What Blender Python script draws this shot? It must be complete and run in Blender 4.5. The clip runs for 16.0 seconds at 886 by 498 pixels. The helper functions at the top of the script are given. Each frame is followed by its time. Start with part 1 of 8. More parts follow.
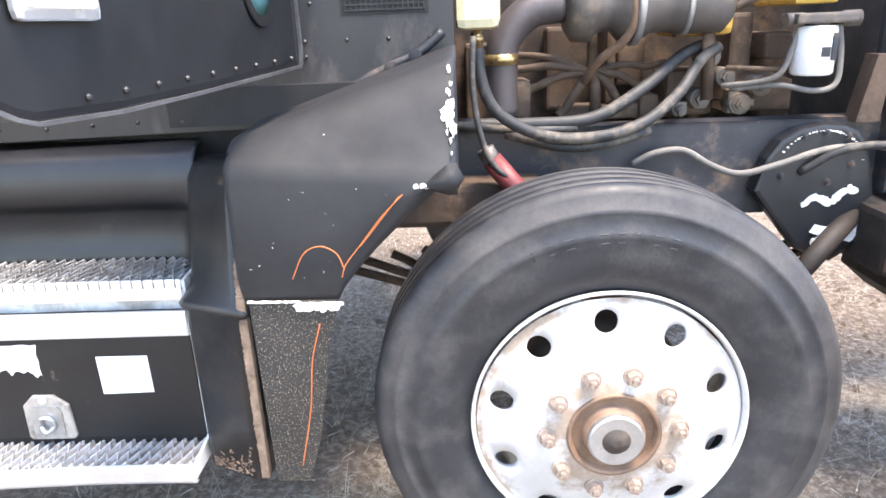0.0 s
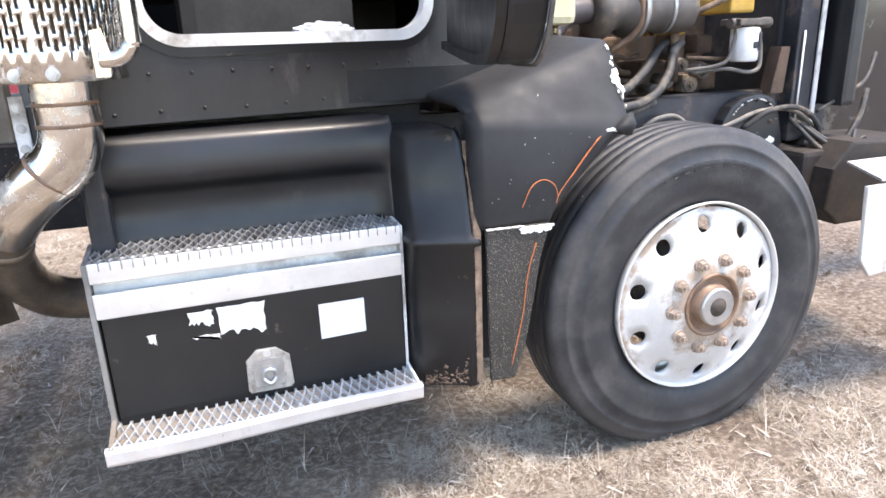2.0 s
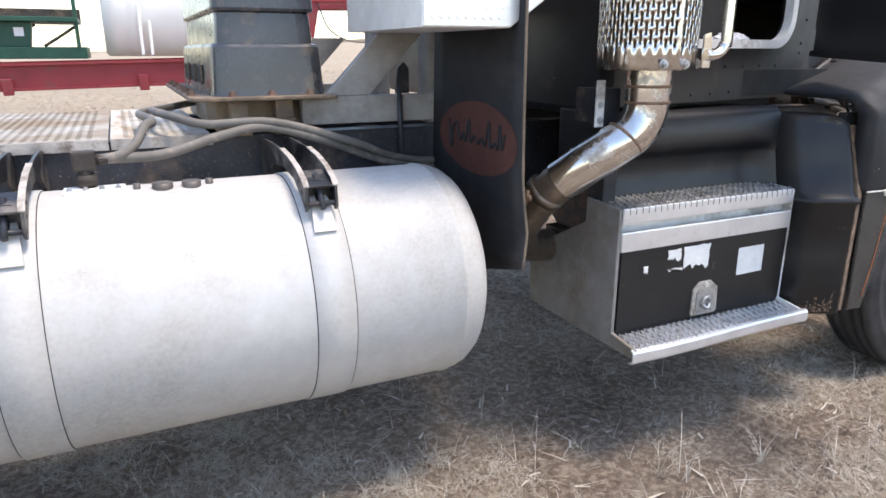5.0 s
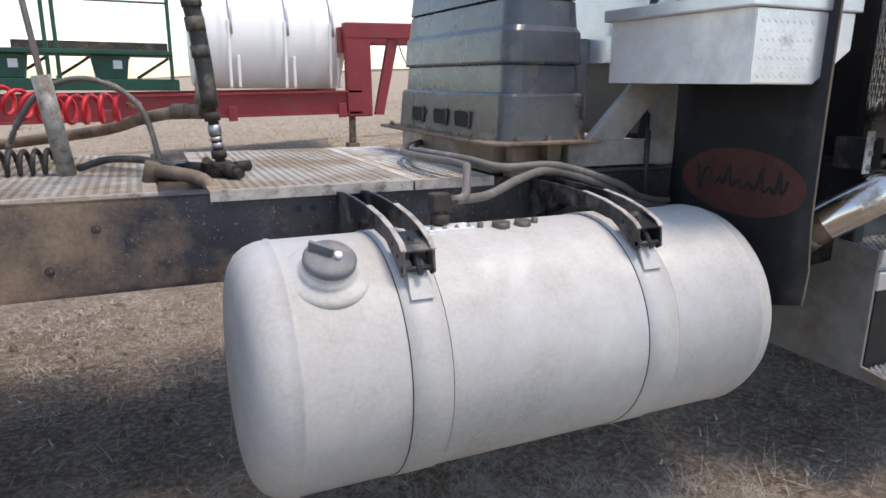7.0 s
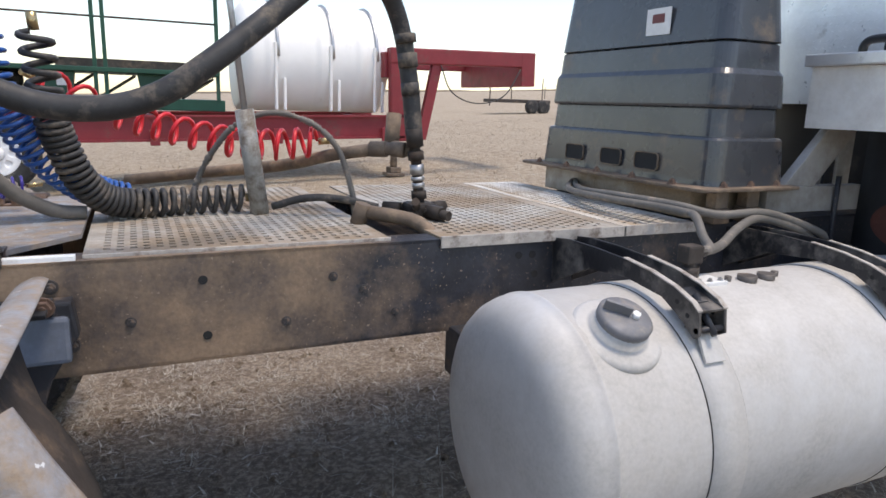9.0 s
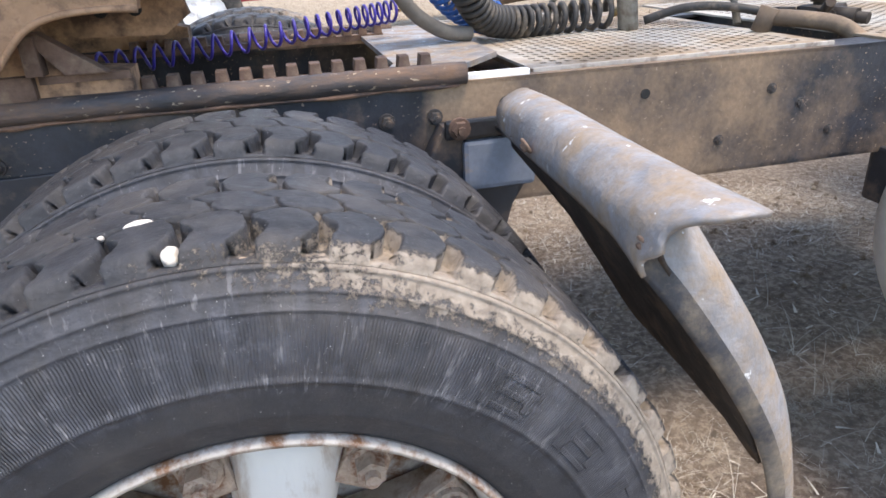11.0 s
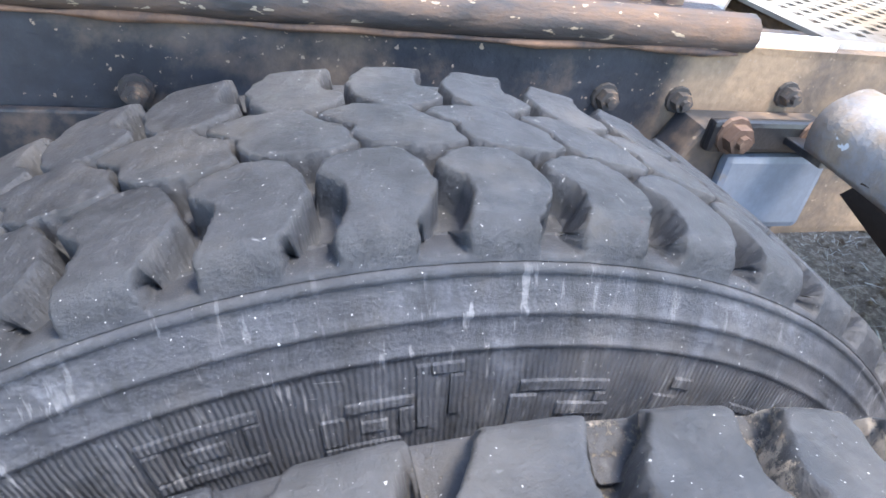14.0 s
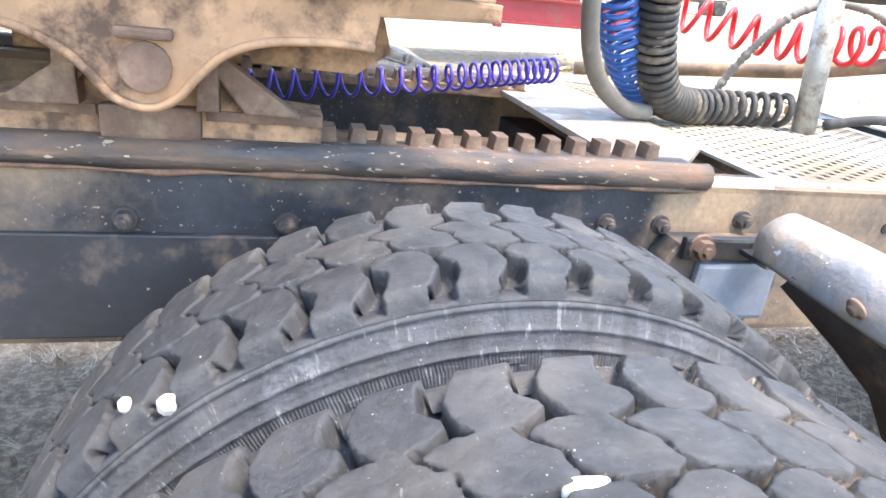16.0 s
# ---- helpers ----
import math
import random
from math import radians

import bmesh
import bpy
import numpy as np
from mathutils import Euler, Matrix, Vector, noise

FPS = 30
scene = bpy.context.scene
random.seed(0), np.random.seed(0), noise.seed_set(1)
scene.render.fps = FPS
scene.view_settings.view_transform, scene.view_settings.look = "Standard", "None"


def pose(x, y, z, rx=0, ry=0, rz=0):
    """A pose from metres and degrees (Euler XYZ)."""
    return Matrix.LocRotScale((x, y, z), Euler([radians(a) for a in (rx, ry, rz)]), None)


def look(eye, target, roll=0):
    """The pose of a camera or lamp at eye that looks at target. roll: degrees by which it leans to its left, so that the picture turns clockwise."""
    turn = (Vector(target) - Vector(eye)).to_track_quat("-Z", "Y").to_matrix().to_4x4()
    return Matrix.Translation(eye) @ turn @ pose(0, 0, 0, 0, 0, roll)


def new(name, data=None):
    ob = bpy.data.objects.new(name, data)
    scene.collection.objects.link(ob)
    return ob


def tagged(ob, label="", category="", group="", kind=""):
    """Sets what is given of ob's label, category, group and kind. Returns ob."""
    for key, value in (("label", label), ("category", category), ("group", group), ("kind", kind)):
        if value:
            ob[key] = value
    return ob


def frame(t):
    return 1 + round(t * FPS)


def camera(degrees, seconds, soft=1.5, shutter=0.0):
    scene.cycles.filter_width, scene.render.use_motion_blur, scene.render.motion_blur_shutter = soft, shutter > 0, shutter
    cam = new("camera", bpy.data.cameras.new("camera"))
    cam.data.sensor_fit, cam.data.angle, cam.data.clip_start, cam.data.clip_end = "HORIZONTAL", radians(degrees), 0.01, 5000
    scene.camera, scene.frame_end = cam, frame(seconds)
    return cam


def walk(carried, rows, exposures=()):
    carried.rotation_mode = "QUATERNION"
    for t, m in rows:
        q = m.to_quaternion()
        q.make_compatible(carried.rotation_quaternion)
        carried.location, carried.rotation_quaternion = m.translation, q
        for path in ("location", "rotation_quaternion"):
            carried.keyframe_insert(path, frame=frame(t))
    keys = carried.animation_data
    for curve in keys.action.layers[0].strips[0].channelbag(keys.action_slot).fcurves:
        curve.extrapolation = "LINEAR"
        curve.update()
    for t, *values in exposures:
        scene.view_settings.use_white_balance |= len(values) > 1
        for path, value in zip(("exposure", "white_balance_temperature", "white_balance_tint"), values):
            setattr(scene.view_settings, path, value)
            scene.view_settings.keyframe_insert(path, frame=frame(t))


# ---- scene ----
import numpy as np
cam = camera(67.1, 16.0, soft=1.6)
PATH = [
    (0, (-0.328, -1.258, 1.361), (-0.387, 0.637, 0.725), -2.4),
    (0.5, (-0.596, -1.374, 1.339), (-0.443, 0.525, 0.732), -1.8),
    (1, (-0.876, -1.494, 1.344), (-0.576, 0.383, 0.724), -1.9),
    (1.5, (-1.167, -1.609, 1.329), (-0.697, 0.235, 0.714), -2.0),
    (2, (-1.441, -1.528, 1.31), (-0.796, 0.269, 0.714), -2.0),
    (2.5, (-1.688, -1.535, 1.318), (-0.909, 0.205, 0.713), -1.5),
    (3, (-1.988, -1.599, 1.302), (-1.132, 0.11, 0.712), -2.0),
    (3.5, (-2.249, -1.519, 1.283), (-1.475, 0.231, 0.703), -2.6),
    (4, (-2.512, -1.411, 1.305), (-1.756, 0.344, 0.716), -1.0),
    (4.5, (-2.832, -1.435, 1.312), (-2.053, 0.311, 0.725), -0.7),
    (5, (-3.072, -1.428, 1.306), (-2.252, 0.305, 0.738), -0.0),
    (5.2, (-3.162, -1.384, 1.308), (-2.329, 0.341, 0.732), 0.2),
    (7.3, (-3.986, -1.152, 1.374), (-3.189, 0.62, 0.901), 0.5),
    (7.5, (-4.037, -1.101, 1.381), (-3.221, 0.665, 0.918), 0.8),
    (8, (-4.189, -0.95, 1.41), (-3.328, 0.804, 0.982), 0.7),
    (8.2, (-4.236, -0.901, 1.413), (-3.364, 0.851, 0.999), 0.7),
    (10.3, (-4.893, -0.748, 1.355), (-4.298, 1.074, 0.784), 0.8),
    (10.5, (-4.944, -0.671, 1.339), (-4.444, 1.161, 0.714), -2.1),
    (11, (-5.086, -0.519, 1.293), (-4.693, 1.261, 0.469), -3.0),
    (11.5, (-5.214, -0.361, 1.276), (-4.755, 1.343, 0.335), -1.1),
    (12, (-5.261, -0.191, 1.244), (-4.698, 1.393, 0.16), 3.6),
    (12.5, (-5.27, -0.083, 1.223), (-4.719, 1.443, 0.053), 7.1),
    (13, (-5.278, -0.038, 1.22), (-4.712, 1.433, -0.012), 9.6),
    (13.5, (-5.281, 0.057, 1.242), (-4.714, 1.571, 0.064), 10.0),
    (14, (-5.296, 0.127, 1.243), (-4.732, 1.685, 0.122), 9.7),
    (14.5, (-5.305, 0.132, 1.246), (-4.75, 1.706, 0.144), 9.9),
    (15, (-5.319, 0.085, 1.268), (-4.778, 1.703, 0.225), 9.4),
    (15.5, (-5.348, -0.011, 1.308), (-4.815, 1.711, 0.441), 7.8),
    (16, (-5.42, -0.125, 1.314), (-4.907, 1.657, 0.565), 6.9),
]
walk(cam, [(t, look(eye, target, roll)) for t, eye, target, roll in PATH],
     exposures=[(0.0, 2.80, 7250, 14), (1.5, 2.46, 7250, 14), (3.0, 2.2, 7250, 14), (5.0, 1.55, 7250, 14), (7.3, 0.94, 7300, 14), (8.2, 0.92, 7300, 14), (10.3, 1.22, 7500, 13), (11.0, 1.70, 7450, 13), (11.5, 1.95, 7200, 12),
                (12.5, 2.26, 6750, 11), (13.5, 2.48, 6800, 9), (14.5, 2.88, 7000, 9), (16.0, 2.96, 7500, 10)])

# ---- world, sun, exposure ----
SUN_TO = Vector((0.22, -0.22, 0.95)).normalized()
world = bpy.data.worlds.new("sky")
scene.world = world
world.use_nodes = True
wn = world.node_tree.nodes
sky = wn.new("ShaderNodeTexSky")
sky.sky_type = "NISHITA"
sky.sun_disc = False
sky.sun_elevation = math.asin(SUN_TO.z)
sky.sun_rotation = math.atan2(SUN_TO.x, SUN_TO.y)
sky.air_density, sky.dust_density, sky.ozone_density = 1.0, 0.6, 1.0
wn["Background"].inputs["Strength"].default_value = 0.145
world.node_tree.links.new(sky.outputs[0], wn["Background"].inputs["Color"])
sun = new("sun", bpy.data.lights.new("sun", "SUN"))
sun.data.energy, sun.data.angle, sun.data.color = 1.55, radians(16.0), (1.0, 0.95, 0.88)
sun.rotation_euler = SUN_TO.to_track_quat("Z", "Y").to_euler()


# ---- mesh helpers ----
def box(bm, x0, x1, y0, y1, z0, z1, bevel=0.0, m=None):
    r = bmesh.ops.create_cube(bm, size=1.0)
    vs = r["verts"]
    bmesh.ops.scale(bm, vec=(abs(x1 - x0), abs(y1 - y0), abs(z1 - z0)), verts=vs)
    bmesh.ops.translate(bm, vec=((x0 + x1) / 2, (y0 + y1) / 2, (z0 + z1) / 2), verts=vs)
    if bevel:
        es = list({e for v in vs for e in v.link_edges})
        out = bmesh.ops.bevel(bm, geom=es, offset=bevel, segments=2, profile=0.6, affect="EDGES")
        vs = list({v for f in out["faces"] for v in f.verts} | {v for v in vs if v.is_valid})
    if m is not None:
        bmesh.ops.transform(bm, matrix=m, verts=vs)
    return vs


def prism(bm, pts, axis, a, b, bevel=0.0):
    """A flat outline, given by its two other coordinates in x, y, z order, drawn out along an axis from a to b."""
    def at(p, d):
        return {"x": (d, p[0], p[1]), "y": (p[0], d, p[1]), "z": (p[0], p[1], d)}[axis]
    va = [bm.verts.new(at(p, a)) for p in pts]
    vb = [bm.verts.new(at(p, b)) for p in pts]
    n = len(pts)
    fs = [bm.faces.new(va), bm.faces.new(vb[::-1])]
    for i in range(n):
        fs.append(bm.faces.new((va[i], vb[i], vb[(i + 1) % n], va[(i + 1) % n])))
    bmesh.ops.recalc_face_normals(bm, faces=fs)
    if bevel:
        es = [e for f in fs[:2] for e in f.edges]
        bmesh.ops.bevel(bm, geom=list(set(es)), offset=bevel, segments=2, profile=0.6, affect="EDGES")
    return va + vb


def smooth_path(pts, per=6):
    """A rounded line through the points."""
    p = [Vector(q) for q in pts]
    if len(p) < 3:
        return p
    p = [p[0] * 2 - p[1]] + p + [p[-1] * 2 - p[-2]]
    out = []
    for i in range(1, len(p) - 2):
        for k in range(per):
            t = k / per
            a, b, c, d = p[i - 1], p[i], p[i + 1], p[i + 2]
            out.append(0.5 * ((2 * b) + (c - a) * t + (2 * a - 5 * b + 4 * c - d) * t * t + (3 * b - a - 3 * c + d) * t ** 3))
    out.append(p[-2])
    return out


def frames_along(path):
    ups, out = None, []
    for i, q in enumerate(path):
        d = (path[min(i + 1, len(path) - 1)] - path[max(i - 1, 0)]).normalized()
        if ups is None:
            ups = Vector((0, 0, 1)) if abs(d.z) < 0.9 else Vector((1, 0, 0))
        side = d.cross(ups).normalized()
        ups = side.cross(d).normalized()
        out.append((q, side, ups))
    return out


def tube(bm, pts, r, seg=10, per=6, caps=True, radii=None):
    path = smooth_path(pts, per) if per > 1 else [Vector(q) for q in pts]
    rings = []
    for i, (q, s, u) in enumerate(frames_along(path)):
        rr = radii(i / max(1, len(path) - 1)) if radii else r
        rings.append([bm.verts.new(q + (s * math.cos(a) + u * math.sin(a)) * rr) for a in (2 * math.pi * k / seg for k in range(seg))])
    for a, b in zip(rings, rings[1:]):
        for k in range(seg):
            f = bm.faces.new((a[k], b[k], b[(k + 1) % seg], a[(k + 1) % seg]))
            f.smooth = True
    if caps:
        bm.faces.new(rings[0])
        bm.faces.new(rings[-1][::-1])


def coil(bm, pts, big, thin, turns, seg=6, steps=14, ragged=0.0):
    base = frames_along(smooth_path(pts, 10))
    n, out = int(turns * steps), []
    for i in range(n + 1):
        f = i / n * (len(base) - 1)
        k = min(int(f), len(base) - 2)
        q = base[k][0].lerp(base[k + 1][0], f - k)
        s, u = base[k][1].lerp(base[k + 1][1], f - k), base[k][2].lerp(base[k + 1][2], f - k)
        a = 2 * math.pi * i / steps
        rr = big * (1 + ragged * math.sin(i * 0.11))
        out.append(q + (s * math.cos(a) + u * math.sin(a)) * rr)
    tube(bm, out, thin, seg=seg, per=1)


def lathe(bm, profile, centre, axis="y", seg=48, closed=False):
    """Turns (radius, offset) pairs about an axis through the centre."""
    c, rings = Vector(centre), []
    for r, o in profile:
        ring = []
        for k in range(seg):
            a = 2 * math.pi * k / seg
            p = {"y": (r * math.cos(a), o, r * math.sin(a)), "x": (o, r * math.cos(a), r * math.sin(a)), "z": (r * math.cos(a), r * math.sin(a), o)}[axis]
            ring.append(bm.verts.new(c + Vector(p)))
        rings.append(ring)
    pairs = list(zip(rings, rings[1:])) + ([(rings[-1], rings[0])] if closed else [])
    fs = []
    for a, b in pairs:
        for k in range(seg):
            f = bm.faces.new((a[k], b[k], b[(k + 1) % seg], a[(k + 1) % seg]))
            f.smooth = True
            fs.append(f)
    if not closed:
        fs.append(bm.faces.new(rings[0][::-1]))
        fs.append(bm.faces.new(rings[-1]))
    bmesh.ops.recalc_face_normals(bm, faces=fs)


def rod(bm, a, b, r, seg=10):
    tube(bm, [a, b], r, seg=seg, per=1)


def nut(bm, c, r, h, axis="y", sign=-1):
    """A hex nut on a washer with a stud end."""
    def ring(rad, off, n):
        return [(rad * math.cos(2 * math.pi * k / n), off, rad * math.sin(2 * math.pi * k / n)) for k in range(n)]
    def put(p):
        v = (p[0], sign * p[1], p[2])
        v = {"y": v, "x": (v[1], v[0], v[2]), "z": (v[0], v[2], v[1])}[axis]
        return bm.verts.new(Vector(c) + Vector(v))
    for rad, lo, hi, n in ((r * 1.35, 0, h * 0.2, 12), (r, h * 0.2, h * 0.8, 6), (r * 0.5, h * 0.8, h * 1.1, 8)):
        a, b = [put(p) for p in ring(rad, lo, n)], [put(p) for p in ring(rad * 0.95, hi, n)]
        fs = [bm.faces.new((a[k], b[k], b[(k + 1) % n], a[(k + 1) % n])) for k in range(n)]
        fs.append(bm.faces.new(b))
        bmesh.ops.recalc_face_normals(bm, faces=fs)


def B():
    return bmesh.new()


def link_mesh(name, bm, material):
    me = bpy.data.meshes.new(name)
    bm.normal_update()
    bm.to_mesh(me)
    bm.free()
    me.materials.append(material)
    return me


def thing(name, at, label, category, group="", kind=""):
    e = new(name)
    e.location = at
    e.empty_display_size = 0.1
    return tagged(e, label, category, group, kind)


def hang(ob, parent):
    ob.parent = parent
    if parent.type == "EMPTY":
        ob.matrix_parent_inverse = Matrix.Translation(-Vector(parent.location))
    return ob


def part(name, bm, material, parent, label=""):
    ob = new(name, link_mesh(name, bm, material) if isinstance(bm, bmesh.types.BMesh) else bm)
    hang(ob, parent)
    return tagged(ob, label)


def single(name, bm, material, label, category, group="", kind=""):
    return tagged(new(name, link_mesh(name, bm, material)), label, category, group, kind)


# ---- materials ----
def mat(name, base, rough=0.6, metal=0.0, var=0.25, scale=6.0, dirt=None, dirt_amount=0.0, dirt_scale=5.0,
        bump=0.15, bump_scale=60.0, spots=None, spot_amount=0.0, spot_scale=60.0, coat=0.0, stretch=(1, 1, 1), along=(), centre=None, soft=1.0):
    """A worn surface: two scales of tone, dirt in soft patches, small chips or specks, and fine relief."""
    m = bpy.data.materials.new(name)
    m.use_nodes = True
    nt = m.node_tree
    n, l = nt.nodes, nt.links
    p = n["Principled BSDF"]
    tc = n.new("ShaderNodeTexCoord")
    mp = n.new("ShaderNodeMapping")
    mp.inputs["Scale"].default_value = stretch
    l.new(tc.outputs["Object"], mp.inputs["Vector"])

    def noise_at(s, detail=6.0, rough_n=0.6):
        t = n.new("ShaderNodeTexNoise")
        t.inputs["Scale"].default_value, t.inputs["Detail"].default_value, t.inputs["Roughness"].default_value = s, detail, rough_n
        l.new(mp.outputs[0], t.inputs["Vector"])
        return t.outputs["Fac"]

    def ramp(src, lo, hi, a=0.0, b=1.0):
        r = n.new("ShaderNodeMapRange")
        r.inputs[1].default_value, r.inputs[2].default_value, r.inputs[3].default_value, r.inputs[4].default_value = lo, hi, a, b
        l.new(src, r.inputs[0])
        return r.outputs[0]

    def mix(fac, a, b):
        x = n.new("ShaderNodeMix")
        x.data_type = "RGBA"
        for sock, v in ((x.inputs[0], fac), (x.inputs[6], a), (x.inputs[7], b)):
            if isinstance(v, (tuple, list)):
                sock.default_value = (*v[:3], 1.0)
            elif isinstance(v, float):
                sock.default_value = v
            else:
                l.new(v, sock)
        return x.outputs[2]

    dark = tuple(c * (1 - var) for c in base)
    light = tuple(min(1.0, c * (1 + var)) for c in base)
    col = mix(ramp(noise_at(scale), 0.3, 0.7), dark, light)
    fine = noise_at(scale * 9, 4.0)
    col = mix(ramp(fine, 0.35, 0.75, 0.0, 0.35), col, tuple(c * (1 - var * 1.3) for c in base))
    rgh = ramp(noise_at(scale * 2.3), 0.25, 0.75, max(0.02, rough - 0.1), min(1.0, rough + 0.1))
    met = metal
    if dirt:
        t = 0.72 - 0.5 * dirt_amount
        src = noise_at(dirt_scale, 10.0, 0.68)
        if along:
            # dust that lies thicker on some stretches of a long member
            sx = n.new("ShaderNodeSeparateXYZ")
            l.new(tc.outputs["Object"], sx.inputs[0])
            where = sx.outputs[0]
            if centre:
                ds = n.new("ShaderNodeVectorMath")
                ds.operation = "DISTANCE"
                fl = n.new("ShaderNodeCombineXYZ")
                l.new(sx.outputs[0], fl.inputs[0]); l.new(sx.outputs[2], fl.inputs[2])
                l.new(fl.outputs[0], ds.inputs[0])
                ds.inputs[1].default_value = (centre[0], 0.0, centre[1])
                where = ds.outputs["Value"]
            mr = ramp(where, along[0][0], along[-1][0])
            cr = n.new("ShaderNodeValToRGB")
            span = along[-1][0] - along[0][0]
            for k, (x, a) in enumerate(along):
                e = cr.color_ramp.elements[k] if k < 2 else cr.color_ramp.elements.new((x - along[0][0]) / span)
                e.position, e.color = (x - along[0][0]) / span, (a, a, a, 1)
            l.new(mr, cr.inputs[0])
            ad = n.new("ShaderNodeMath")
            l.new(src, ad.inputs[0]); l.new(cr.outputs[0], ad.inputs[1])
            sb = n.new("ShaderNodeMath")
            sb.operation = "SUBTRACT"
            l.new(ad.outputs[0], sb.inputs[0]); sb.inputs[1].default_value = 0.2
            src = sb.outputs[0]
        d = ramp(src, t - 0.06 * soft, t + 0.1 * soft)
        col = mix(d, col, mix(ramp(noise_at(90.0, 3.0), 0.3, 0.7), tuple(c * 0.75 for c in dirt), dirt))
        r2 = n.new("ShaderNodeMix")
        l.new(d, r2.inputs[0]); l.new(rgh, r2.inputs[2]); r2.inputs[3].default_value = 0.9
        rgh = r2.outputs[0]
        if metal:
            met = ramp(d, 0.0, 1.0, metal, 0.0)
    if spots:
        s = ramp(noise_at(spot_scale, 3.0, 0.55), 0.76 - 0.3 * spot_amount, 0.78 - 0.3 * spot_amount)
        col = mix(s, col, spots)
    l.new(col, p.inputs["Base Color"])
    l.new(rgh, p.inputs["Roughness"])
    if isinstance(met, float) or isinstance(met, int):
        p.inputs["Metallic"].default_value = met
    else:
        l.new(met, p.inputs["Metallic"])
    p.inputs["Coat Weight"].default_value = coat
    p.inputs["Coat Roughness"].default_value = 0.15
    if bump:
        b = n.new("ShaderNodeBump")
        b.inputs["Strength"].default_value, b.inputs["Distance"].default_value = bump, 0.004
        l.new(noise_at(bump_scale, 5.0), b.inputs["Height"])
        l.new(b.outputs[0], p.inputs["Normal"])
    return m


DUST = (0.34, 0.26, 0.18)
TAN = (0.42, 0.29, 0.17)
RUST = (0.19, 0.085, 0.045)
M_PAINT = mat("black_paint", (0.012, 0.0125, 0.015), 0.42, var=0.3, dirt=(0.12, 0.10, 0.085), dirt_amount=0.08, dirt_scale=3.0, spots=(0.6, 0.6, 0.6), spot_amount=-0.02, spot_scale=45, bump=0.05, coat=0.06)
M_SATIN = mat("satin_black_paint", (0.015, 0.0155, 0.018), 0.68, var=0.3, dirt=(0.11, 0.10, 0.09), dirt_amount=0.08, dirt_scale=3.0, spots=(0.6, 0.6, 0.6), spot_amount=-0.02, spot_scale=45, bump=0.06)
M_CAB = mat("weathered_cab_paint", (0.020, 0.0195, 0.022), 0.42, var=0.3, dirt=(0.15, 0.128, 0.115), dirt_amount=0.22, dirt_scale=2.5, stretch=(1, 1, 0.4), spots=(0.5, 0.48, 0.45), spot_amount=-0.05, spot_scale=35, bump=0.08)
M_HOODGLOSS = mat("glossy_hood_paint", (0.02, 0.02, 0.022), 0.14, var=0.3, dirt=(0.16, 0.15, 0.13), dirt_amount=0.16, dirt_scale=2.5, bump=0.03, coat=0.4)
M_PLASTIC = mat("black_plastic", (0.011, 0.011, 0.012), 0.4, var=0.25, dirt=DUST, dirt_amount=0.06, dirt_scale=9.0, bump=0.12)
M_SPECK = mat("mud_speckled_flap", (0.022, 0.021, 0.02), 0.6, var=0.3, dirt=TAN, dirt_amount=0.1, dirt_scale=9.0, spots=(0.34, 0.28, 0.2), spot_amount=0.52, spot_scale=300)
M_RUSTDIRT = mat("rusty_dirt_edge", (0.20, 0.14, 0.10), 0.95, var=0.5, scale=30, bump=0.6)
M_CHIP = mat("bare_white_primer", (0.75, 0.75, 0.74), 0.6, var=0.1, scale=30)
M_ORANGE = mat("orange_marker", (0.55, 0.16, 0.05), 0.7, var=0.15, scale=40)
M_ALU = mat("bright_aluminium", (0.80, 0.80, 0.81), 0.36, 0.7, var=0.08, scale=10, dirt=(0.5, 0.48, 0.45), dirt_amount=0.12, dirt_scale=14)
M_ALU_DULL = mat("dull_aluminium", (0.84, 0.835, 0.82), 0.48, 0.15, var=0.2, scale=5, dirt=(0.3, 0.26, 0.22), dirt_amount=0.32, dirt_scale=4)
M_TREADMET = mat("worn_step_tread", (0.40, 0.40, 0.40), 0.5, 0.7, var=0.35, scale=14, dirt=(0.14, 0.13, 0.12), dirt_amount=0.36, dirt_scale=30)
M_TREADPALE = mat("scuffed_step_tread", (0.66, 0.66, 0.66), 0.42, 0.5, var=0.2, scale=14, dirt=(0.22, 0.20, 0.18), dirt_amount=0.26, dirt_scale=30)
M_GREYSTEEL = mat("dusty_grey_steel", (0.36, 0.345, 0.325), 0.55, 0.1, var=0.2, scale=5, dirt=(0.20, 0.165, 0.135), dirt_amount=0.36, dirt_scale=6, soft=2.0, bump=0.2)
M_TOOLBOX = mat("blotchy_bare_aluminium", (0.90, 0.885, 0.855), 0.36, 0.3, var=0.1, scale=5, dirt=(0.62, 0.57, 0.50), dirt_amount=0.32, dirt_scale=4, soft=2.0)
M_LATCH = mat("tarnished_latch", (0.46, 0.43, 0.395), 0.45, 0.4, var=0.25, scale=18, dirt=(0.20, 0.165, 0.13), dirt_amount=0.3, dirt_scale=22)
M_BOXSIDE = mat("dirty_grey_side", (0.26, 0.25, 0.24), 0.6, 0.3, var=0.3, scale=4, dirt=(0.2, 0.17, 0.14), dirt_amount=0.4)
M_TANK = mat("tank_aluminium", (0.57, 0.565, 0.555), 0.5, 0.3, var=0.1, scale=3, dirt=(0.46, 0.435, 0.40), dirt_amount=0.42, soft=2.2, dirt_scale=2.4, bump=0.06, bump_scale=25)
# near-black for joints and sheets, and for the shade inside holes and gaps
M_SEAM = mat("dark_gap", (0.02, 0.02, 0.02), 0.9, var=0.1)
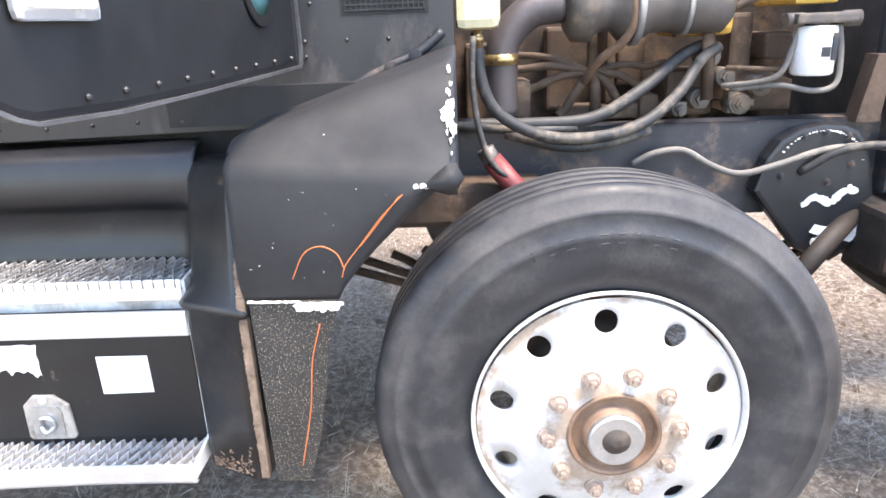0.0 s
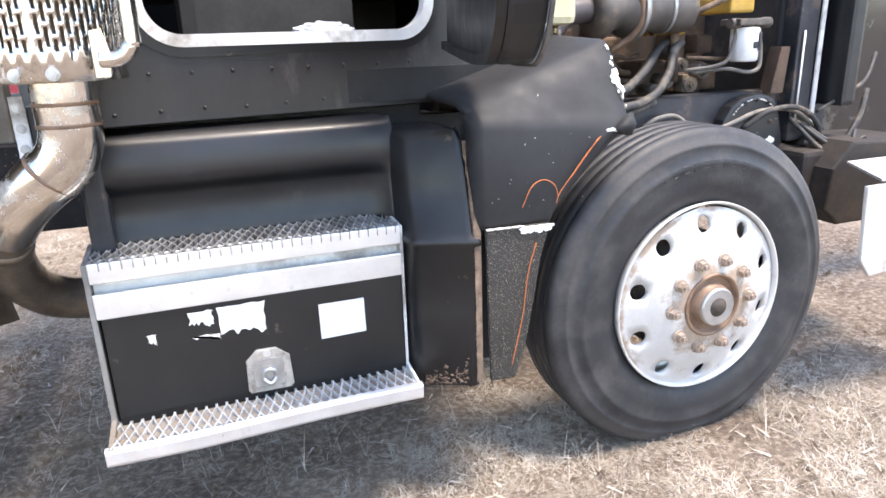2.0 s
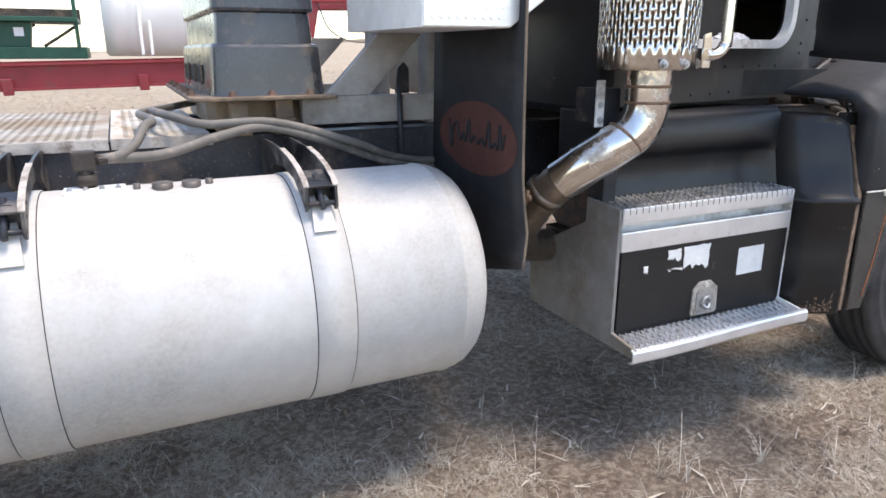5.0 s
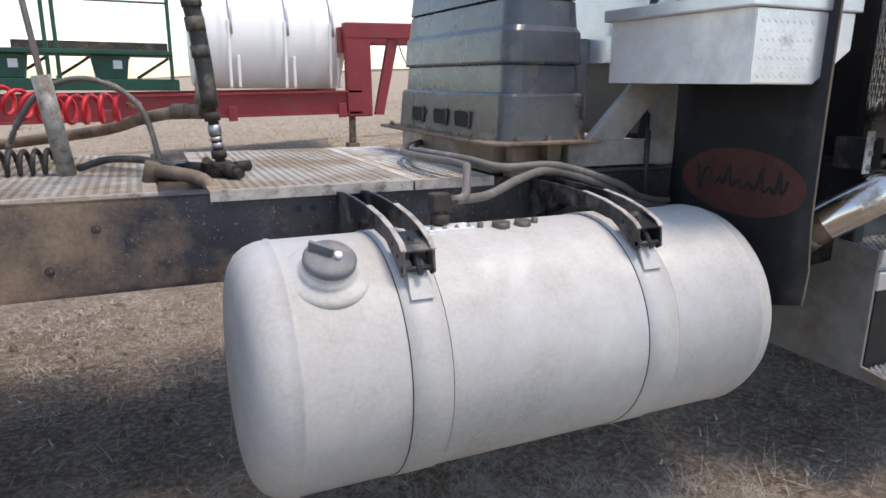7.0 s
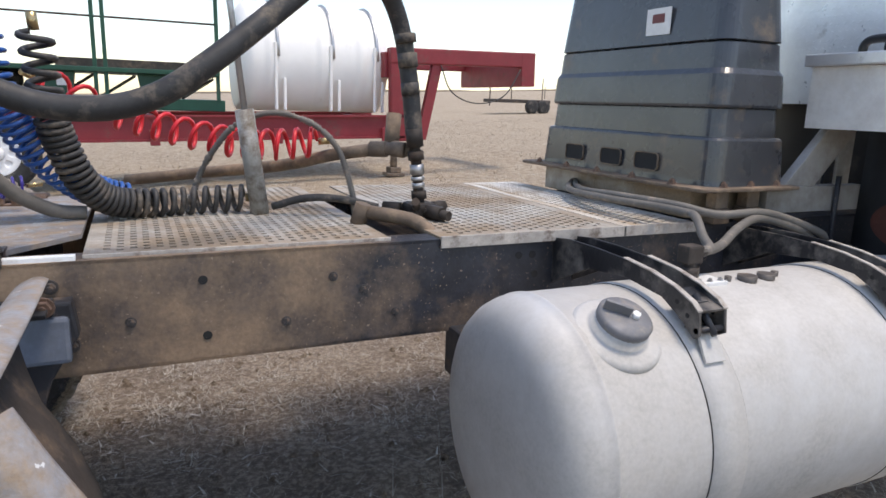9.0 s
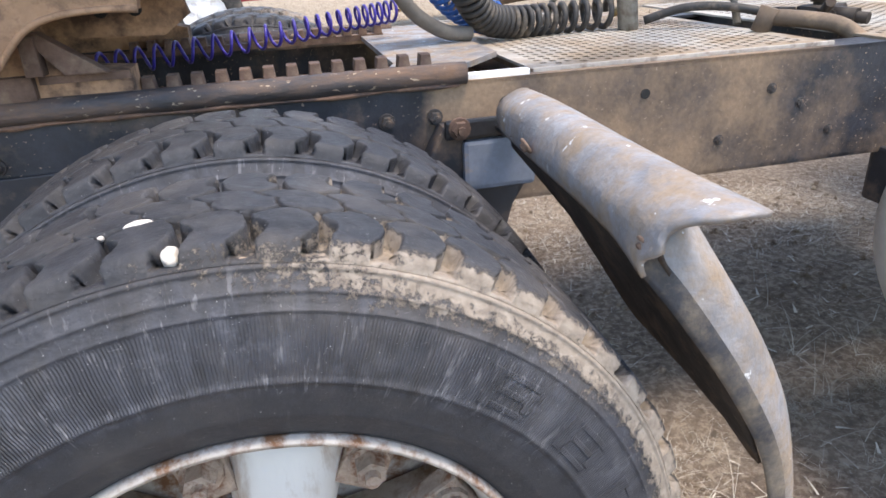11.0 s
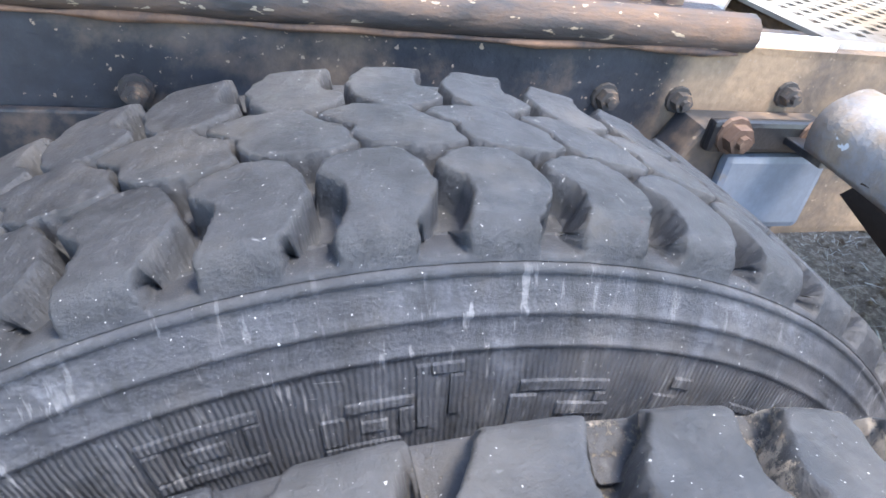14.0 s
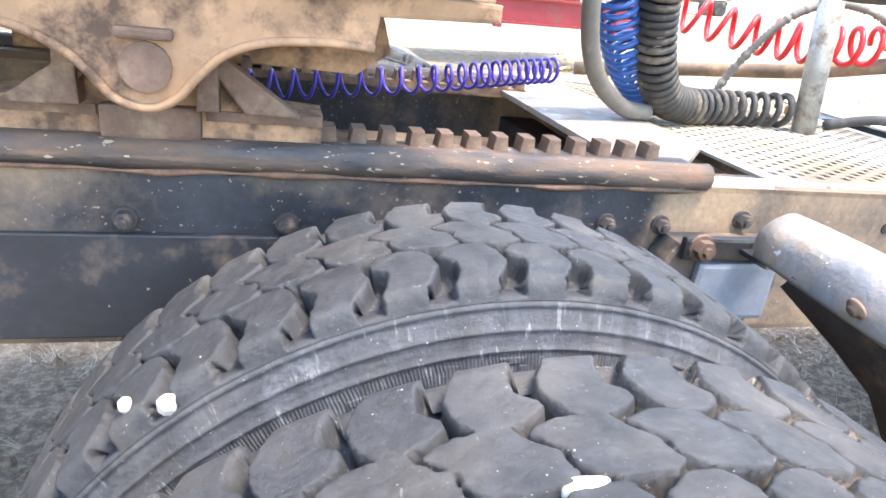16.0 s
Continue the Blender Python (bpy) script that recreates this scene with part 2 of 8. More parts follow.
M_CHROME = mat("tarnished_chrome", (0.72, 0.69, 0.65), 0.16, 1.0, var=0.2, scale=7, dirt=(0.22, 0.16, 0.11), dirt_amount=0.17, dirt_scale=6, bump=0.06, bump_scale=15)
M_SHIELD = mat("polished_shield", (0.72, 0.69, 0.65), 0.2, 1.0, var=0.1, scale=9, dirt=(0.4, 0.3, 0.2), dirt_amount=0.08)
M_FLEX = mat("burnt_flex_pipe", (0.24, 0.20, 0.165), 0.4, 0.8, var=0.4, scale=12)
M_TRAILTYRE = mat("trailer_tyre_rubber", (0.03, 0.03, 0.031), 0.8, var=0.3, scale=6, dirt=(0.15, 0.13, 0.11), dirt_amount=0.3, dirt_scale=5.0)
M_TYRE = mat("steer_tyre_rubber", (0.021, 0.022, 0.026), 0.52, var=0.3, scale=6, dirt=(0.115, 0.105, 0.100), dirt_amount=0.15, dirt_scale=10.0, bump=0.2, bump_scale=110,
             soft=3.4, centre=(0.0, 0.502), along=((0.30, 0.14), (0.36, 0.16), (0.43, 0.22), (0.465, 0.18), (0.482, 0.33), (0.515, 0.36), (0.53, 0.22), (0.545, 0.18)))
M_WHEEL = mat("painted_wheel", (0.60, 0.59, 0.58), 0.38, 0.25, var=0.08, scale=8, dirt=(0.42, 0.36, 0.3), dirt_amount=0.2, dirt_scale=10)
M_STEERDISC = mat("dusty_silver_disc", (0.58, 0.575, 0.57), 0.40, 0.3, var=0.1, scale=9, dirt=(0.38, 0.29, 0.22), dirt_amount=0.3, dirt_scale=12, centre=(0.0, 0.49), along=((0.09, 0.42), (0.125, 0.34), (0.165, 0.22), (0.20, 0.14), (0.29, 0.16), (0.30, 0.3)))
M_RIMIN = mat("rust_streaked_white_wheel", (0.70, 0.69, 0.66), 0.5, 0.1, var=0.1, scale=8, dirt=(0.36, 0.24, 0.15), dirt_amount=0.38, dirt_scale=11, stretch=(1, 1, 0.3))
M_RUSTLIP = mat("chipped_rusty_lip", (0.55, 0.50, 0.45), 0.6, 0.2, var=0.2, scale=20, dirt=(0.24, 0.11, 0.05), dirt_amount=0.42, dirt_scale=26)
M_LUG = mat("rusty_lug", (0.42, 0.34, 0.28), 0.6, 0.4, var=0.35, scale=40, dirt=RUST, dirt_amount=0.35, dirt_scale=60)
M_HUBRUST = mat("oily_rusty_hub", (0.24, 0.15, 0.10), 0.6, 0.2, var=0.35, scale=18)
M_STEEL = mat("worn_steel", (0.5, 0.5, 0.5), 0.4, 0.8, var=0.2, scale=20, dirt=RUST, dirt_amount=0.15, dirt_scale=20)
M_FRAME = mat("frame_dusty_black", (0.026, 0.028, 0.036), 0.52, var=0.5, scale=9, dirt=(0.325, 0.224, 0.147), dirt_amount=0.43, dirt_scale=4.2, bump=0.5, bump_scale=55, spots=(0.30, 0.22, 0.16), spot_amount=0.30, spot_scale=130, soft=2.0,
              along=((-6.5, 0.30), (-5.72, 0.28), (-5.55, 0.11), (-4.93, 0.09), (-4.83, 0.16), (-4.785, 0.56), (-4.71, 0.54), (-4.62, 0.22), (-4.45, 0.31), (-4.15, 0.31), (-3.98, 0.17), (-3.8, 0.09), (-3.5, 0.08), (-3.2, 0.02), (-2.0, 0.0)))
M_RAILBOLT = mat("dusty_bolt", (0.05, 0.045, 0.045), 0.6, var=0.4, scale=30, dirt=(0.30, 0.2, 0.13), dirt_amount=0.24, dirt_scale=40)
M_BRACKET = mat("dusty_black_bracket", (0.018, 0.018, 0.021), 0.38, var=0.3, scale=10, dirt=(0.27, 0.24, 0.21), dirt_amount=0.27, dirt_scale=8, soft=1.6, bump=0.3)
M_EDGEDUST = mat("pale_dusty_flange", (0.44, 0.40, 0.36), 0.85, var=0.3, scale=14, dirt=(0.20, 0.16, 0.13), dirt_amount=0.3, dirt_scale=20, bump=0.3)
M_CAP = mat("weathered_grey_cap", (0.17, 0.17, 0.18), 0.55, var=0.2, scale=20, dirt=(0.30, 0.27, 0.24), dirt_amount=0.3, dirt_scale=25)
M_HORN = mat("oily_dark_steel", (0.03, 0.023, 0.019), 0.7, var=0.4, scale=10, dirt=(0.07, 0.048, 0.034), dirt_amount=0.3, dirt_scale=9)
M_SLIDE = mat("worn_slide_steel", (0.075, 0.068, 0.07), 0.5, 0.3, var=0.4, scale=9, dirt=(0.20, 0.122, 0.082), dirt_amount=0.36, dirt_scale=9, stretch=(0.4, 1, 1), spots=(0.44, 0.35, 0.26), spot_amount=0.36, spot_scale=120, bump=0.9)
M_WELD = mat("rust_bled_weld", (0.20, 0.11, 0.07), 0.8, var=0.4, scale=20, dirt=(0.05, 0.045, 0.05), dirt_amount=0.35, dirt_scale=14, bump=0.5)
M_DECKPALE = mat("pale_deck_aluminium", (0.70, 0.675, 0.63), 0.6, 0.15, var=0.2, scale=9, dirt=(0.40, 0.31, 0.22), dirt_amount=0.42, dirt_scale=5, stretch=(1, 0.3, 1))
M_TRIM = mat("dull_edge_trim", (0.16, 0.16, 0.165), 0.4, 0.6, var=0.4, scale=12)
M_HANGER = mat("scraped_blue_grey", (0.16, 0.185, 0.235), 0.5, var=0.3, scale=12, dirt=(0.35, 0.25, 0.16), dirt_amount=0.15, dirt_scale=12)
M_FRAMEF = mat("frame_black", (0.024, 0.026, 0.033), 0.5, var=0.4, scale=6, dirt=(0.20, 0.14, 0.10), dirt_amount=0.26, dirt_scale=6, spots=(0.30, 0.22, 0.16), spot_amount=0.1, spot_scale=70)
M_RUSTRACK = mat("rusty_steel", (0.16, 0.10, 0.075), 0.75, 0.2, var=0.4, scale=18, dirt=(0.30, 0.21, 0.15), dirt_amount=0.3, dirt_scale=14, bump=0.4)
M_TANMETAL = mat("dust_caked_casting", (0.42, 0.250, 0.148), 0.85, var=0.3, scale=9, dirt=(0.115, 0.070, 0.050), dirt_amount=0.42, dirt_scale=11, bump=0.4, bump_scale=50)
M_DECK = mat("dusty_aluminium_deck", (0.44, 0.41, 0.365), 0.58, 0.25, var=0.3, scale=6, dirt=(0.30, 0.228, 0.158), dirt_amount=0.56, dirt_scale=2.2)
M_COVER = mat("grey_black_plastic_cover", (0.048, 0.052, 0.061), 0.28, var=0.25, scale=3, dirt=(0.30, 0.225, 0.155), dirt_amount=0.09, dirt_scale=7, soft=1.6, bump=0.12, bump_scale=150, coat=0.4)
M_RUBBER = mat("rubber_hose", (0.035, 0.034, 0.034), 0.6, var=0.3, scale=20, dirt=(0.22, 0.18, 0.14), dirt_amount=0.3, dirt_scale=12)
M_GREYHOSE = mat("grey_hose", (0.150, 0.137, 0.122), 0.65, var=0.25, scale=14, dirt=(0.4, 0.32, 0.25), dirt_amount=0.2, dirt_scale=14)
M_TANHOSE = mat("dusty_pipe", (0.15, 0.11, 0.08), 0.75, var=0.35, scale=10, dirt=(0.35, 0.25, 0.17), dirt_amount=0.35, dirt_scale=8)
M_BLUE = mat("blue_nylon", (0.02, 0.10, 0.36), 0.4, var=0.2, scale=20)
M_PURPLE = mat("purple_blue_nylon", (0.045, 0.03, 0.30), 0.4, var=0.2, scale=20)
M_REDCOIL = mat("red_nylon", (0.65, 0.02, 0.03), 0.4, var=0.15, scale=20)
M_FLAP = mat("black_rubber_flap", (0.014, 0.015, 0.018), 0.7, var=0.3, scale=3, dirt=(0.07, 0.063, 0.06), dirt_amount=0.24, dirt_scale=2.5)
M_FLAPBACK = mat("dust_caked_rubber", (0.05, 0.042, 0.036), 0.85, var=0.4, scale=5, dirt=(0.24, 0.185, 0.135), dirt_amount=0.62, dirt_scale=3.5, soft=2.0)
M_OVAL = mat("faded_red_paint", (0.090, 0.030, 0.022), 0.7, var=0.25, scale=12)
M_ENGINE = mat("oily_brown_engine", (0.092, 0.060, 0.042), 0.75, 0.1, var=0.45, scale=7, dirt=(0.24, 0.165, 0.11), dirt_amount=0.3, dirt_scale=8, bump=0.6, bump_scale=35)
M_ENGINEDARK = mat("engine_block_grime", (0.040, 0.028, 0.021), 0.8, var=0.5, scale=12, dirt=(0.14, 0.09, 0.06), dirt_amount=0.34, dirt_scale=11, bump=0.6, bump_scale=30)
M_ENGINED = mat("dark_engine", (0.055, 0.043, 0.036), 0.7, 0.1, var=0.45, scale=8, dirt=(0.2, 0.14, 0.1), dirt_amount=0.3, dirt_scale=6)
M_TURBO = mat("cast_grey", (0.125, 0.110, 0.100), 0.55, 0.4, var=0.25, scale=8, dirt=(0.3, 0.22, 0.15), dirt_amount=0.25)
M_DUCT = mat("grey_purple_duct", (0.080, 0.068, 0.070), 0.5, 0.2, var=0.25, scale=5, dirt=(0.25, 0.19, 0.14), dirt_amount=0.2)
M_YELLOW = mat("yellow_engine_paint", (0.55, 0.33, 0.06), 0.5, var=0.25, scale=9, dirt=(0.28, 0.2, 0.12), dirt_amount=0.25)
M_FILTER = mat("white_filter_can", (0.85, 0.85, 0.85), 0.3, var=0.04)
M_BOTTLE = mat("yellowed_poly", (0.62, 0.56, 0.36), 0.4, var=0.15, scale=9)
M_BRASS = mat("brass", (0.55, 0.40, 0.2), 0.3, 0.9, var=0.2, scale=30)
M_REDPAINT = mat("red_shock_paint", (0.15, 0.030, 0.032), 0.5, var=0.3, scale=10)
M_INTERIOR = mat("dark_interior", (0.012, 0.012, 0.013), 0.7, var=0.3)
M_SEAT = mat("dark_grey_seat", (0.05, 0.048, 0.046), 0.75, var=0.3, scale=8)
M_PAPER = mat("crumpled_paper", (0.62, 0.64, 0.7), 0.7, var=0.3, scale=30)
M_TEAL = mat("teal_glass", (0.10, 0.26, 0.28), 0.15, var=0.2)
M_STONE = mat("pale_limestone", (0.66, 0.61, 0.55), 0.85, var=0.12, scale=30, bump=0.6)
M_TANSTONE = mat("tan_pebble", (0.45, 0.34, 0.25), 0.85, var=0.15, scale=30, bump=0.5)
M_TRED = mat("trailer_red_paint", (0.26, 0.028, 0.035), 0.5, var=0.2, scale=3, dirt=(0.2, 0.1, 0.08), dirt_amount=0.2)
M_POLY = mat("white_poly_tank", (0.88, 0.86, 0.82), 0.45, var=0.04, scale=2, dirt=(0.70, 0.63, 0.5), dirt_amount=0.14, dirt_scale=1.5)
M_GREEN = mat("dark_green_paint", (0.012, 0.075, 0.045), 0.5, var=0.25, scale=4, dirt=(0.1, 0.09, 0.07), dirt_amount=0.15)
M_GREENB = mat("green_plastic", (0.02, 0.3, 0.14), 0.4, var=0.1)
M_DIAMOND = mat("diamond_plate", (0.86, 0.86, 0.85), 0.34, 0.5, var=0.1, scale=8, dirt=(0.4, 0.36, 0.3), dirt_amount=0.12)
M_BUMPER = mat("dull_bumper", (0.62, 0.60, 0.58), 0.4, 0.15, var=0.15, scale=4, dirt=(0.35, 0.3, 0.26), dirt_amount=0.25)
M_FENDER = mat("grey_plastic_fender", (0.27, 0.27, 0.285), 0.42, 0.1, var=0.35, scale=9, dirt=(0.33, 0.255, 0.19), dirt_amount=0.47, dirt_scale=15, bump=0.9, bump_scale=42, soft=1.4, spots=(0.62, 0.62, 0.62), spot_amount=0.26, spot_scale=36)
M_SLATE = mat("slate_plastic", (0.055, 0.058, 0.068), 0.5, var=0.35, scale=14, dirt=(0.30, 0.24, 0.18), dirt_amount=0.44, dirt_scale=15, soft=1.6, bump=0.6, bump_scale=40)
# inner faces near-black brown: grime, with the tyre-side shade painted in
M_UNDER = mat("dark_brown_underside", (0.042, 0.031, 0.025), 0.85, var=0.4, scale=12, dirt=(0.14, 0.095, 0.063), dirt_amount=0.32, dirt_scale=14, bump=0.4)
M_WHITEPOST = mat("galvanised_post", (0.36, 0.36, 0.34), 0.5, 0.4, var=0.3, scale=12, dirt=(0.16, 0.125, 0.095), dirt_amount=0.42, dirt_scale=16)
M_STRAW = mat("dry_straw", (0.34, 0.28, 0.215), 0.85, var=0.3, scale=1.5, bump=0)
M_STRAWPALE = mat("bleached_straw", (0.53, 0.475, 0.405), 0.85, var=0.25, scale=1.5, bump=0)


def rubber(name, mud_from, mud_to, mud_base):
    """Weathered tyre rubber: fine radial ribbing on the sidewall, chalky streaks, specks, and mud that thickens round one shoulder."""
    m = bpy.data.materials.new(name)
    m.use_nodes = True
    nt = m.node_tree
    n, l = nt.nodes, nt.links
    p = n["Principled BSDF"]
    tc = n.new("ShaderNodeTexCoord")
    sep = n.new("ShaderNodeSeparateXYZ")
    l.new(tc.outputs["Object"], sep.inputs[0])

    def calc(op, a, b=0.0):
        q = n.new("ShaderNodeMath")
        q.operation = op
        for sock, v in zip(q.inputs, (a, b)):
            if isinstance(v, (int, float)):
                sock.default_value = v
            else:
                l.new(v, sock)
        return q.outputs[0]

    def ramp(src, lo, hi, a=0.0, b=1.0):
        r = n.new("ShaderNodeMapRange")
        r.inputs[1].default_value, r.inputs[2].default_value, r.inputs[3].default_value, r.inputs[4].default_value = lo, hi, a, b
        l.new(src, r.inputs[0])
        return r.outputs[0]

    def noise_at(vec, s, detail=6.0, rg=0.6):
        t = n.new("ShaderNodeTexNoise")
        t.inputs["Scale"].default_value, t.inputs["Detail"].default_value, t.inputs["Roughness"].default_value = s, detail, rg
        l.new(vec, t.inputs["Vector"])
        return t.outputs["Fac"]

    def mix(fac, a, b):
        x = n.new("ShaderNodeMix")
        x.data_type = "RGBA"
        for sock, v in ((x.inputs[0], fac), (x.inputs[6], a), (x.inputs[7], b)):
            if isinstance(v, tuple):
                sock.default_value = (*v, 1.0)
            elif isinstance(v, float):
                sock.default_value = v
            else:
                l.new(v, sock)
        return x.outputs[2]
    obj = tc.outputs["Object"]
    rad = calc("SQRT", calc("ADD", calc("MULTIPLY", sep.outputs[0], sep.outputs[0]), calc("MULTIPLY", sep.outputs[2], sep.outputs[2])))
    ang = calc("ARCTAN2", sep.outputs[0], sep.outputs[2])
    polar = n.new("ShaderNodeCombineXYZ")
    l.new(calc("MULTIPLY", ang, 0.5), polar.inputs[0])
    l.new(calc("MULTIPLY", sep.outputs[1], 0.25), polar.inputs[1])
    l.new(calc("MULTIPLY", rad, 0.18), polar.inputs[2])
    col = mix(ramp(noise_at(obj, 9.0), 0.3, 0.7), (0.016, 0.017, 0.021), (0.032, 0.034, 0.041))
    col = mix(ramp(noise_at(obj, 55.0, 8.0, 0.7), 0.42, 0.74, 0.0, 0.6), col, (0.068, 0.071, 0.083))
    col = mix(ramp(noise_at(obj, 24.0, 8.0, 0.7), 0.60, 0.75, 0.0, 0.8), col, (0.016, 0.016, 0.018))
    wall = ramp(rad, 0.519, 0.509)
    col = mix(calc("MULTIPLY", wall, ramp(noise_at(obj, 14.0, 9.0, 0.7), 0.40, 0.70, 0.0, 0.7)), col, (0.048, 0.051, 0.065))
    patch = calc("MULTIPLY", calc("MULTIPLY", wall, ramp(noise_at(obj, 26.0, 10.0, 0.72), 0.53, 0.66)), ramp(noise_at(obj, 8.0, 3.0), 0.40, 0.60, 0.1, 0.75))
    col = mix(patch, col, (0.125, 0.130, 0.152))
    chalk = calc("MULTIPLY", ramp(noise_at(polar.outputs[0], 34.0, 9.0, 0.75), 0.44, 0.68), ramp(rad, 0.520, 0.505))
    col = mix(calc("MULTIPLY", calc("MULTIPLY", chalk, ramp(noise_at(obj, 11.0, 5.0), 0.40, 0.62, 0.15, 1.0)), 0.22), col, (0.24, 0.26, 0.32))
    drip = calc("MULTIPLY", ramp(noise_at(polar.outputs[0], 150.0, 3.0, 0.6), 0.60, 0.66), calc("MULTIPLY", wall, ramp(noise_at(obj, 7.0), 0.45, 0.6)))
    col = mix(calc("MULTIPLY", drip, 0.45), col, (0.30, 0.30, 0.32))
    lower = calc("MULTIPLY", ramp(rad, 0.398, 0.390), 0.8)
    col = mix(lower, col, (0.040, 0.041, 0.047))
    # caked mud, heaviest on the shoulder
    band = calc("MULTIPLY", ramp(rad, 0.462, 0.508), ramp(rad, 0.541, 0.529))
    side = ramp(ang, mud_from, mud_to)
    heap = calc("ADD", calc("MULTIPLY", calc("MULTIPLY", band, side), 0.31), mud_base)
    crust = calc("ADD", noise_at(obj, 85.0, 12.0, 0.85), heap)
    mud = ramp(crust, 0.74, 0.80)
    haze = calc("MULTIPLY", ramp(calc("ADD", noise_at(obj, 6.0, 8.0, 0.65), calc("MULTIPLY", heap, 0.6)), 0.55, 0.9), 0.40)
    col = mix(haze, col, (0.235, 0.205, 0.180))
    col = mix(mud, col, mix(ramp(noise_at(obj, 70.0), 0.35, 0.7), (0.25, 0.207, 0.170), (0.39, 0.335, 0.280)))
    for size, cut in ((260.0, 0.752), (520.0, 0.728)):
        col = mix(ramp(noise_at(obj, size, 2.0, 0.5), cut, cut + 0.02), col, (0.42, 0.42, 0.42))
    scratch = n.new("ShaderNodeMapping")
    scratch.inputs["Scale"].default_value, scratch.inputs["Rotation"].default_value = (60.0, 60.0, 700.0), (0.7, 0.5, 0.3)
    l.new(obj, scratch.inputs["Vector"])
    col = mix(ramp(noise_at(scratch.outputs[0], 1.0, 2.0, 0.5), 0.735, 0.765, 0.0, 0.5), col, (0.20, 0.20, 0.21))
    l.new(col, p.inputs["Base Color"])
    p.inputs["Specular IOR Level"].default_value = 0.5
    l.new(calc("MAXIMUM", ramp(noise_at(obj, 30.0), 0.3, 0.7, 0.42, 0.68), calc("MULTIPLY", mud, 0.95)), p.inputs["Roughness"])
    ribs = calc("MULTIPLY", calc("SINE", calc("ADD", calc("MULTIPLY", ang, 860.0), calc("MULTIPLY", noise_at(obj, 40.0), 9.0))), calc("MULTIPLY", ramp(rad, 0.404, 0.412), ramp(rad, 0.474, 0.468)))
    height = calc("ADD", calc("ADD", calc("MULTIPLY", ribs, 0.16), calc("MULTIPLY", mud, 0.5)), calc("MULTIPLY", noise_at(obj, 150.0, 9.0, 0.75), 0.75))
    b = n.new("ShaderNodeBump")
    b.inputs["Strength"].default_value, b.inputs["Distance"].default_value = 0.75, 0.004
    l.new(height, b.inputs["Height"])
    l.new(b.outputs[0], p.inputs["Normal"])
    return m


M_DRIVE = rubber("drive_tyre_rubber", 0.6, 1.6, 0.06)
M_MUDTYRE = rubber("muddy_tyre_rubber", -0.35, 0.40, 0.06)


def soil():
    """Dry trodden soil with straw litter in it, paler past the truck for field straw and painted-in sunlight."""
    m = bpy.data.materials.new("dry_soil")
    m.use_nodes = True
    nt = m.node_tree
    n, l = nt.nodes, nt.links
    p = n["Principled BSDF"]
    tc = n.new("ShaderNodeTexCoord")

    def noise_at(s, detail=8.0, rg=0.65):
        t = n.new("ShaderNodeTexNoise")
        t.inputs["Scale"].default_value, t.inputs["Detail"].default_value, t.inputs["Roughness"].default_value = s, detail, rg
        l.new(tc.outputs["Object"], t.inputs["Vector"])
        return t.outputs["Fac"]

    def ramp(src, stops):
        r = n.new("ShaderNodeValToRGB")
        r.color_ramp.elements[0].position, r.color_ramp.elements[0].color = stops[0][0], (*stops[0][1], 1)
        r.color_ramp.elements[1].position, r.color_ramp.elements[1].color = stops[-1][0], (*stops[-1][1], 1)
        for q, c in stops[1:-1]:
            e = r.color_ramp.elements.new(q)
            e.color = (*c, 1)
        l.new(src, r.inputs[0])
        return r.outputs[0]

    def mix(fac, a, b, kind="MIX"):
        x = n.new("ShaderNodeMix")
        x.data_type, x.blend_type = "RGBA", kind
        for sock, v in ((x.inputs[0], fac), (x.inputs[6], a), (x.inputs[7], b)):
            if isinstance(v, float):
                sock.default_value = v
            else:
                l.new(v, sock)
        return x.outputs[2]
    base = ramp(noise_at(1.7), [(0.34, (0.130, 0.090, 0.064)), (0.46, (0.190, 0.136, 0.100)), (0.56, (0.295, 0.226, 0.170)), (0.70, (0.39, 0.315, 0.24))])
    straw = ramp(noise_at(38.0, 5.0, 0.7), [(0.38, (0.075, 0.050, 0.036)), (0.50, (0.21, 0.155, 0.115)), (0.60, (0.46, 0.375, 0.29))])
    near = mix(0.5, base, straw)
    far = ramp(noise_at(0.35), [(0.3, (0.32, 0.25, 0.175)), (0.7, (0.46, 0.375, 0.27))])
    far = mix(0.5, far, ramp(noise_at(9.0, 8.0, 0.72), [(0.38, (0.16, 0.118, 0.082)), (0.50, (0.40, 0.32, 0.23)), (0.62, (0.62, 0.53, 0.41))]))
    sep = n.new("ShaderNodeSeparateXYZ")
    l.new(tc.outputs["Object"], sep.inputs[0])
    # brighter from y 1.8 on: field straw, plus sunlight past the truck's shadow
    mr = n.new("ShaderNodeMapRange")
    mr.inputs[1].default_value, mr.inputs[2].default_value, mr.inputs[4].default_value = 1.8, 5.0, 0.8
    l.new(sep.outputs[1], mr.inputs[0])
    l.new(mix(mr.outputs[0], near, far), p.inputs["Base Color"])
    p.inputs["Roughness"].default_value = 0.95
    b = n.new("ShaderNodeBump")
    b.inputs["Strength"].default_value, b.inputs["Distance"].default_value = 1.0, 0.05
    l.new(noise_at(11.0, 12.0, 0.75), b.inputs["Height"])
    l.new(b.outputs[0], p.inputs["Normal"])
    return m


M_SOIL = soil()


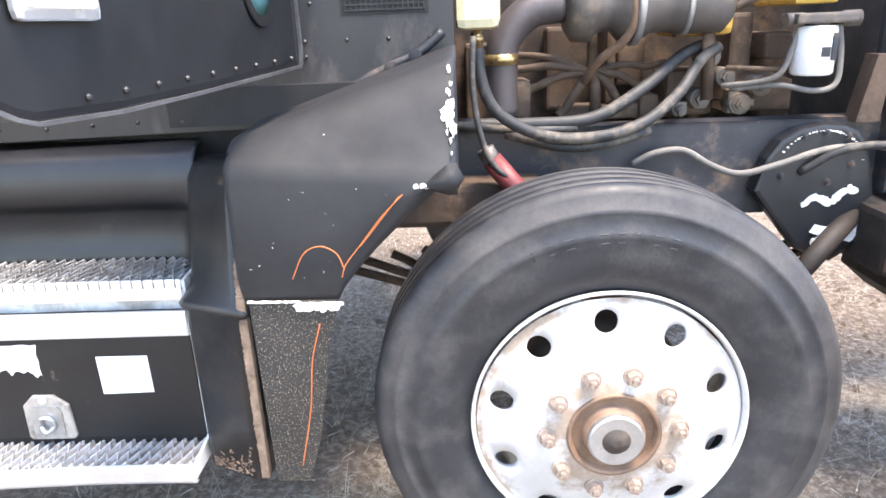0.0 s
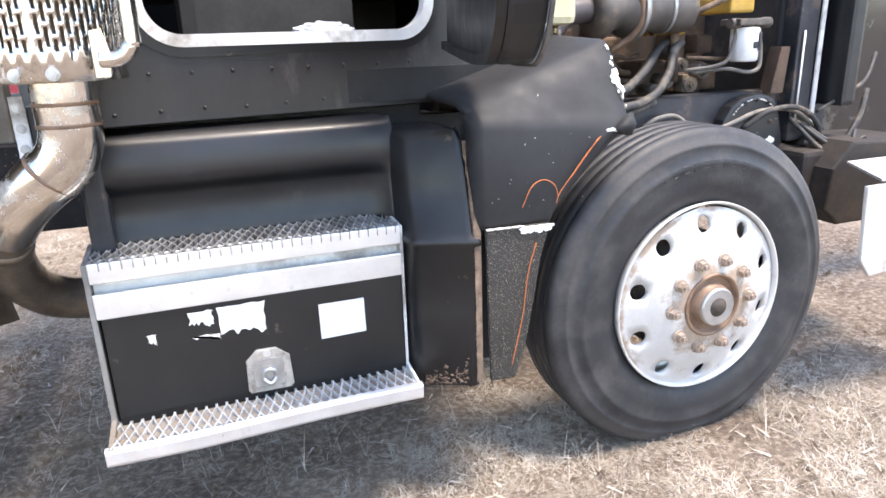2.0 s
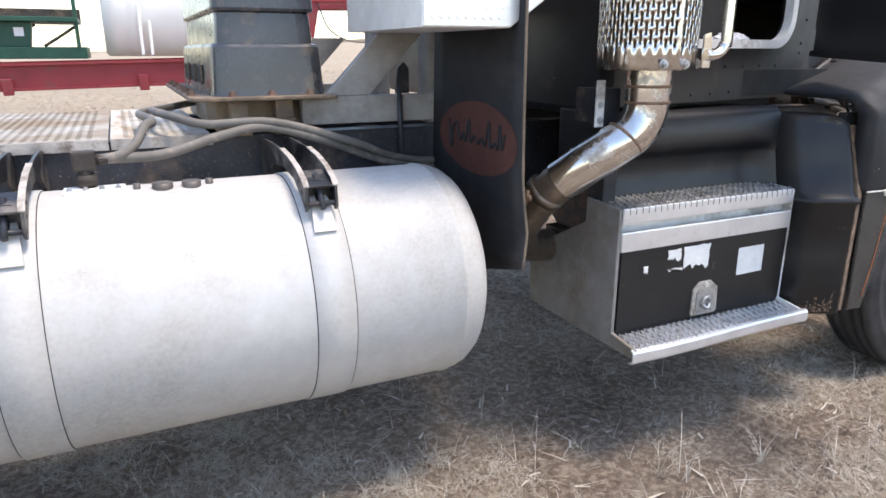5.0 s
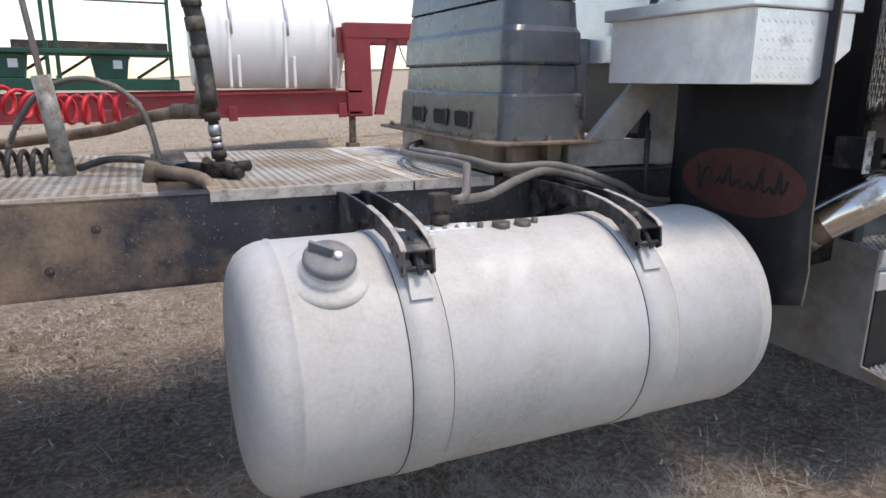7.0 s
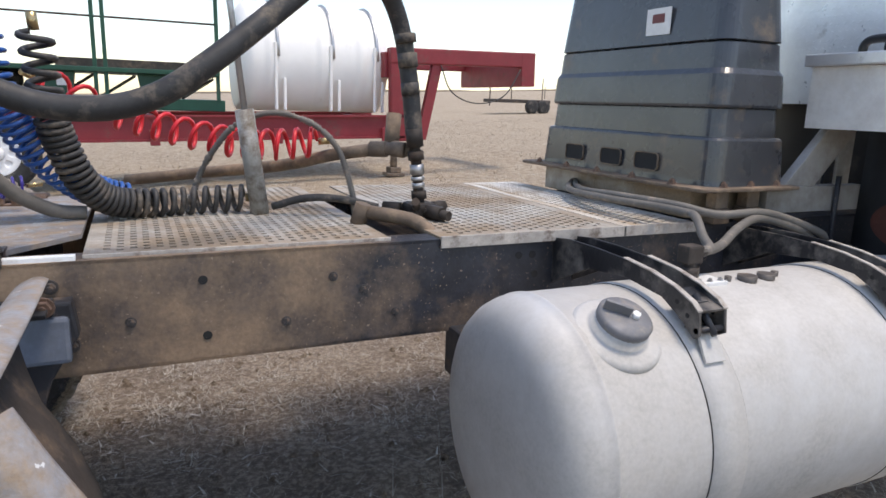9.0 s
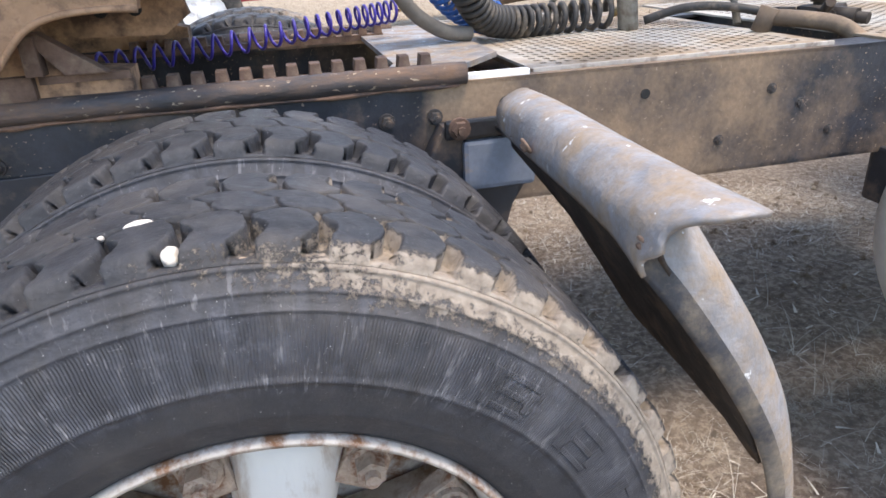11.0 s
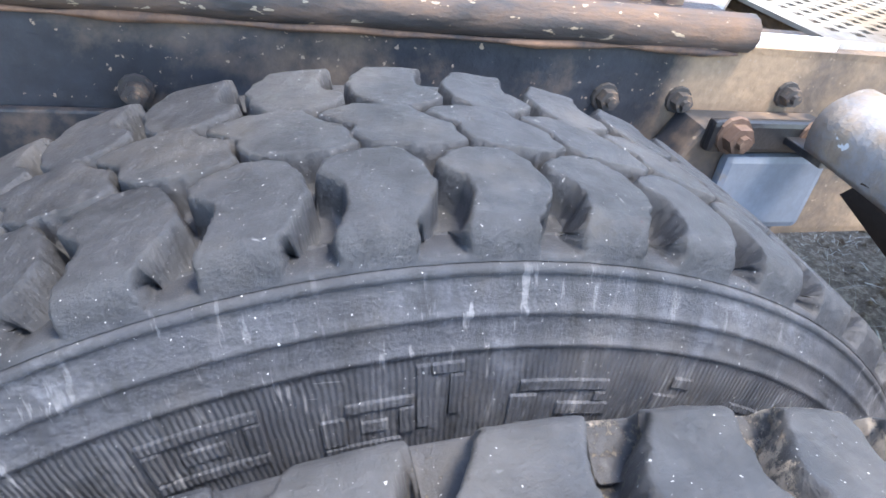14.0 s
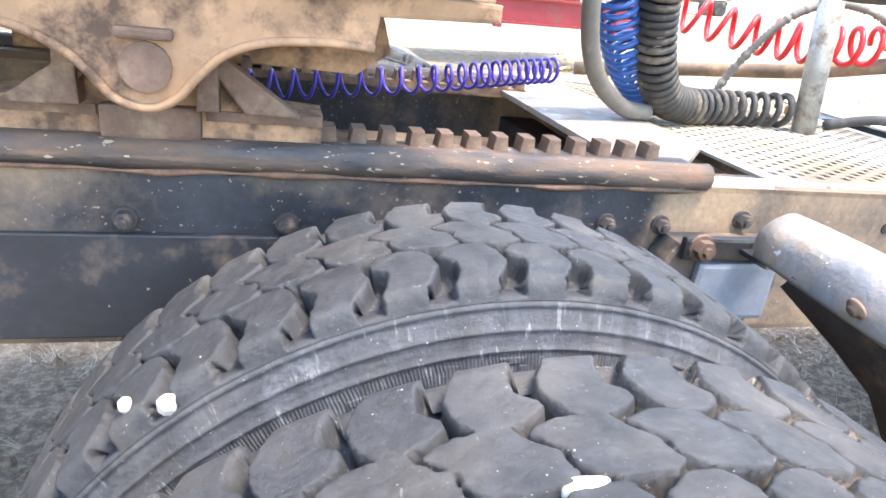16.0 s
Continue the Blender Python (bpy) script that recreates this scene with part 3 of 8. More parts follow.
# ---- ground ----
def ground_z(x, y):
    """Level beside the truck, rising gently to a field that leans a little along the truck."""
    k = min(1.0, max(0.0, (y - 0.9) / 6.0))
    k = k * k * (3 - 2 * k)
    k2 = min(1.0, max(0.0, (-3.0 - y) / 8.0))
    far = 0.42 + 0.042 * x
    near = 0.012 * math.sin(2.1 * x + 0.7) * math.sin(1.7 * y) + 0.02 * noise.noise((x * 1.3, y * 1.3, 0.0)) + 0.012 * noise.noise((x * 5, y * 5, 3.0))
    return near * (1 - min(1.0, math.hypot(x + 2, y) / 60.0)) + far * k + (0.04 * x) * k2


def axis_steps(lo, hi, fine):
    vals, v = [], lo
    while v < hi:
        vals.append(v)
        v += fine
    vals.append(hi)
    grow = fine
    down, up = [], []
    a, b = lo, hi
    while b < 2600:
        grow *= 1.35
        a -= grow
        b += grow
        down.append(a)
        up.append(b)
    return down[::-1] + vals + up


xs, ys = axis_steps(-7.5, 2.5, 0.09), axis_steps(-3.0, 5.0, 0.09)
gv = [(x, y, ground_z(x, y)) for y in ys for x in xs]
nx = len(xs)
gf = [(j * nx + i, j * nx + i + 1, (j + 1) * nx + i + 1, (j + 1) * nx + i) for j in range(len(ys) - 1) for i in range(nx - 1)]
gm = bpy.data.meshes.new("ground")
gm.from_pydata(gv, [], gf)
gm.materials.append(M_SOIL)
for f in gm.polygons:
    f.use_smooth = True
ground = tagged(new("ground", gm), "bare brown soil with dry straw litter and dead grass", "ground", kind="structure")


# ---- the truck ----
TRUCK = thing("semi_truck", (-2.5, 1.2, 0.0), "old black highway tractor with its hood off, standing on dry grass", "truck")
WX, WZ = -0.012, 0.505      # steer wheel centre
DX, DZ = -5.18, 0.538       # drive axle centre
RAIL_Y = 0.775
MID = 1.205


# frame rails: a C section in long pieces
def rail(y, side, x0, x1, z0, z1, material, name):
    bm = B()
    s = side
    box(bm, x0, x1, y, y + s * 0.009, z0, z1)
    box(bm, x0, x1, y, y + s * 0.085, z1 - 0.009, z1)
    box(bm, x0, x1, y, y + s * 0.085, z0, z0 + 0.009)
    return part(name, bm, material, TRUCK)


rail_near = rail(RAIL_Y, 1, -7.2, -0.9, 0.787, 1.05, M_FRAME, "frame_rail")
rail(2 * MID - RAIL_Y, -1, -7.2, -0.9, 0.787, 1.05, M_FRAME, "frame_rail")
rail(0.66, 1, -0.9, 1.12, 0.80, 1.07, M_FRAMEF, "front_frame_rail")
rail(2 * MID - 0.66, -1, -0.9, 1.12, 0.80, 1.07, M_FRAMEF, "front_frame_rail")
bm = B()
prism(bm, [(-1.0, 0.775), (-0.8, 0.66), (-0.79, 0.67), (-0.99, 0.785)], "z", 0.80, 1.05)
part("rail_joint", bm, M_FRAMEF, TRUCK)
for cx in (-6.6, -4.75, -3.45, -2.05, -0.4, 0.75):
    bm = B()
    yy = 0.08 if cx > -0.9 else 0.0
    box(bm, cx - 0.05, cx + 0.05, RAIL_Y + 0.01 - yy, 2 * MID - RAIL_Y - 0.01 + yy, 0.82, 0.98, 0.006)
    part("crossmember", bm, M_FRAMEF, TRUCK)
# bolts along the outer rail face
nb = B()
nut(nb, (0, 0, 0), 0.0125, 0.020)
bolt_mesh = link_mesh("rail_bolt", nb, M_RAILBOLT)
for bx, bz in ((-4.803, 0.984), (-4.652, 0.996), (-5.391, 0.972), (-5.60, 0.975), (-4.90, 0.984), (-4.03, 0.97), (-3.86, 0.86), (-4.15, 0.865), (-4.5, 0.90), (-3.95, 0.93), (-4.62, 0.86)):
    o = part("rail_bolt", bolt_mesh, None, rail_near)
    o.location = (bx, RAIL_Y, bz)
    if bx > -4.6:
        o.scale = (0.75, 0.35, 0.75)
for hx, hz in ((-4.342, 0.987), (-4.337, 0.85), (-3.485, 0.989), (-3.44, 0.989), (-3.43, 0.93)):
    bm = B()
    rod(bm, (hx, RAIL_Y - 0.002, hz), (hx, RAIL_Y + 0.004, hz), 0.011)
    part("rail_hole", bm, M_SEAM, rail_near)
# rust-bled weld under the slide rail
bm = B()
random.seed(41)
pts = [(-7.0 + 0.05 * k, RAIL_Y - 0.004 - 0.003 * random.random(), 1.040 + 0.004 * random.random()) for k in range(46)]
tube(bm, pts, 0.007, seg=6, per=1, radii=lambda t: 0.0015 + 0.005 * abs(math.sin(91 * t) * math.sin(37 * t)))
part("weld_bead", bm, M_WELD, rail_near, "rusty orange weld bead")
# reinforcing plate and welded slide rail behind the deck
bm = B()
box(bm, -7.2, -5.02, RAIL_Y - 0.012, RAIL_Y - 0.002, 0.80, 0.955, 0.003)
part("reinforcing_plate", bm, M_FRAMEF, rail_near)
for ry in (0.762, 2 * MID - 0.762):
    bm = B()
    tube(bm, [(-7.2, ry + 0.02, 1.064), (-4.735, ry + 0.02, 1.064)], 0.022, seg=12, per=1)
    box(bm, -7.2, -4.735, ry + 0.02, ry + 0.10, 1.05, 1.074)
    part("slide_rail", bm, M_SLIDE, TRUCK)


# ---- wheels ----
def tyre_profile(R, tread, bulge, rim_r, y0):
    """Cross section of a tyre (radius, offset in y) from its outer bead to its inner one; y0 is the outer tread edge."""
    w = tread
    return [(rim_r - 0.012, y0 + 0.02), (rim_r + 0.012, y0 - 0.008), (rim_r + 0.05, y0 - bulge * 0.8), (rim_r + 0.09, y0 - bulge), (R - 0.105, y0 - bulge * 0.97),
            (R - 0.098, y0 - bulge * 0.97 - 0.003), (R - 0.09, y0 - bulge * 0.9), (R - 0.055, y0 - bulge * 0.5), (R - 0.05, y0 - bulge * 0.5 - 0.003), (R - 0.045, y0 - bulge * 0.4), (R - 0.018, y0), (R - 0.004, y0 + 0.008),
            (R, y0 + 0.02), (R + 0.002, y0 + w / 2), (R, y0 + w - 0.02), (R - 0.004, y0 + w - 0.008), (R - 0.018, y0 + w), (R - 0.045, y0 + w + bulge * 0.4),
            (R - 0.09, y0 + w + bulge * 0.9), (rim_r + 0.09, y0 + w + bulge), (rim_r + 0.012, y0 + w + 0.008), (rim_r - 0.012, y0 + w - 0.02)]


def disc_with_holes(bm, c, n, hole_at, hole_r, r_in, r_out, off, thick=0.01, phase=0.0, k=24):
    """A dished wheel disc whose round hand holes are true openings; off(r) gives its offset in y."""
    c = Vector(c)

    def at(x, z, d=0.0):
        return c + Vector((x, off(math.hypot(x, z)) + d, z))
    half = math.pi / n
    for i in range(n):
        a0 = phase + 2 * math.pi * i / n
        ring_h, ring_o = [], []
        for q in range(k):
            b = 2 * math.pi * (q + 0.5) / k
            hx, hz = hole_at + hole_r * math.cos(b), hole_r * math.sin(b)
            dx, dz = math.cos(b), math.sin(b)
            lo, hi = 0.0, 1.0
            for _ in range(26):
                mid = (lo + hi) / 2
                px, pz = hole_at + dx * mid, dz * mid
                r, an = math.hypot(px, pz), math.atan2(pz, px)
                if r_in < r < r_out and abs(an) < half and px > 0:
                    lo = mid
                else:
                    hi = mid
            ox, oz = hole_at + dx * lo, dz * lo
            for cr in (r_in, r_out):
                for cs in (-half, half):
                    kx, kz = cr * math.cos(cs), cr * math.sin(cs)
                    turn = (math.atan2(kz, kx - hole_at) - b + math.pi) % (2 * math.pi) - math.pi
                    if -math.pi / k < turn <= math.pi / k:
                        ox, oz = kx, kz
            ca, sa = math.cos(a0), math.sin(a0)
            ring_h.append((hx * ca - hz * sa, hx * sa + hz * ca))
            ring_o.append((ox * ca - oz * sa, ox * sa + oz * ca))
        vh = [bm.verts.new(at(*p)) for p in ring_h]
        vm = [bm.verts.new(at((p[0] + q[0]) / 2, (p[1] + q[1]) / 2)) for p, q in zip(ring_h, ring_o)]
        vo = [bm.verts.new(at(*p)) for p in ring_o]
        vb = [bm.verts.new(at(*p, thick)) for p in ring_h]
        for q in range(k):
            r = (q + 1) % k
            for a, b in ((vo, vm), (vm, vh), (vh, vb)):
                f = bm.faces.new((a[q], a[r], b[r], b[q]))
                f.smooth = True
    bmesh.ops.remove_doubles(bm, verts=bm.verts, dist=0.0006)
    bmesh.ops.recalc_face_normals(bm, faces=bm.faces)


def steer_wheel(cx, face, cz, sign, name):
    w = thing(name, (cx, face, cz), "", "")
    w.parent = TRUCK
    w.matrix_parent_inverse = Matrix.Translation(-Vector(TRUCK.location))
    tagged(w, "dusty silver disc wheel with a worn ribbed tyre")
    bm = B()
    prof = tyre_profile(0.532, 0.205, 0.03, 0.302, 0.075)
    ribbed = []
    for r, o in prof:
        ribbed.append((r, o))
    i0 = next(i for i, (r, o) in enumerate(ribbed) if o > 0.087 and r > 0.52)
    new_tread = []
    for gx in (0.036, 0.082, 0.128, 0.172):
        e = 0.075 + gx
        for da, dr in ((-0.007, 0.002), (-0.004, -0.012), (0.004, -0.012), (0.007, 0.002)):
            new_tread.append((0.532 + dr, e + da))
    ribbed = [p for p in ribbed if not (p[0] > 0.5325)]
    out = []
    for p in ribbed:
        if new_tread and p[1] > 0.207 and p[0] > 0.52:
            out += new_tread
            new_tread = []
        out.append(p)
    lathe(bm, [(r, face + sign * o) for r, o in out], (cx, 0, cz), seg=96, closed=True)
    part("tyre", bm, M_TYRE, w, "worn black ribbed tyre with grey scuffs")
    bm = B()
    lathe(bm, [(r, face + sign * o) for r, o in ((0.296, 0.12), (0.298, 0.067), (0.304, 0.048), (0.309, 0.046), (0.310, 0.056), (0.300, 0.082), (0.290, 0.22), (0.285, 0.22), (0.285, 0.12))], (cx, 0, cz), seg=80, closed=True)
    part("rim", bm, M_WHEEL, w)
    cz = cz - 0.005

    def off(r):
        if r > 0.285:
            return face + sign * (0.058 + 0.25 * (r - 0.285))
        return face + sign * 0.058 * (max(0.0, r - 0.10) / 0.185) ** 1.35
    bm = B()
    disc_with_holes(bm, (cx, 0, cz), 10, 0.248, 0.0265, 0.200, 0.297, off, thick=sign * 0.016, phase=radians(21.5))
    n = 60
    rings = []
    for r in (0.200, 0.17, 0.135, 0.105, 0.095):
        rings.append([bm.verts.new((cx + r * math.cos(2 * math.pi * k / n), off(r), cz + r * math.sin(2 * math.pi * k / n))) for k in range(n)])
    for a, b in zip(rings, rings[1:]):
        for k in range(n):
            f = bm.faces.new((a[k], b[k], b[(k + 1) % n], a[(k + 1) % n]))
            f.smooth = True
    part("wheel_disc", bm, M_STEERDISC, w, "dusty silver-white disc with ten round hand holes")
    bm = B()
    lathe(bm, [(r, face + sign * o) for r, o in ((0.100, 0.012), (0.103, -0.004), (0.098, -0.008), (0.092, -0.004), (0.088, 0.02), (0.07, 0.026), (0.066, -0.012), (0.060, -0.018))], (cx, 0, cz), seg=48)
    part("hub", bm, M_HUBRUST, w, "oily rust-brown hub")
    bm = B()
    lathe(bm, [(r, face + sign * o) for r, o in ((0.062, 0.0), (0.061, -0.024), (0.057, -0.030), (0.053, -0.028))], (cx, 0, cz), seg=40)
    part("cap_ring", bm, M_STEEL, w)
    bm = B()
    lathe(bm, [(r, face + sign * o) for r, o in ((0.054, -0.015), (0.052, -0.026), (0.02, -0.029), (0.018, -0.034), (0.008, -0.035))], (cx, 0, cz), seg=32)
    part("hub_cap", bm, M_ENGINED, w, "oil-dark hub cap")
    nb = B()
    nut(nb, (0, 0, 0), 0.0165, 0.03, "y", -sign)
    lug = link_mesh("lug_nut", nb, M_LUG)
    for k in range(10):
        a = radians(3 + 36 * k)
        o = part("lug_nut", lug, None, w)
        o.location = (cx + 0.1429 * math.cos(a), off(0.143), cz + 0.1429 * math.sin(a))
        o.rotation_euler = (0, 0.3 * k, 0)
    bm = B()
    lathe(bm, [(0.12, face + sign * 0.06), (0.21, face + sign * 0.09), (0.21, face + sign * 0.24), (0.10, face + sign * 0.26)], (cx, 0, cz), seg=32)
    part("brake_drum", bm, M_ENGINED, w)
    return w


near_wheel = steer_wheel(WX, 0.0, WZ, 1, "steer_wheel")
steer_wheel(WX, 2 * MID, WZ, -1, "steer_wheel")
bm = B()
tube(bm, [(WX, 0.25, 0.47), (WX, 0.5, 0.40), (WX, 1.2, 0.38), (WX, 1.9, 0.40), (WX, 2.16, 0.47)], 0.05)
part("front_axle", bm, M_ENGINED, TRUCK)
for sy in (0.72, 2 * MID - 0.72):
    for k in range(4):
        bm = B()
        tube(bm, [(-0.75 + 0.1 * k, sy, 0.66 + 0.014 * k), (-0.3, sy, 0.54 + 0.022 * k), (0.25, sy, 0.54 + 0.022 * k), (0.82 - 0.1 * k, sy, 0.68 + 0.014 * k)], 0.014, seg=6)
        part("leaf_spring", bm, M_ENGINE, TRUCK)

# drive tyres: a moulded tread cut by grooves, its worn lugs standing as pieces of their own
N_PITCH, TREAD_W = 50, 0.208
PITCH = 0.0584      # length of one repeat in the outlines below, stretched to fit the round
SHOULDER_LUG = [(-0.06, -0.0160), (0.0, -0.0150), (0.012, -0.0090), (0.025, -0.002), (0.036, 0.001), (0.05, -0.001), (0.06, -0.003), (0.070, -0.009), (0.0745, -0.015), (0.0755, -0.028), (0.0725, -0.038),
                (0.066, -0.047), (0.059, -0.0525), (0.052, -0.052), (0.046, -0.046), (0.040, -0.0415), (0.030, -0.0405), (0.015, -0.0440), (0.0, -0.0495), (-0.06, -0.0510)]
CENTRE_LUG = [(0.0765, -0.002), (0.0765, 0.020), (0.084, 0.0285), (0.090, 0.0255), (0.097, 0.0240), (0.105, 0.0240), (0.113, 0.0155), (0.123, 0.008), (0.131, 0.005), (0.1345, -0.008), (0.1350, -0.026),
              (0.130, -0.040), (0.124, -0.0455), (0.113, -0.0375), (0.1045, -0.0295), (0.097, -0.030), (0.090, -0.0285), (0.084, -0.0245), (0.0795, -0.0185)]
FAR_LUG = [(TREAD_W - u, -0.0238 - q) for u, q in SHOULDER_LUG]
LUGS = (("shoulder_lug", SHOULDER_LUG), ("centre_lug", CENTRE_LUG), ("shoulder_lug", FAR_LUG))


def outline_distance(u, q, poly):
    """Distance of points from an outline, negative inside it."""
    best = np.full(u.shape, 9.0)
    inside = np.zeros(u.shape, bool)
    for (ax, ay), (bx, by) in zip(poly, poly[1:] + poly[:1]):
        ex, ey = bx - ax, by - ay
        h = np.clip(((u - ax) * ex + (q - ay) * ey) / (ex * ex + ey * ey), 0, 1)
        best = np.minimum(best, np.hypot(u - ax - h * ex, q - ay - h * ey))
        if ey:
            inside ^= ((ay > q) != (by > q)) & (u < (q - ay) * ex / ey + ax)
    return np.where(inside, -best, best)


def waves(u, q, size, seed, n=9):
    """Smooth irregular relief of about one unit, with features of the given size."""
    g = np.random.default_rng(seed)
    out = np.zeros(u.shape)
    for _ in range(n):
        a, k, f = g.uniform(0, 2 * math.pi), g.uniform(0.6, 1.6) * 2 * math.pi / size, g.uniform(0, 2 * math.pi)
        out += np.sin(k * (u * math.cos(a) + q * math.sin(a)) + f)
    return out / math.sqrt(n)


def grid_mesh(name, co, quads, material):
    used, idx = np.unique(quads.ravel(), return_inverse=True)
    me = bpy.data.meshes.new(name)
    me.from_pydata(co[used].tolist(), [], idx.reshape(-1, 4).tolist())
    me.polygons.foreach_set("use_smooth", np.ones(len(me.polygons), bool))
    me.materials.append(material)
    return me


def tread_surface(R, phase, seed, fine, step, fine_span):
    """Points, faces and lug numbers of one tread; fine columns on the upper arc, coarse ones below."""
    W = TREAD_W
    w = np.concatenate([np.linspace(-0.021, 0, int(0.021 / step) + 1)[:-1], np.linspace(0, W, int(W / step) + 1), np.linspace(W, W + 0.021, int(0.021 / step) + 1)[1:]])
    a0 = radians(fine_span)
    ang = np.concatenate([np.linspace(-a0, a0, int(2 * a0 * R / fine)), np.linspace(a0, 2 * math.pi - a0, int((2 * math.pi - 2 * a0) * R / 0.007))[1:-1]])
    half = np.minimum(w, W - w)
    prof = ((-0.021, -0.0215, -0.0098), (-0.010, -0.0118, -0.0062), (-0.004, -0.0062, -0.0030), (0.0, -0.0031, 0.0004), (0.004, -0.0010, 0.0040), (0.010, -0.0002, 0.0100), (0.03, 0.0006, 0.03), (W / 2, 0.0020, W / 2))
    px, pr, py = (np.array(c) for c in zip(*prof))
    r = R + np.interp(half, px, pr)
    yy = np.interp(half, px, py)
    y = np.where(w <= W / 2, yy, W - yy)
    dr, dy = np.gradient(r), np.gradient(y)
    ln = np.hypot(dr, dy)
    nr, ny = dy / ln, -dr / ln
    U, A = np.meshgrid(w, ang, indexing="ij")
    S = (A - phase) * PITCH * N_PITCH / (2 * math.pi)
    k = np.round(S / PITCH)
    gap, lug = np.full(U.shape, 9.0), np.full(U.shape, -1)
    for n, (nm, poly) in enumerate(LUGS):
        for dk in (-1, 0, 1):
            d = outline_distance(U, S - (k + dk) * PITCH, poly)
            lug = np.where(d < gap, ((k + dk) % N_PITCH) * 3 + n, lug)
            gap = np.minimum(gap, d)
    gap = gap - 0.0003 + 0.0005 * waves(U, S, 0.021, seed) + 0.0004 * waves(U, S, 0.011, seed + 1)
    edge = np.minimum(U, W - U) + 0.0175
    gap = np.where(edge < 0.010, np.minimum(gap, 0.5 * edge), gap)
    t = np.clip(gap / 0.0028, 0, 1)
    depth = 0.0250 * t * t * (3 - 2 * t)
    lip = np.clip(1 + gap / 0.0017, 0, 1)
    depth = np.where(gap < 0, 0.0008 * lip * lip, depth + 0.0008)
    depth = depth + 0.00022 * waves(U, S, 0.03, seed + 2) + 0.00013 * waves(U, S, 0.008, seed + 3, 14)
    rr = r[:, None] - nr[:, None] * depth
    yv = y[:, None] - ny[:, None] * depth
    co = np.stack([rr * np.sin(A), yv, rr * np.cos(A)], -1).reshape(-1, 3)
    n_w, n_a = len(w), len(ang)
    i, j = np.meshgrid(np.arange(n_w - 1), np.arange(n_a), indexing="ij")
    j2 = (j + 1) % n_a
    quads = np.stack([i * n_a + j, i * n_a + j2, (i + 1) * n_a + j2, (i + 1) * n_a + j], -1).reshape(-1, 4)
    near = (gap < 0.0052) & (edge > 0.002)
    ids = np.where(near, lug, -1)[:-1, :].ravel()
    return co, quads[:, ::-1], ids.astype(int)


def wall_profile(R):
    """Cross section of the casing: bead, flexing zone and stepped rings up to the foot of the lugs."""
    d = R - 0.523
    half = [(0.300, 0.026), (0.324, -0.012), (0.338, -0.024), (0.364, -0.036), (0.4045, -0.0430), (0.4055, -0.0445), (0.4100, -0.0447), (0.4112, -0.0434), (0.425 + d / 2, -0.0415), (0.445 + d, -0.0365), (0.4610 + d, -0.0318),
            (0.4622 + d, -0.0325), (0.4640 + d, -0.0318), (0.4650 + d, -0.0302), (0.4775 + d, -0.0248), (0.4786 + d, -0.0254), (0.4805 + d, -0.0244), (0.4815 + d, -0.0228), (0.4960 + d, -0.0136), (0.4970 + d, -0.0143),
            (0.4998 + d, -0.0128), (0.5010 + d, -0.0100), (0.4960 + d, 0.012)]
    fine = [half[0]]
    for (ra, oa), (rb, ob) in zip(half, half[1:]):
        n = max(1, int(math.hypot(rb - ra, ob - oa) / 0.0035))
        fine += [(ra + (rb - ra) * k / n, oa + (ob - oa) * k / n) for k in range(1, n + 1)]
    return fine + [(r, TREAD_W - o) for r, o in fine[::-1]]


def wall_face(R):
    """How far out the casing lies at a radius."""
    half = [p for p in wall_profile(R)[:60] if p[1] < 0.0]
    return lambda r: float(np.interp(r, [p[0] for p in half], [p[1] for p in half]))


def loft(bm, rows, closed=False, smooth=False):
    grid = [[bm.verts.new(p) for p in row] for row in rows]
    for a, b in zip(grid, grid[1:]):
        m = len(a)
        for k in range(m if closed else m - 1):
            f = bm.faces.new((a[k], a[(k + 1) % m], b[(k + 1) % m], b[k]))
            f.smooth = smooth
    return grid


def raised_bar(name, a0, a1, r0, r1, off, parent, material):
    """A flat plain bar moulded on the sidewall."""
    bm = B()
    n = max(2, int((a1 - a0) / 0.8))
    rows = []
    for k in range(n + 1):
        a = radians(a0 + (a1 - a0) * k / n)
        rows.append([(r * math.sin(a), off(r) + d, r * math.cos(a)) for r, d in ((r0, 0.003), (r0, -0.0005), (r0 + 0.0008, -0.0013), (r1 - 0.0008, -0.0013), (r1, -0.0005), (r1, 0.003))])
    grid = loft(bm, rows, closed=True)
    bm.faces.new(grid[0])
    bm.faces.new(grid[-1][::-1])
    bmesh.ops.recalc_face_normals(bm, faces=bm.faces)
    part(name, bm, material, parent)


steer_tyre = next(o for o in near_wheel.children if o.name.startswith("tyre"))
for k, wd in enumerate((2.2, 1.6, 2.4, 1.2, 2.2, 1.8, 2.4, 1.4, 2.0)):
    for r0, r1 in ((0.398, 0.402), (0.418, 0.422)) if k % 3 else ((0.398, 0.422),):
        raised_bar("raised_mark", -24 + 4.9 * k, -24 + 4.9 * k + (wd if k % 3 else 0.8), r0 + 0.018, r1 + 0.018, lambda r: 0.0458, steer_tyre, M_TYRE)
for o in steer_tyre.children:
    o.location = (WX, 0.0, WZ)


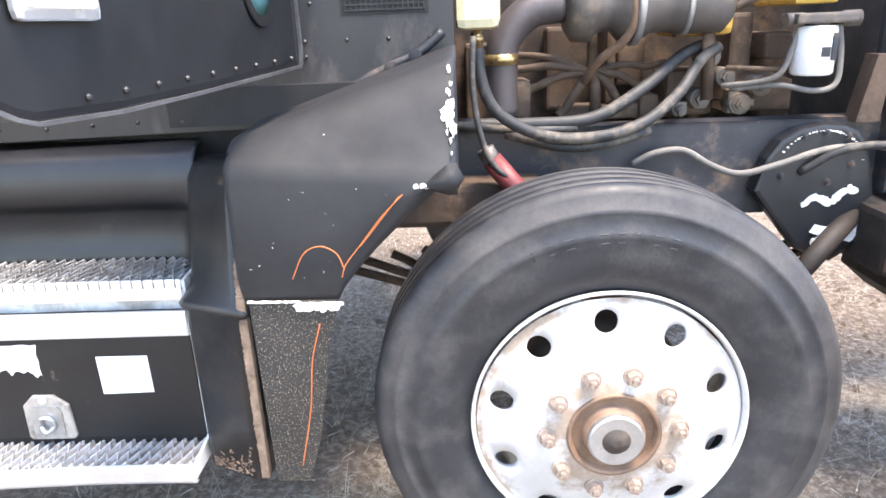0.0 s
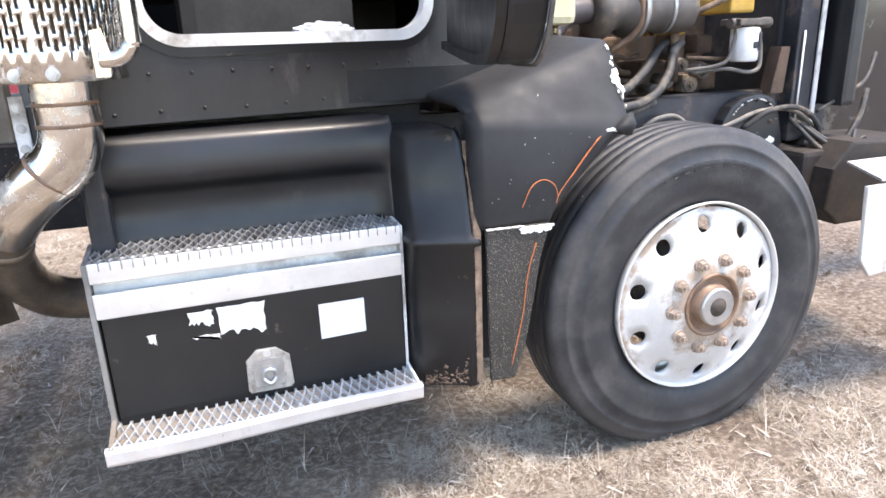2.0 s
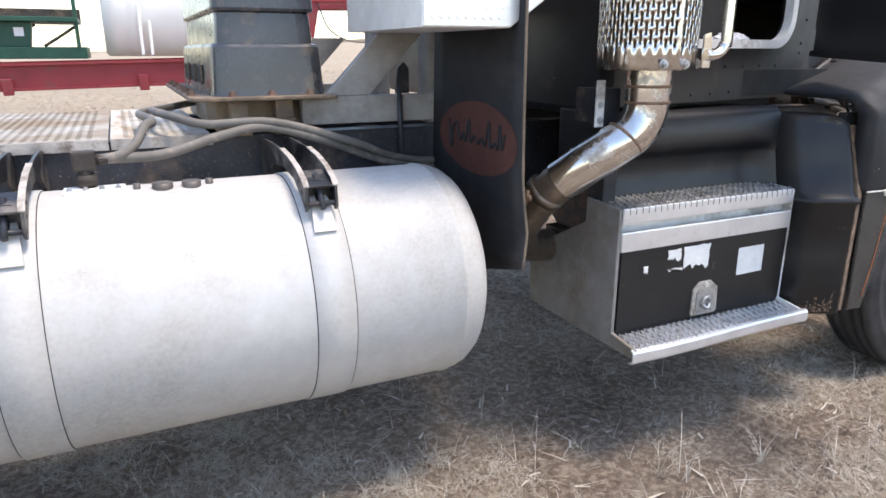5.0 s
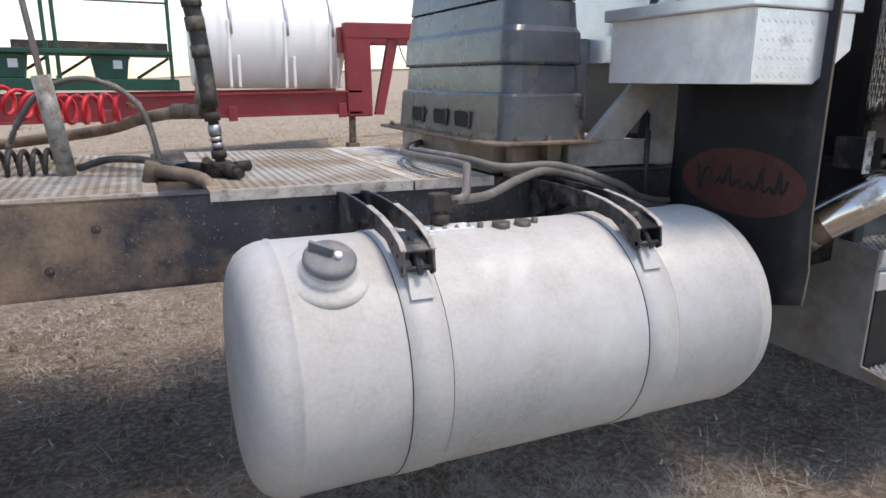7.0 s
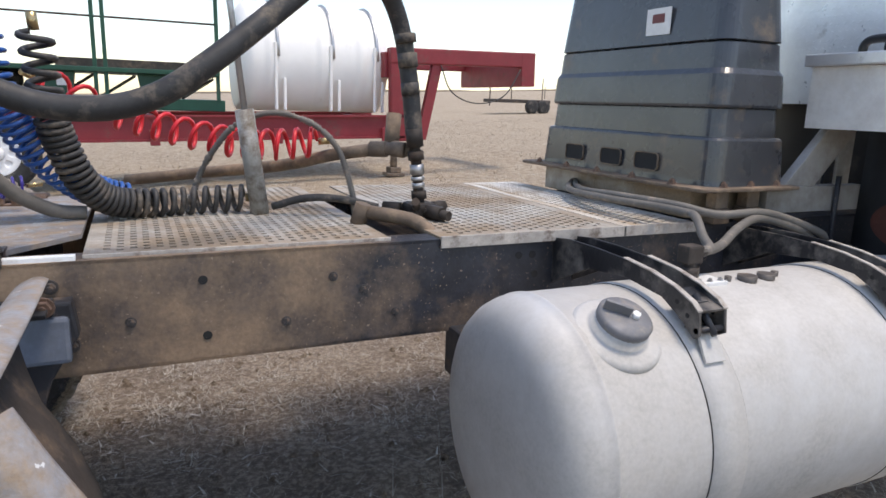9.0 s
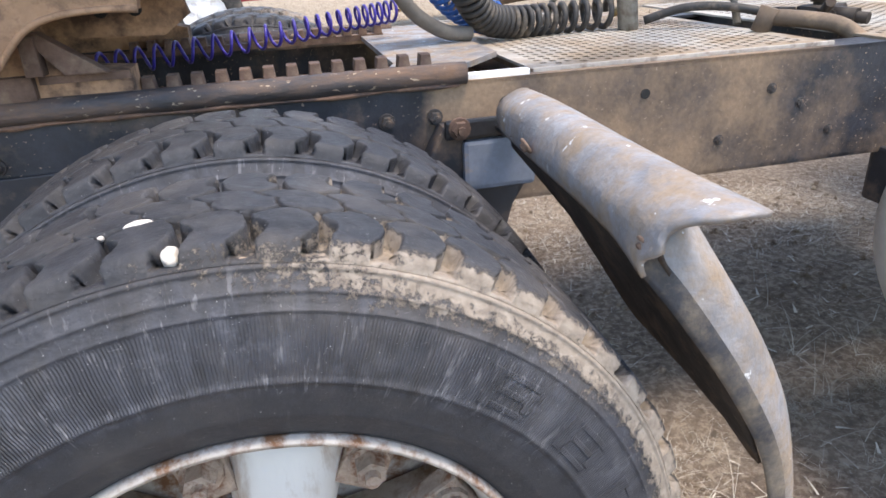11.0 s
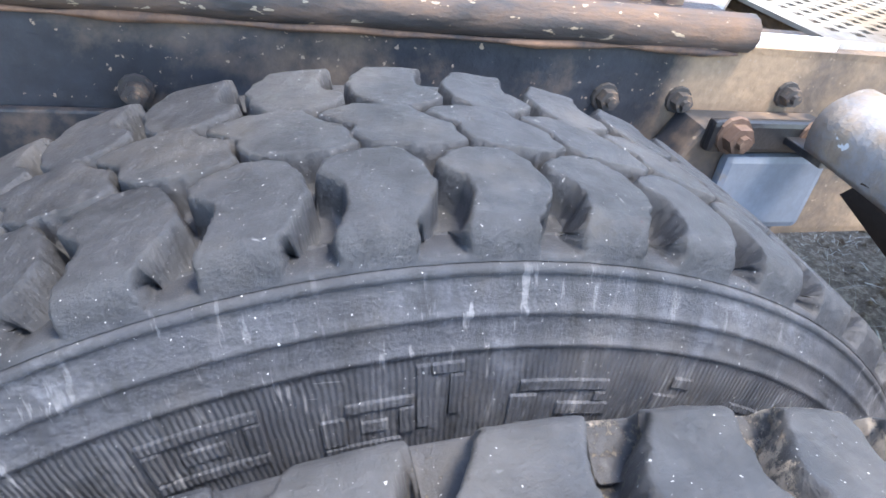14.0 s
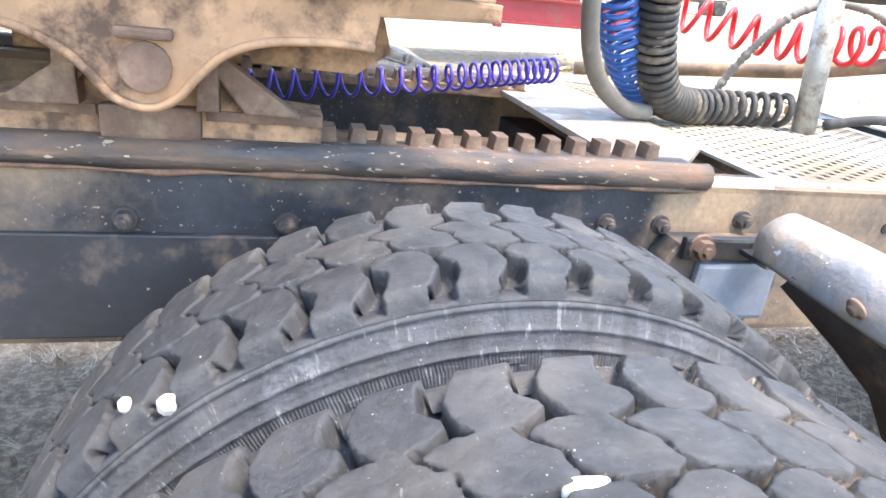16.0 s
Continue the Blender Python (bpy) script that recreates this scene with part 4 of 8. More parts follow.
def drive_tyre(y0, cz, R, phase, seed, material, near=True):
    bm = B()
    lathe(bm, wall_profile(R), (0, 0, 0), seg=168 if near else 72, closed=True)
    t = part("drive_tyre", bm, material, TRUCK, "dusty black traction tyre with chunky worn lugs")
    t.location = (DX, y0, cz)
    co, quads, ids = tread_surface(R, radians(phase), seed, *((0.0016, 0.0017, 72) if near else (0.007, 0.006, 20)))
    arc_no = np.arange(N_PITCH)
    shown = set()
    if near:
        lo = int(round((-70 - phase) / (360 / N_PITCH)))
        for k in range(lo, lo + 20):
            for n in range(3):
                shown.add((k % N_PITCH) * 3 + n)
    lone = np.isin(ids, list(shown)) if shown else np.zeros(len(ids), bool)
    part("tread", grid_mesh("tread", co, quads[~lone], material), None, t)
    for q in sorted(shown):
        part(LUGS[q % 3][0], grid_mesh("lug", co, quads[ids == q], material), None, t)
    return t


tyre_out = drive_tyre(0.064, DZ - 0.011, 0.537, -3.0, 5, M_MUDTYRE)
tyre_in = drive_tyre(0.391, DZ, 0.535, -2.0, 25, M_DRIVE)
drive_tyre(2 * MID - 0.064 - TREAD_W, DZ + 0.05, 0.53, 0.0, 45, M_MUDTYRE, False)
drive_tyre(2 * MID - 0.391 - TREAD_W, DZ + 0.05, 0.53, 2.0, 65, M_DRIVE, False)
face_in, face_out = wall_face(0.535), wall_face(0.537)
for a0, a1, r0, r1 in ((-21.7, -14.3, 0.456, 0.462), (-21.7, -14.3, 0.430, 0.436), (-21.7, -20.6, 0.437, 0.455), (-15.4, -14.3, 0.437, 0.455), (-19.4, -16.6, 0.442, 0.450),
                       (-10.8, -5.6, 0.414, 0.428), (-10.8, -9.2, 0.429, 0.446), (-9.1, -4.6, 0.447, 0.453), (-5.6, -4.6, 0.430, 0.446), (-8.2, -6.4, 0.434, 0.441),
                       (-4.4, -3.5, 0.432, 0.469), (-3.4, -1.3, 0.463, 0.469), (-2.2, -1.3, 0.438, 0.462), (2.2, 4.2, 0.424, 0.446), (2.8, 9.8, 0.448, 0.455), (6.0, 10.4, 0.432, 0.440), (8.9, 9.8, 0.441, 0.447),
                       (14.1, 16.4, 0.430, 0.448), (15.4, 17.3, 0.453, 0.460), (22.4, 28.8, 0.446, 0.451)):
    raised_bar("raised_mark", a0, a1, r0, r1, face_in, tyre_in, M_DRIVE)
for a in (35.0, 50.8, 66.0):
    for da, wd, r0, r1 in ((0.0, 1.6, 0.417, 0.460), (2.0, 6.0, 0.453, 0.460), (2.0, 5.0, 0.435, 0.442), (2.0, 6.0, 0.417, 0.424), (7.2, 1.4, 0.426, 0.451)):
        raised_bar("raised_mark", a + da, a + da + wd, r0, r1, face_out, tyre_out, M_MUDTYRE)



def drive_rim(y0, sign):
    bm = B()
    lathe(bm, [(r, y0 + sign * o) for r, o in ((0.317, -0.005), (0.322, -0.008), (0.325, 0.004), (0.311, 0.03), (0.300, 0.10), (0.295, 0.19), (0.28, 0.19), (0.28, 0.10), (0.296, 0.04), (0.310, 0.012))], (DX, 0, DZ - 0.01), seg=72, closed=True)
    r = part("drive_rim", bm, M_WHEEL, TRUCK, "white wheel rim with rusty lip")
    bm = B()
    lathe(bm, [(r_, y0 + sign * o) for r_, o in ((0.10, 0.215), (0.135, 0.10), (0.12, -0.01), (0.085, -0.03), (0.02, -0.03))], (DX, 0, DZ - 0.01), seg=32)
    part("hub", bm, M_HUBRUST, r)
    bm = B()
    lathe(bm, [(r_, y0 + sign * o) for r_, o in ((0.286, 0.17), (0.20, 0.19), (0.10, 0.20))], (DX, 0, DZ - 0.01), seg=40)
    part("brake_drum", bm, M_RUSTLIP, r, "rust-streaked drum face")
    for k in range(5):
        turn_k = Matrix.Translation((DX, 0, DZ - 0.01)) @ Matrix.Rotation(radians(9 + 72 * k), 4, "Y")
        bm = B()
        rows = []
        for z, w, d in ((0.10, 0.058, 0.03), (0.16, 0.060, 0.028), (0.22, 0.066, 0.030), (0.262, 0.072, 0.040), (0.280, 0.070, 0.052), (0.285, 0.060, 0.075)):
            rows.append([(x * w, y0 + sign * (d + 0.05 * abs(x) ** 4), z) for x in (-1.0, -0.93, -0.75, -0.4, 0.0, 0.4, 0.75, 0.93, 1.0)] + [(w, y0 + sign * 0.16, z), (-w, y0 + sign * 0.16, z)])
        g = loft(bm, rows, closed=True, smooth=True)
        bm.faces.new(g[-1])
        bmesh.ops.recalc_face_normals(bm, faces=bm.faces)
        bmesh.ops.transform(bm, matrix=turn_k, verts=bm.verts)
        part("cast_spoke", bm, M_RIMIN, r, "broad cast spoke, white paint streaked with rust")
        for da in (-21, 21):
            turn_c = Matrix.Translation((DX, 0, DZ - 0.01)) @ Matrix.Rotation(radians(9 + 72 * k + da), 4, "Y")
            bm = B()
            prism(bm, [(-0.026, 0.215), (0.026, 0.215), (0.030, 0.285), (-0.030, 0.285)], "y", y0 + sign * 0.055, y0 + sign * 0.09, 0.006)
            bmesh.ops.transform(bm, matrix=turn_c, verts=bm.verts)
            cl_ = part("rim_clamp", bm, M_LUG, r)
            bm = B()
            nut(bm, (0.0, y0 + sign * 0.055, 0.258), 0.019, 0.036, "y", -sign)
            bmesh.ops.transform(bm, matrix=turn_c, verts=bm.verts)
            part("clamp_nut", bm, M_LUG, cl_)
    bm = B()
    lathe(bm, [(r_, y0 + sign * o) for r_, o in ((0.3185, -0.0095), (0.3235, -0.0085), (0.3260, 0.0), (0.3265, 0.006), (0.3230, 0.004), (0.3205, -0.004))], (DX, 0, DZ - 0.01), seg=72, closed=True)
    part("rim_lip", bm, M_RUSTLIP, r, "rusty chipped lip")
    bm = B()
    tube(bm, [(DX, y0 + sign * 0.2, DZ), (DX, MID, DZ)], 0.07, per=1)
    part("axle_housing", bm, M_ENGINED, r)


drive_rim(0.046, 1)
drive_rim(2 * MID - 0.046, -1)
bm = B()
bmesh.ops.create_uvsphere(bm, u_segments=20, v_segments=12, radius=0.2, matrix=Matrix.Translation((DX, MID, DZ)))
part("differential", bm, M_ENGINED, TRUCK)


# ---- cab ----
CAB_A = math.atan(0.135)
CAB_M = Matrix.Translation((-1.68, 0.272, 0.0)) @ Matrix.Rotation(CAB_A, 4, "Z")


def arc(cx, cz, r, a0, a1, n=8):
    return [(cx + r * math.cos(radians(a0 + (a1 - a0) * k / n)), cz + r * math.sin(radians(a0 + (a1 - a0) * k / n))) for k in range(n + 1)]


bm = B()
S0, S1, SILL, ZT = 0.13, 0.93, 1.315, 2.45
opening = [(S1, ZT)] + arc(S1 - 0.11, SILL + 0.11, 0.11, 0, -90) + arc(S0 + 0.11, SILL + 0.11, 0.11, -90, -180) + [(S0, ZT)]
vs = prism(bm, [(0.0, 1.137), (1.36, 1.137), (1.36, 1.70), (1.10, ZT)] + opening + [(0.0, ZT)], "y", 0.0, 0.05)
bmesh.ops.transform(bm, matrix=CAB_M, verts=vs)
cab_side = part("cab_side", bm, M_CAB, TRUCK, "faded black riveted cab side with chips and streaks")
bm = B()
box(bm, -1.72, -1.66, 0.262, 2 * MID - 0.262, 1.10, 2.5, 0.03)
part("cab_back", bm, M_PAINT, TRUCK)
bm = B()
box(bm, -1.70, -0.30, 0.33, 2 * MID - 0.33, 2.45, 2.5, 0.02)
part("cab_roof", bm, M_CAB, TRUCK)
bm = B()
box(bm, -0.42, -0.37, 0.50, 2 * MID - 0.5, 1.12, 2.45)
part("firewall", bm, M_ENGINED, TRUCK)
bm = B()
vs = prism(bm, [(0.0, 1.137), (1.36, 1.137), (1.36, 1.70), (1.10, ZT), (0.0, ZT)], "y", 0.0, 0.04)
bmesh.ops.transform(bm, matrix=Matrix.Translation((-1.68, 2 * MID - 0.31, 0)) @ Matrix.Rotation(-CAB_A, 4, "Z"), verts=vs)
part("cab_side", bm, M_CAB, TRUCK)
bm = B()
box(bm, -1.66, -0.42, 0.36, 2 * MID - 0.36, 1.15, 1.24)
part("cab_floor", bm, M_INTERIOR, TRUCK)
bm = B()
box(bm, -1.45, -0.95, 0.52, 1.0, 1.24, 1.62, 0.05)
box(bm, -1.58, -1.42, 0.52, 1.0, 1.45, 2.15, 0.05)
part("cab_seat", bm, M_SEAT, TRUCK, "dark grey upholstered seat")
bm = B()
box(bm, -0.75, -0.43, 0.5, 1.9, 1.5, 1.9, 0.05)
part("dashboard", bm, M_INTERIOR, TRUCK)
# sill: pale strip outside, black seal inside
def sweep_strip(bm, pts, w, y0, y1, m):
    """A flat strip that follows a line in the (along, up) plane, w wide towards its left."""
    n = len(pts)
    rows = []
    for i, p in enumerate(pts):
        q, r = pts[max(0, i - 1)], pts[min(n - 1, i + 1)]
        d = Vector((r[0] - q[0], r[1] - q[1])).normalized()
        nrm = Vector((-d.y, d.x)) * w
        rows.append([bm.verts.new(m @ Vector(c)) for c in ((p[0], y0, p[1]), (p[0] + nrm.x, y0, p[1] + nrm.y), (p[0] + nrm.x, y1, p[1] + nrm.y), (p[0], y1, p[1]))])
    fs = []
    for a, b in zip(rows, rows[1:]):
        for k in range(4):
            fs.append(bm.faces.new((a[k], b[k], b[(k + 1) % 4], a[(k + 1) % 4])))
    fs.append(bm.faces.new(rows[0]))
    fs.append(bm.faces.new(rows[-1][::-1]))
    bmesh.ops.recalc_face_normals(bm, faces=fs)


bm = B()
line = opening[::-1]
sweep_strip(bm, line[1:], 0.030, -0.012, 0.02, CAB_M)
part("sill_strip", bm, M_ALU_DULL, cab_side, "pale scuffed metal sill strip")
bm = B()
sweep_strip(bm, [(x, z) for x, z in line], -0.024, -0.006, 0.03, CAB_M)
part("door_seal", bm, M_PLASTIC, cab_side, "black rubber door seal")
rb = B()
bmesh.ops.create_uvsphere(rb, u_segments=8, v_segments=5, radius=0.0055)
rivet_mesh = link_mesh("rivet", rb, M_CAB)
def rivet(s, z, d=0.0):
    o = part("rivet", rivet_mesh, None, cab_side)
    o.location = CAB_M @ Vector((s, -0.001 - d, z))
for k in range(13):
    rivet(0.06 + 0.105 * k, 1.163 + 0.002 * (k % 3))
for k in range(8):
    rivet(0.15 + 0.1 * k, 1.255)
for k in range(4):
    rivet(1.00 + 0.1 * k, 1.335)
for k in range(4):
    rivet(1.0 + 0.02 * (k % 2), 1.30 + 0.12 * k)
# thin outline of a lost plate
bm = B()
for a, b, c, d in ((0.76, 0.88, 1.232, 1.234), (0.76, 0.88, 1.190, 1.192), (0.76, 0.762, 1.19, 1.234), (0.878, 0.88, 1.19, 1.234), (0.80, 0.802, 1.19, 1.234)):
    box(bm, a, b, -0.002, 0.0, c, d, m=CAB_M)
part("plate_outline", bm, M_ALU_DULL, cab_side)
# cowl grille
bm = B()
for k in range(16):
    box(bm, 1.10 + 0.0125 * k, 1.103 + 0.0125 * k, -0.006, 0.0, 1.40, 1.52, m=CAB_M)
for k in range(10):
    box(bm, 1.10, 1.29, -0.005, 0.0, 1.40 + 0.0125 * k, 1.403 + 0.0125 * k, m=CAB_M)
part("cowl_grille", bm, M_PLASTIC, cab_side)
bm = B()
box(bm, 1.09, 1.30, -0.003, -0.001, 1.39, 1.53, m=CAB_M)
part("grille_backing", bm, M_SEAM, cab_side)
# hinge arm on the cowl
bm = B()
tube(bm, [CAB_M @ Vector(p) for p in ((1.08, -0.012, 1.215), (1.18, -0.016, 1.262), (1.27, -0.016, 1.30), (1.33, -0.012, 1.345))], 0.012, seg=8)
for q in (1.20, 1.26):
    nut(bm, CAB_M @ Vector((q, -0.03, 1.27 + 0.4 * (q - 1.20))), 0.012, 0.012)
part("hood_hinge_arm", bm, M_FRAMEF, cab_side)

# ---- open door ----
DOOR_M = Matrix.Translation((-0.715, 0.30, 0.0)) @ Matrix.Rotation(math.atan2(-0.97, -0.243), 4, "Z") @ Matrix.Diagonal((1, -1, 1, 1))
bm = B()
dl = 0.86
shape = [(0.0, 1.288), (0.15, 1.280), (0.40, 1.268), (0.58, 1.262)] + arc(dl - 0.16, 1.262 + 0.16, 0.16, -90, 0)[1:] + [(dl, 1.9), (dl, 2.35), (0.12, 2.35), (0.0, 1.8)]
vs = prism(bm, shape, "y", -0.035, 0.035, 0.012)
bmesh.ops.transform(bm, matrix=DOOR_M, verts=bm.verts)
door = part("cab_door", bm, M_PAINT, TRUCK, "black cab door standing wide open")
bm = B()
sweep_strip(bm, [(x, z) for x, z in shape[:14]], -0.006, -0.041, -0.034, DOOR_M)
sweep_strip(bm, [(0.0, 1.288), (-0.006, 1.33), (-0.002, 1.6)], 0.006, -0.041, -0.034, DOOR_M)
part("door_edge_trim", bm, M_TRIM, door, "thin dull metal edge trim")
bm = B()
sweep_strip(bm, [(x * 0.97 + 0.01, z + 0.02) for x, z in shape[:14]], -0.02, 0.034, 0.052, DOOR_M)
part("door_inner_seal", bm, M_PLASTIC, door)
for k in range(9):
    o = part("rivet", rivet_mesh, None, door)
    u = 0.04 + 0.075 * k
    o.location = DOOR_M @ Vector((u, -0.037, 1.305 - 0.03 * u))
bm = B()
box(bm, dl - 0.26, dl - 0.12, -0.052, -0.036, 1.385, 1.47, 0.012, m=DOOR_M)
h = part("door_handle", bm, M_ALU, door, "bright metal recessed door handle")
bm = B()
box(bm, dl - 0.245, dl - 0.135, -0.058, -0.050, 1.40, 1.455, 0.008, m=DOOR_M)
part("handle_paddle", bm, M_CHIP, h)
bm = B()
lathe(bm, [(0.058, -0.004), (0.060, 0.0), (0.05, 0.006), (0.048, 0.002)], (0, 0, 0), seg=32)
bmesh.ops.scale(bm, vec=(1.0, 1, 1.55), verts=bm.verts)
bmesh.ops.transform(bm, matrix=DOOR_M @ Matrix.Translation((0.150, -0.038, 1.462)), verts=bm.verts)
part("peep_window_frame", bm, M_PLASTIC, door)
bm = B()
lathe(bm, [(0.046, -0.003), (0.02, -0.004)], (0, 0, 0), seg=32)
bmesh.ops.scale(bm, vec=(1.0, 1, 1.55), verts=bm.verts)
bmesh.ops.transform(bm, matrix=DOOR_M @ Matrix.Translation((0.150, -0.039, 1.462)), verts=bm.verts)
part("peep_window", bm, M_TEAL, door, "small oval teal-tinted window")

# ---- fender, corner column, moulded side panel ----
def fender_section(x):
    """Outline of the fender shell across the truck at x: foot, crease, crest, inner edge."""
    f = (x + 0.80) / 0.48
    foot = 0.835
    if x > -0.585:
        foot = 0.835 + 0.243 * min(1, ((x + 0.585) / 0.235)) ** 0.8
    crease = 1.112 - 0.034 * f
    crest_z = 1.150 + 0.150 * min(1.0, f * 1.02)
    crest_y = 0.085 + 0.075 * f
    inner_z = crest_z + 0.015
    pts = [(0.006, foot), (0.0, foot + 0.02), (-0.004, (foot + crease) / 2), (0.0, crease - 0.02), (0.006, crease), (0.018, crease + 0.015)]
    for k in range(1, 6):
        g = k / 6
        pts.append((0.018 + (crest_y - 0.03 - 0.018) * g, crease + 0.015 + (crest_z - 0.012 - crease - 0.015) * g))
    pts += [(crest_y - 0.012, crest_z - 0.004), (crest_y + 0.012, crest_z + 0.004), (crest_y + 0.05, crest_z + 0.006), (0.36, inner_z + 0.0), (0.44, inner_z + 0.004)]
    return [(x, y, z) for y, z in pts]


bm = B()
xs_f = [-0.800, -0.795, -0.782, -0.772, -0.70, -0.64, -0.60, -0.585, -0.57, -0.54, -0.50, -0.46, -0.42, -0.38, -0.352, -0.338, -0.33]
rows = []
for i, x in enumerate(xs_f):
    sec = fender_section(max(x, -0.775))
    inset = {0: 0.06, 1: 0.025, 2: 0.006}.get(i, 0.0) + {len(xs_f) - 1: 0.02, len(xs_f) - 2: 0.006}.get(i, 0.0)
    rows.append([(x, y + inset * (1 if z < 1.14 else 0.4), z - inset * (0.3 if z > 1.12 else 0.0)) for _, y, z in sec])
loft(bm, rows, smooth=True)
bm.normal_update()
fender = part("front_fender", bm, M_SATIN, TRUCK, "black creased fender, paint chipped white along its edge")
sol = fender.modifiers.new("thickness", "SOLIDIFY")
sol.thickness, sol.offset = 0.012, 1.0
# chipped strip along the front edge, and the seam with bare primer
random.seed(4)


def flake(bm, o, u, v, w, h, lift):
    """An uneven flake of bare primer in the plane of u and v."""
    n = 9
    nrm = u.cross(v).normalized() * lift * random.uniform(0.6, 1.5)
    ring = []
    for k in range(n):
        a = 2 * math.pi * k / n
        r = random.uniform(0.45, 1.0)
        ring.append(o + u * (w * r * math.cos(a)) + v * (h * r * math.sin(a)))
    lo, hi = [bm.verts.new(p - nrm) for p in ring], [bm.verts.new(p + nrm) for p in ring]
    bm.faces.new(hi)
    for k in range(n):
        bm.faces.new((lo[k], lo[(k + 1) % n], hi[(k + 1) % n], hi[k]))


ex, slope = Vector((1, 0, 0)), Vector((0, 0.60, 0.80))
bm = B()
for k in range(34):
    g = random.random() if k % 2 else random.uniform(0.34, 0.62)
    o = Vector((-0.338 - min(0.02, abs(random.gauss(0, 0.010))), 0.012 + 0.125 * g, 1.098 + 0.190 * g))
    big = 0.35 < g < 0.75
    flake(bm, o, ex, slope, random.uniform(0.002, 0.005) * (1.8 if big else 1), random.uniform(0.003, 0.012) * (1.5 if big else 1), 0.003)
part("chipped_edge", bm, M_CHIP, fender)
up = Vector((0, 0, 1))
bm = B()
for k in range(46):
    g = k / 45
    x = -0.770 + 0.188 * g
    w = random.uniform(0.003, 0.010) if g < 0.55 else random.uniform(0.008, 0.018)
    h = random.uniform(0.001, 0.004) if g < 0.55 else random.uniform(0.004, 0.013)
    flake(bm, Vector((x, -0.0035, 0.838 - 0.004 * g - (h if g > 0.55 else 0))), ex, up, w, h, 0.0025)
tagged(part("seam_chips", bm, M_CHIP, fender), kind="stuff")
bm = B()
for k in range(16):
    g = random.random()
    flake(bm, Vector((-0.425 + 0.085 * g, -0.001, 1.072 + 0.006 * random.random() - 0.01 * (1 - g))), ex, up, random.uniform(0.004, 0.012), random.uniform(0.002, 0.006), 0.003)
tagged(part("tip_chips", bm, M_CHIP, fender), kind="stuff")
bm = B()
for k in range(14):
    flake(bm, Vector((random.uniform(-0.76, -0.42), -0.004, random.uniform(0.86, 1.08))), ex, up, random.uniform(0.0005, 0.0013), random.uniform(0.0005, 0.0013), 0.0012)
tagged(part("paint_nicks", bm, M_CHIP, fender), kind="stuff")
# orange marker lines
bm = B()
tube(bm, [(-0.441, -0.006, 1.054), (-0.485, -0.008, 1.01), (-0.53, -0.0085, 0.955), (-0.562, -0.0085, 0.915), (-0.572, -0.0085, 0.888)], 0.0012, seg=5)
tube(bm, [(-0.448, -0.006, 1.05), (-0.49, -0.008, 1.0), (-0.53, -0.0085, 0.952)], 0.0010, seg=5)
part("marker_line", bm, M_ORANGE, fender, "orange marker line")
bm = B()
tube(bm, [(-0.566, -0.0085, 0.905), (-0.578, -0.0085, 0.938), (-0.61, -0.0085, 0.955), (-0.645, -0.0085, 0.940), (-0.672, -0.0085, 0.888)], 0.0012, seg=5)
part("marker_line", bm, M_ORANGE, fender, "orange marker line")
# lower speckled splash flap
bm = B()
prism(bm, [(-0.772, 0.836), (-0.585, 0.836), (-0.612, 0.74), (-0.632, 0.62), (-0.655, 0.50), (-0.688, 0.395), (-0.762, 0.398)], "y", 0.0, 0.012, 0.004)
lower = part("splash_flap", bm, M_SPECK, TRUCK, "black fender foot speckled with dried mud")
bm = B()
tube(bm, [(-0.628, -0.003, 0.785), (-0.652, -0.003, 0.70), (-0.668, -0.003, 0.58), (-0.70, -0.003, 0.44)], 0.0014, seg=5)
part("marker_line", bm, M_ORANGE, lower, "orange marker line")
# near-black sheet added to paint the shade behind the column gap
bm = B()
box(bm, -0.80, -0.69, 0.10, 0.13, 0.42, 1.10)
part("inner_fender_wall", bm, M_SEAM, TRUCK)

# corner column
bm = B()
rows = []
for z, lean, grow in ((0.380, 0.0, 0.012), (0.388, 0.0, 0.0), (0.60, 0.0, 0.0), (0.79, 0.0, 0.0), (0.796, 0.0, -0.008), (0.806, 0.0, -0.010), (0.816, 0.0, -0.004), (0.83, 0.004, 0.004), (0.95, 0.03, 0.006), (1.06, 0.058, 0.008), (1.085, 0.075, 0.014), (1.093, 0.11, 0.03)):
    g = grow
    out = 0.034 if z < 0.825 else 0.0
    rows.append([(-0.965 + g, 0.30, z), (-0.958 + g, 0.20 + lean, z), (-0.945 + g, 0.128 - out + lean + g, z), (-0.93 + g, 0.108 - out + lean + g, z), (-0.82, 0.022 + lean + g, z), (-0.805 - g, 0.012 + lean + g, z), (-0.792 - g, 0.016 + lean + g, z), (-0.786 - g, 0.05 + lean, z), (-0.786 - g, 0.30, z)])
loft(bm, rows, smooth=True)
for loop in (rows[0], rows[-1]):
    bm.faces.new([bm.verts.new(p) for p in loop])
bmesh.ops.remove_doubles(bm, verts=bm.verts, dist=0.0005)
bmesh.ops.recalc_face_normals(bm, faces=bm.faces)
col = part("corner_column", bm, M_PLASTIC, TRUCK, "black moulded corner panel, dusty rust-brown along its edge")
bm = B()
random.seed(7)
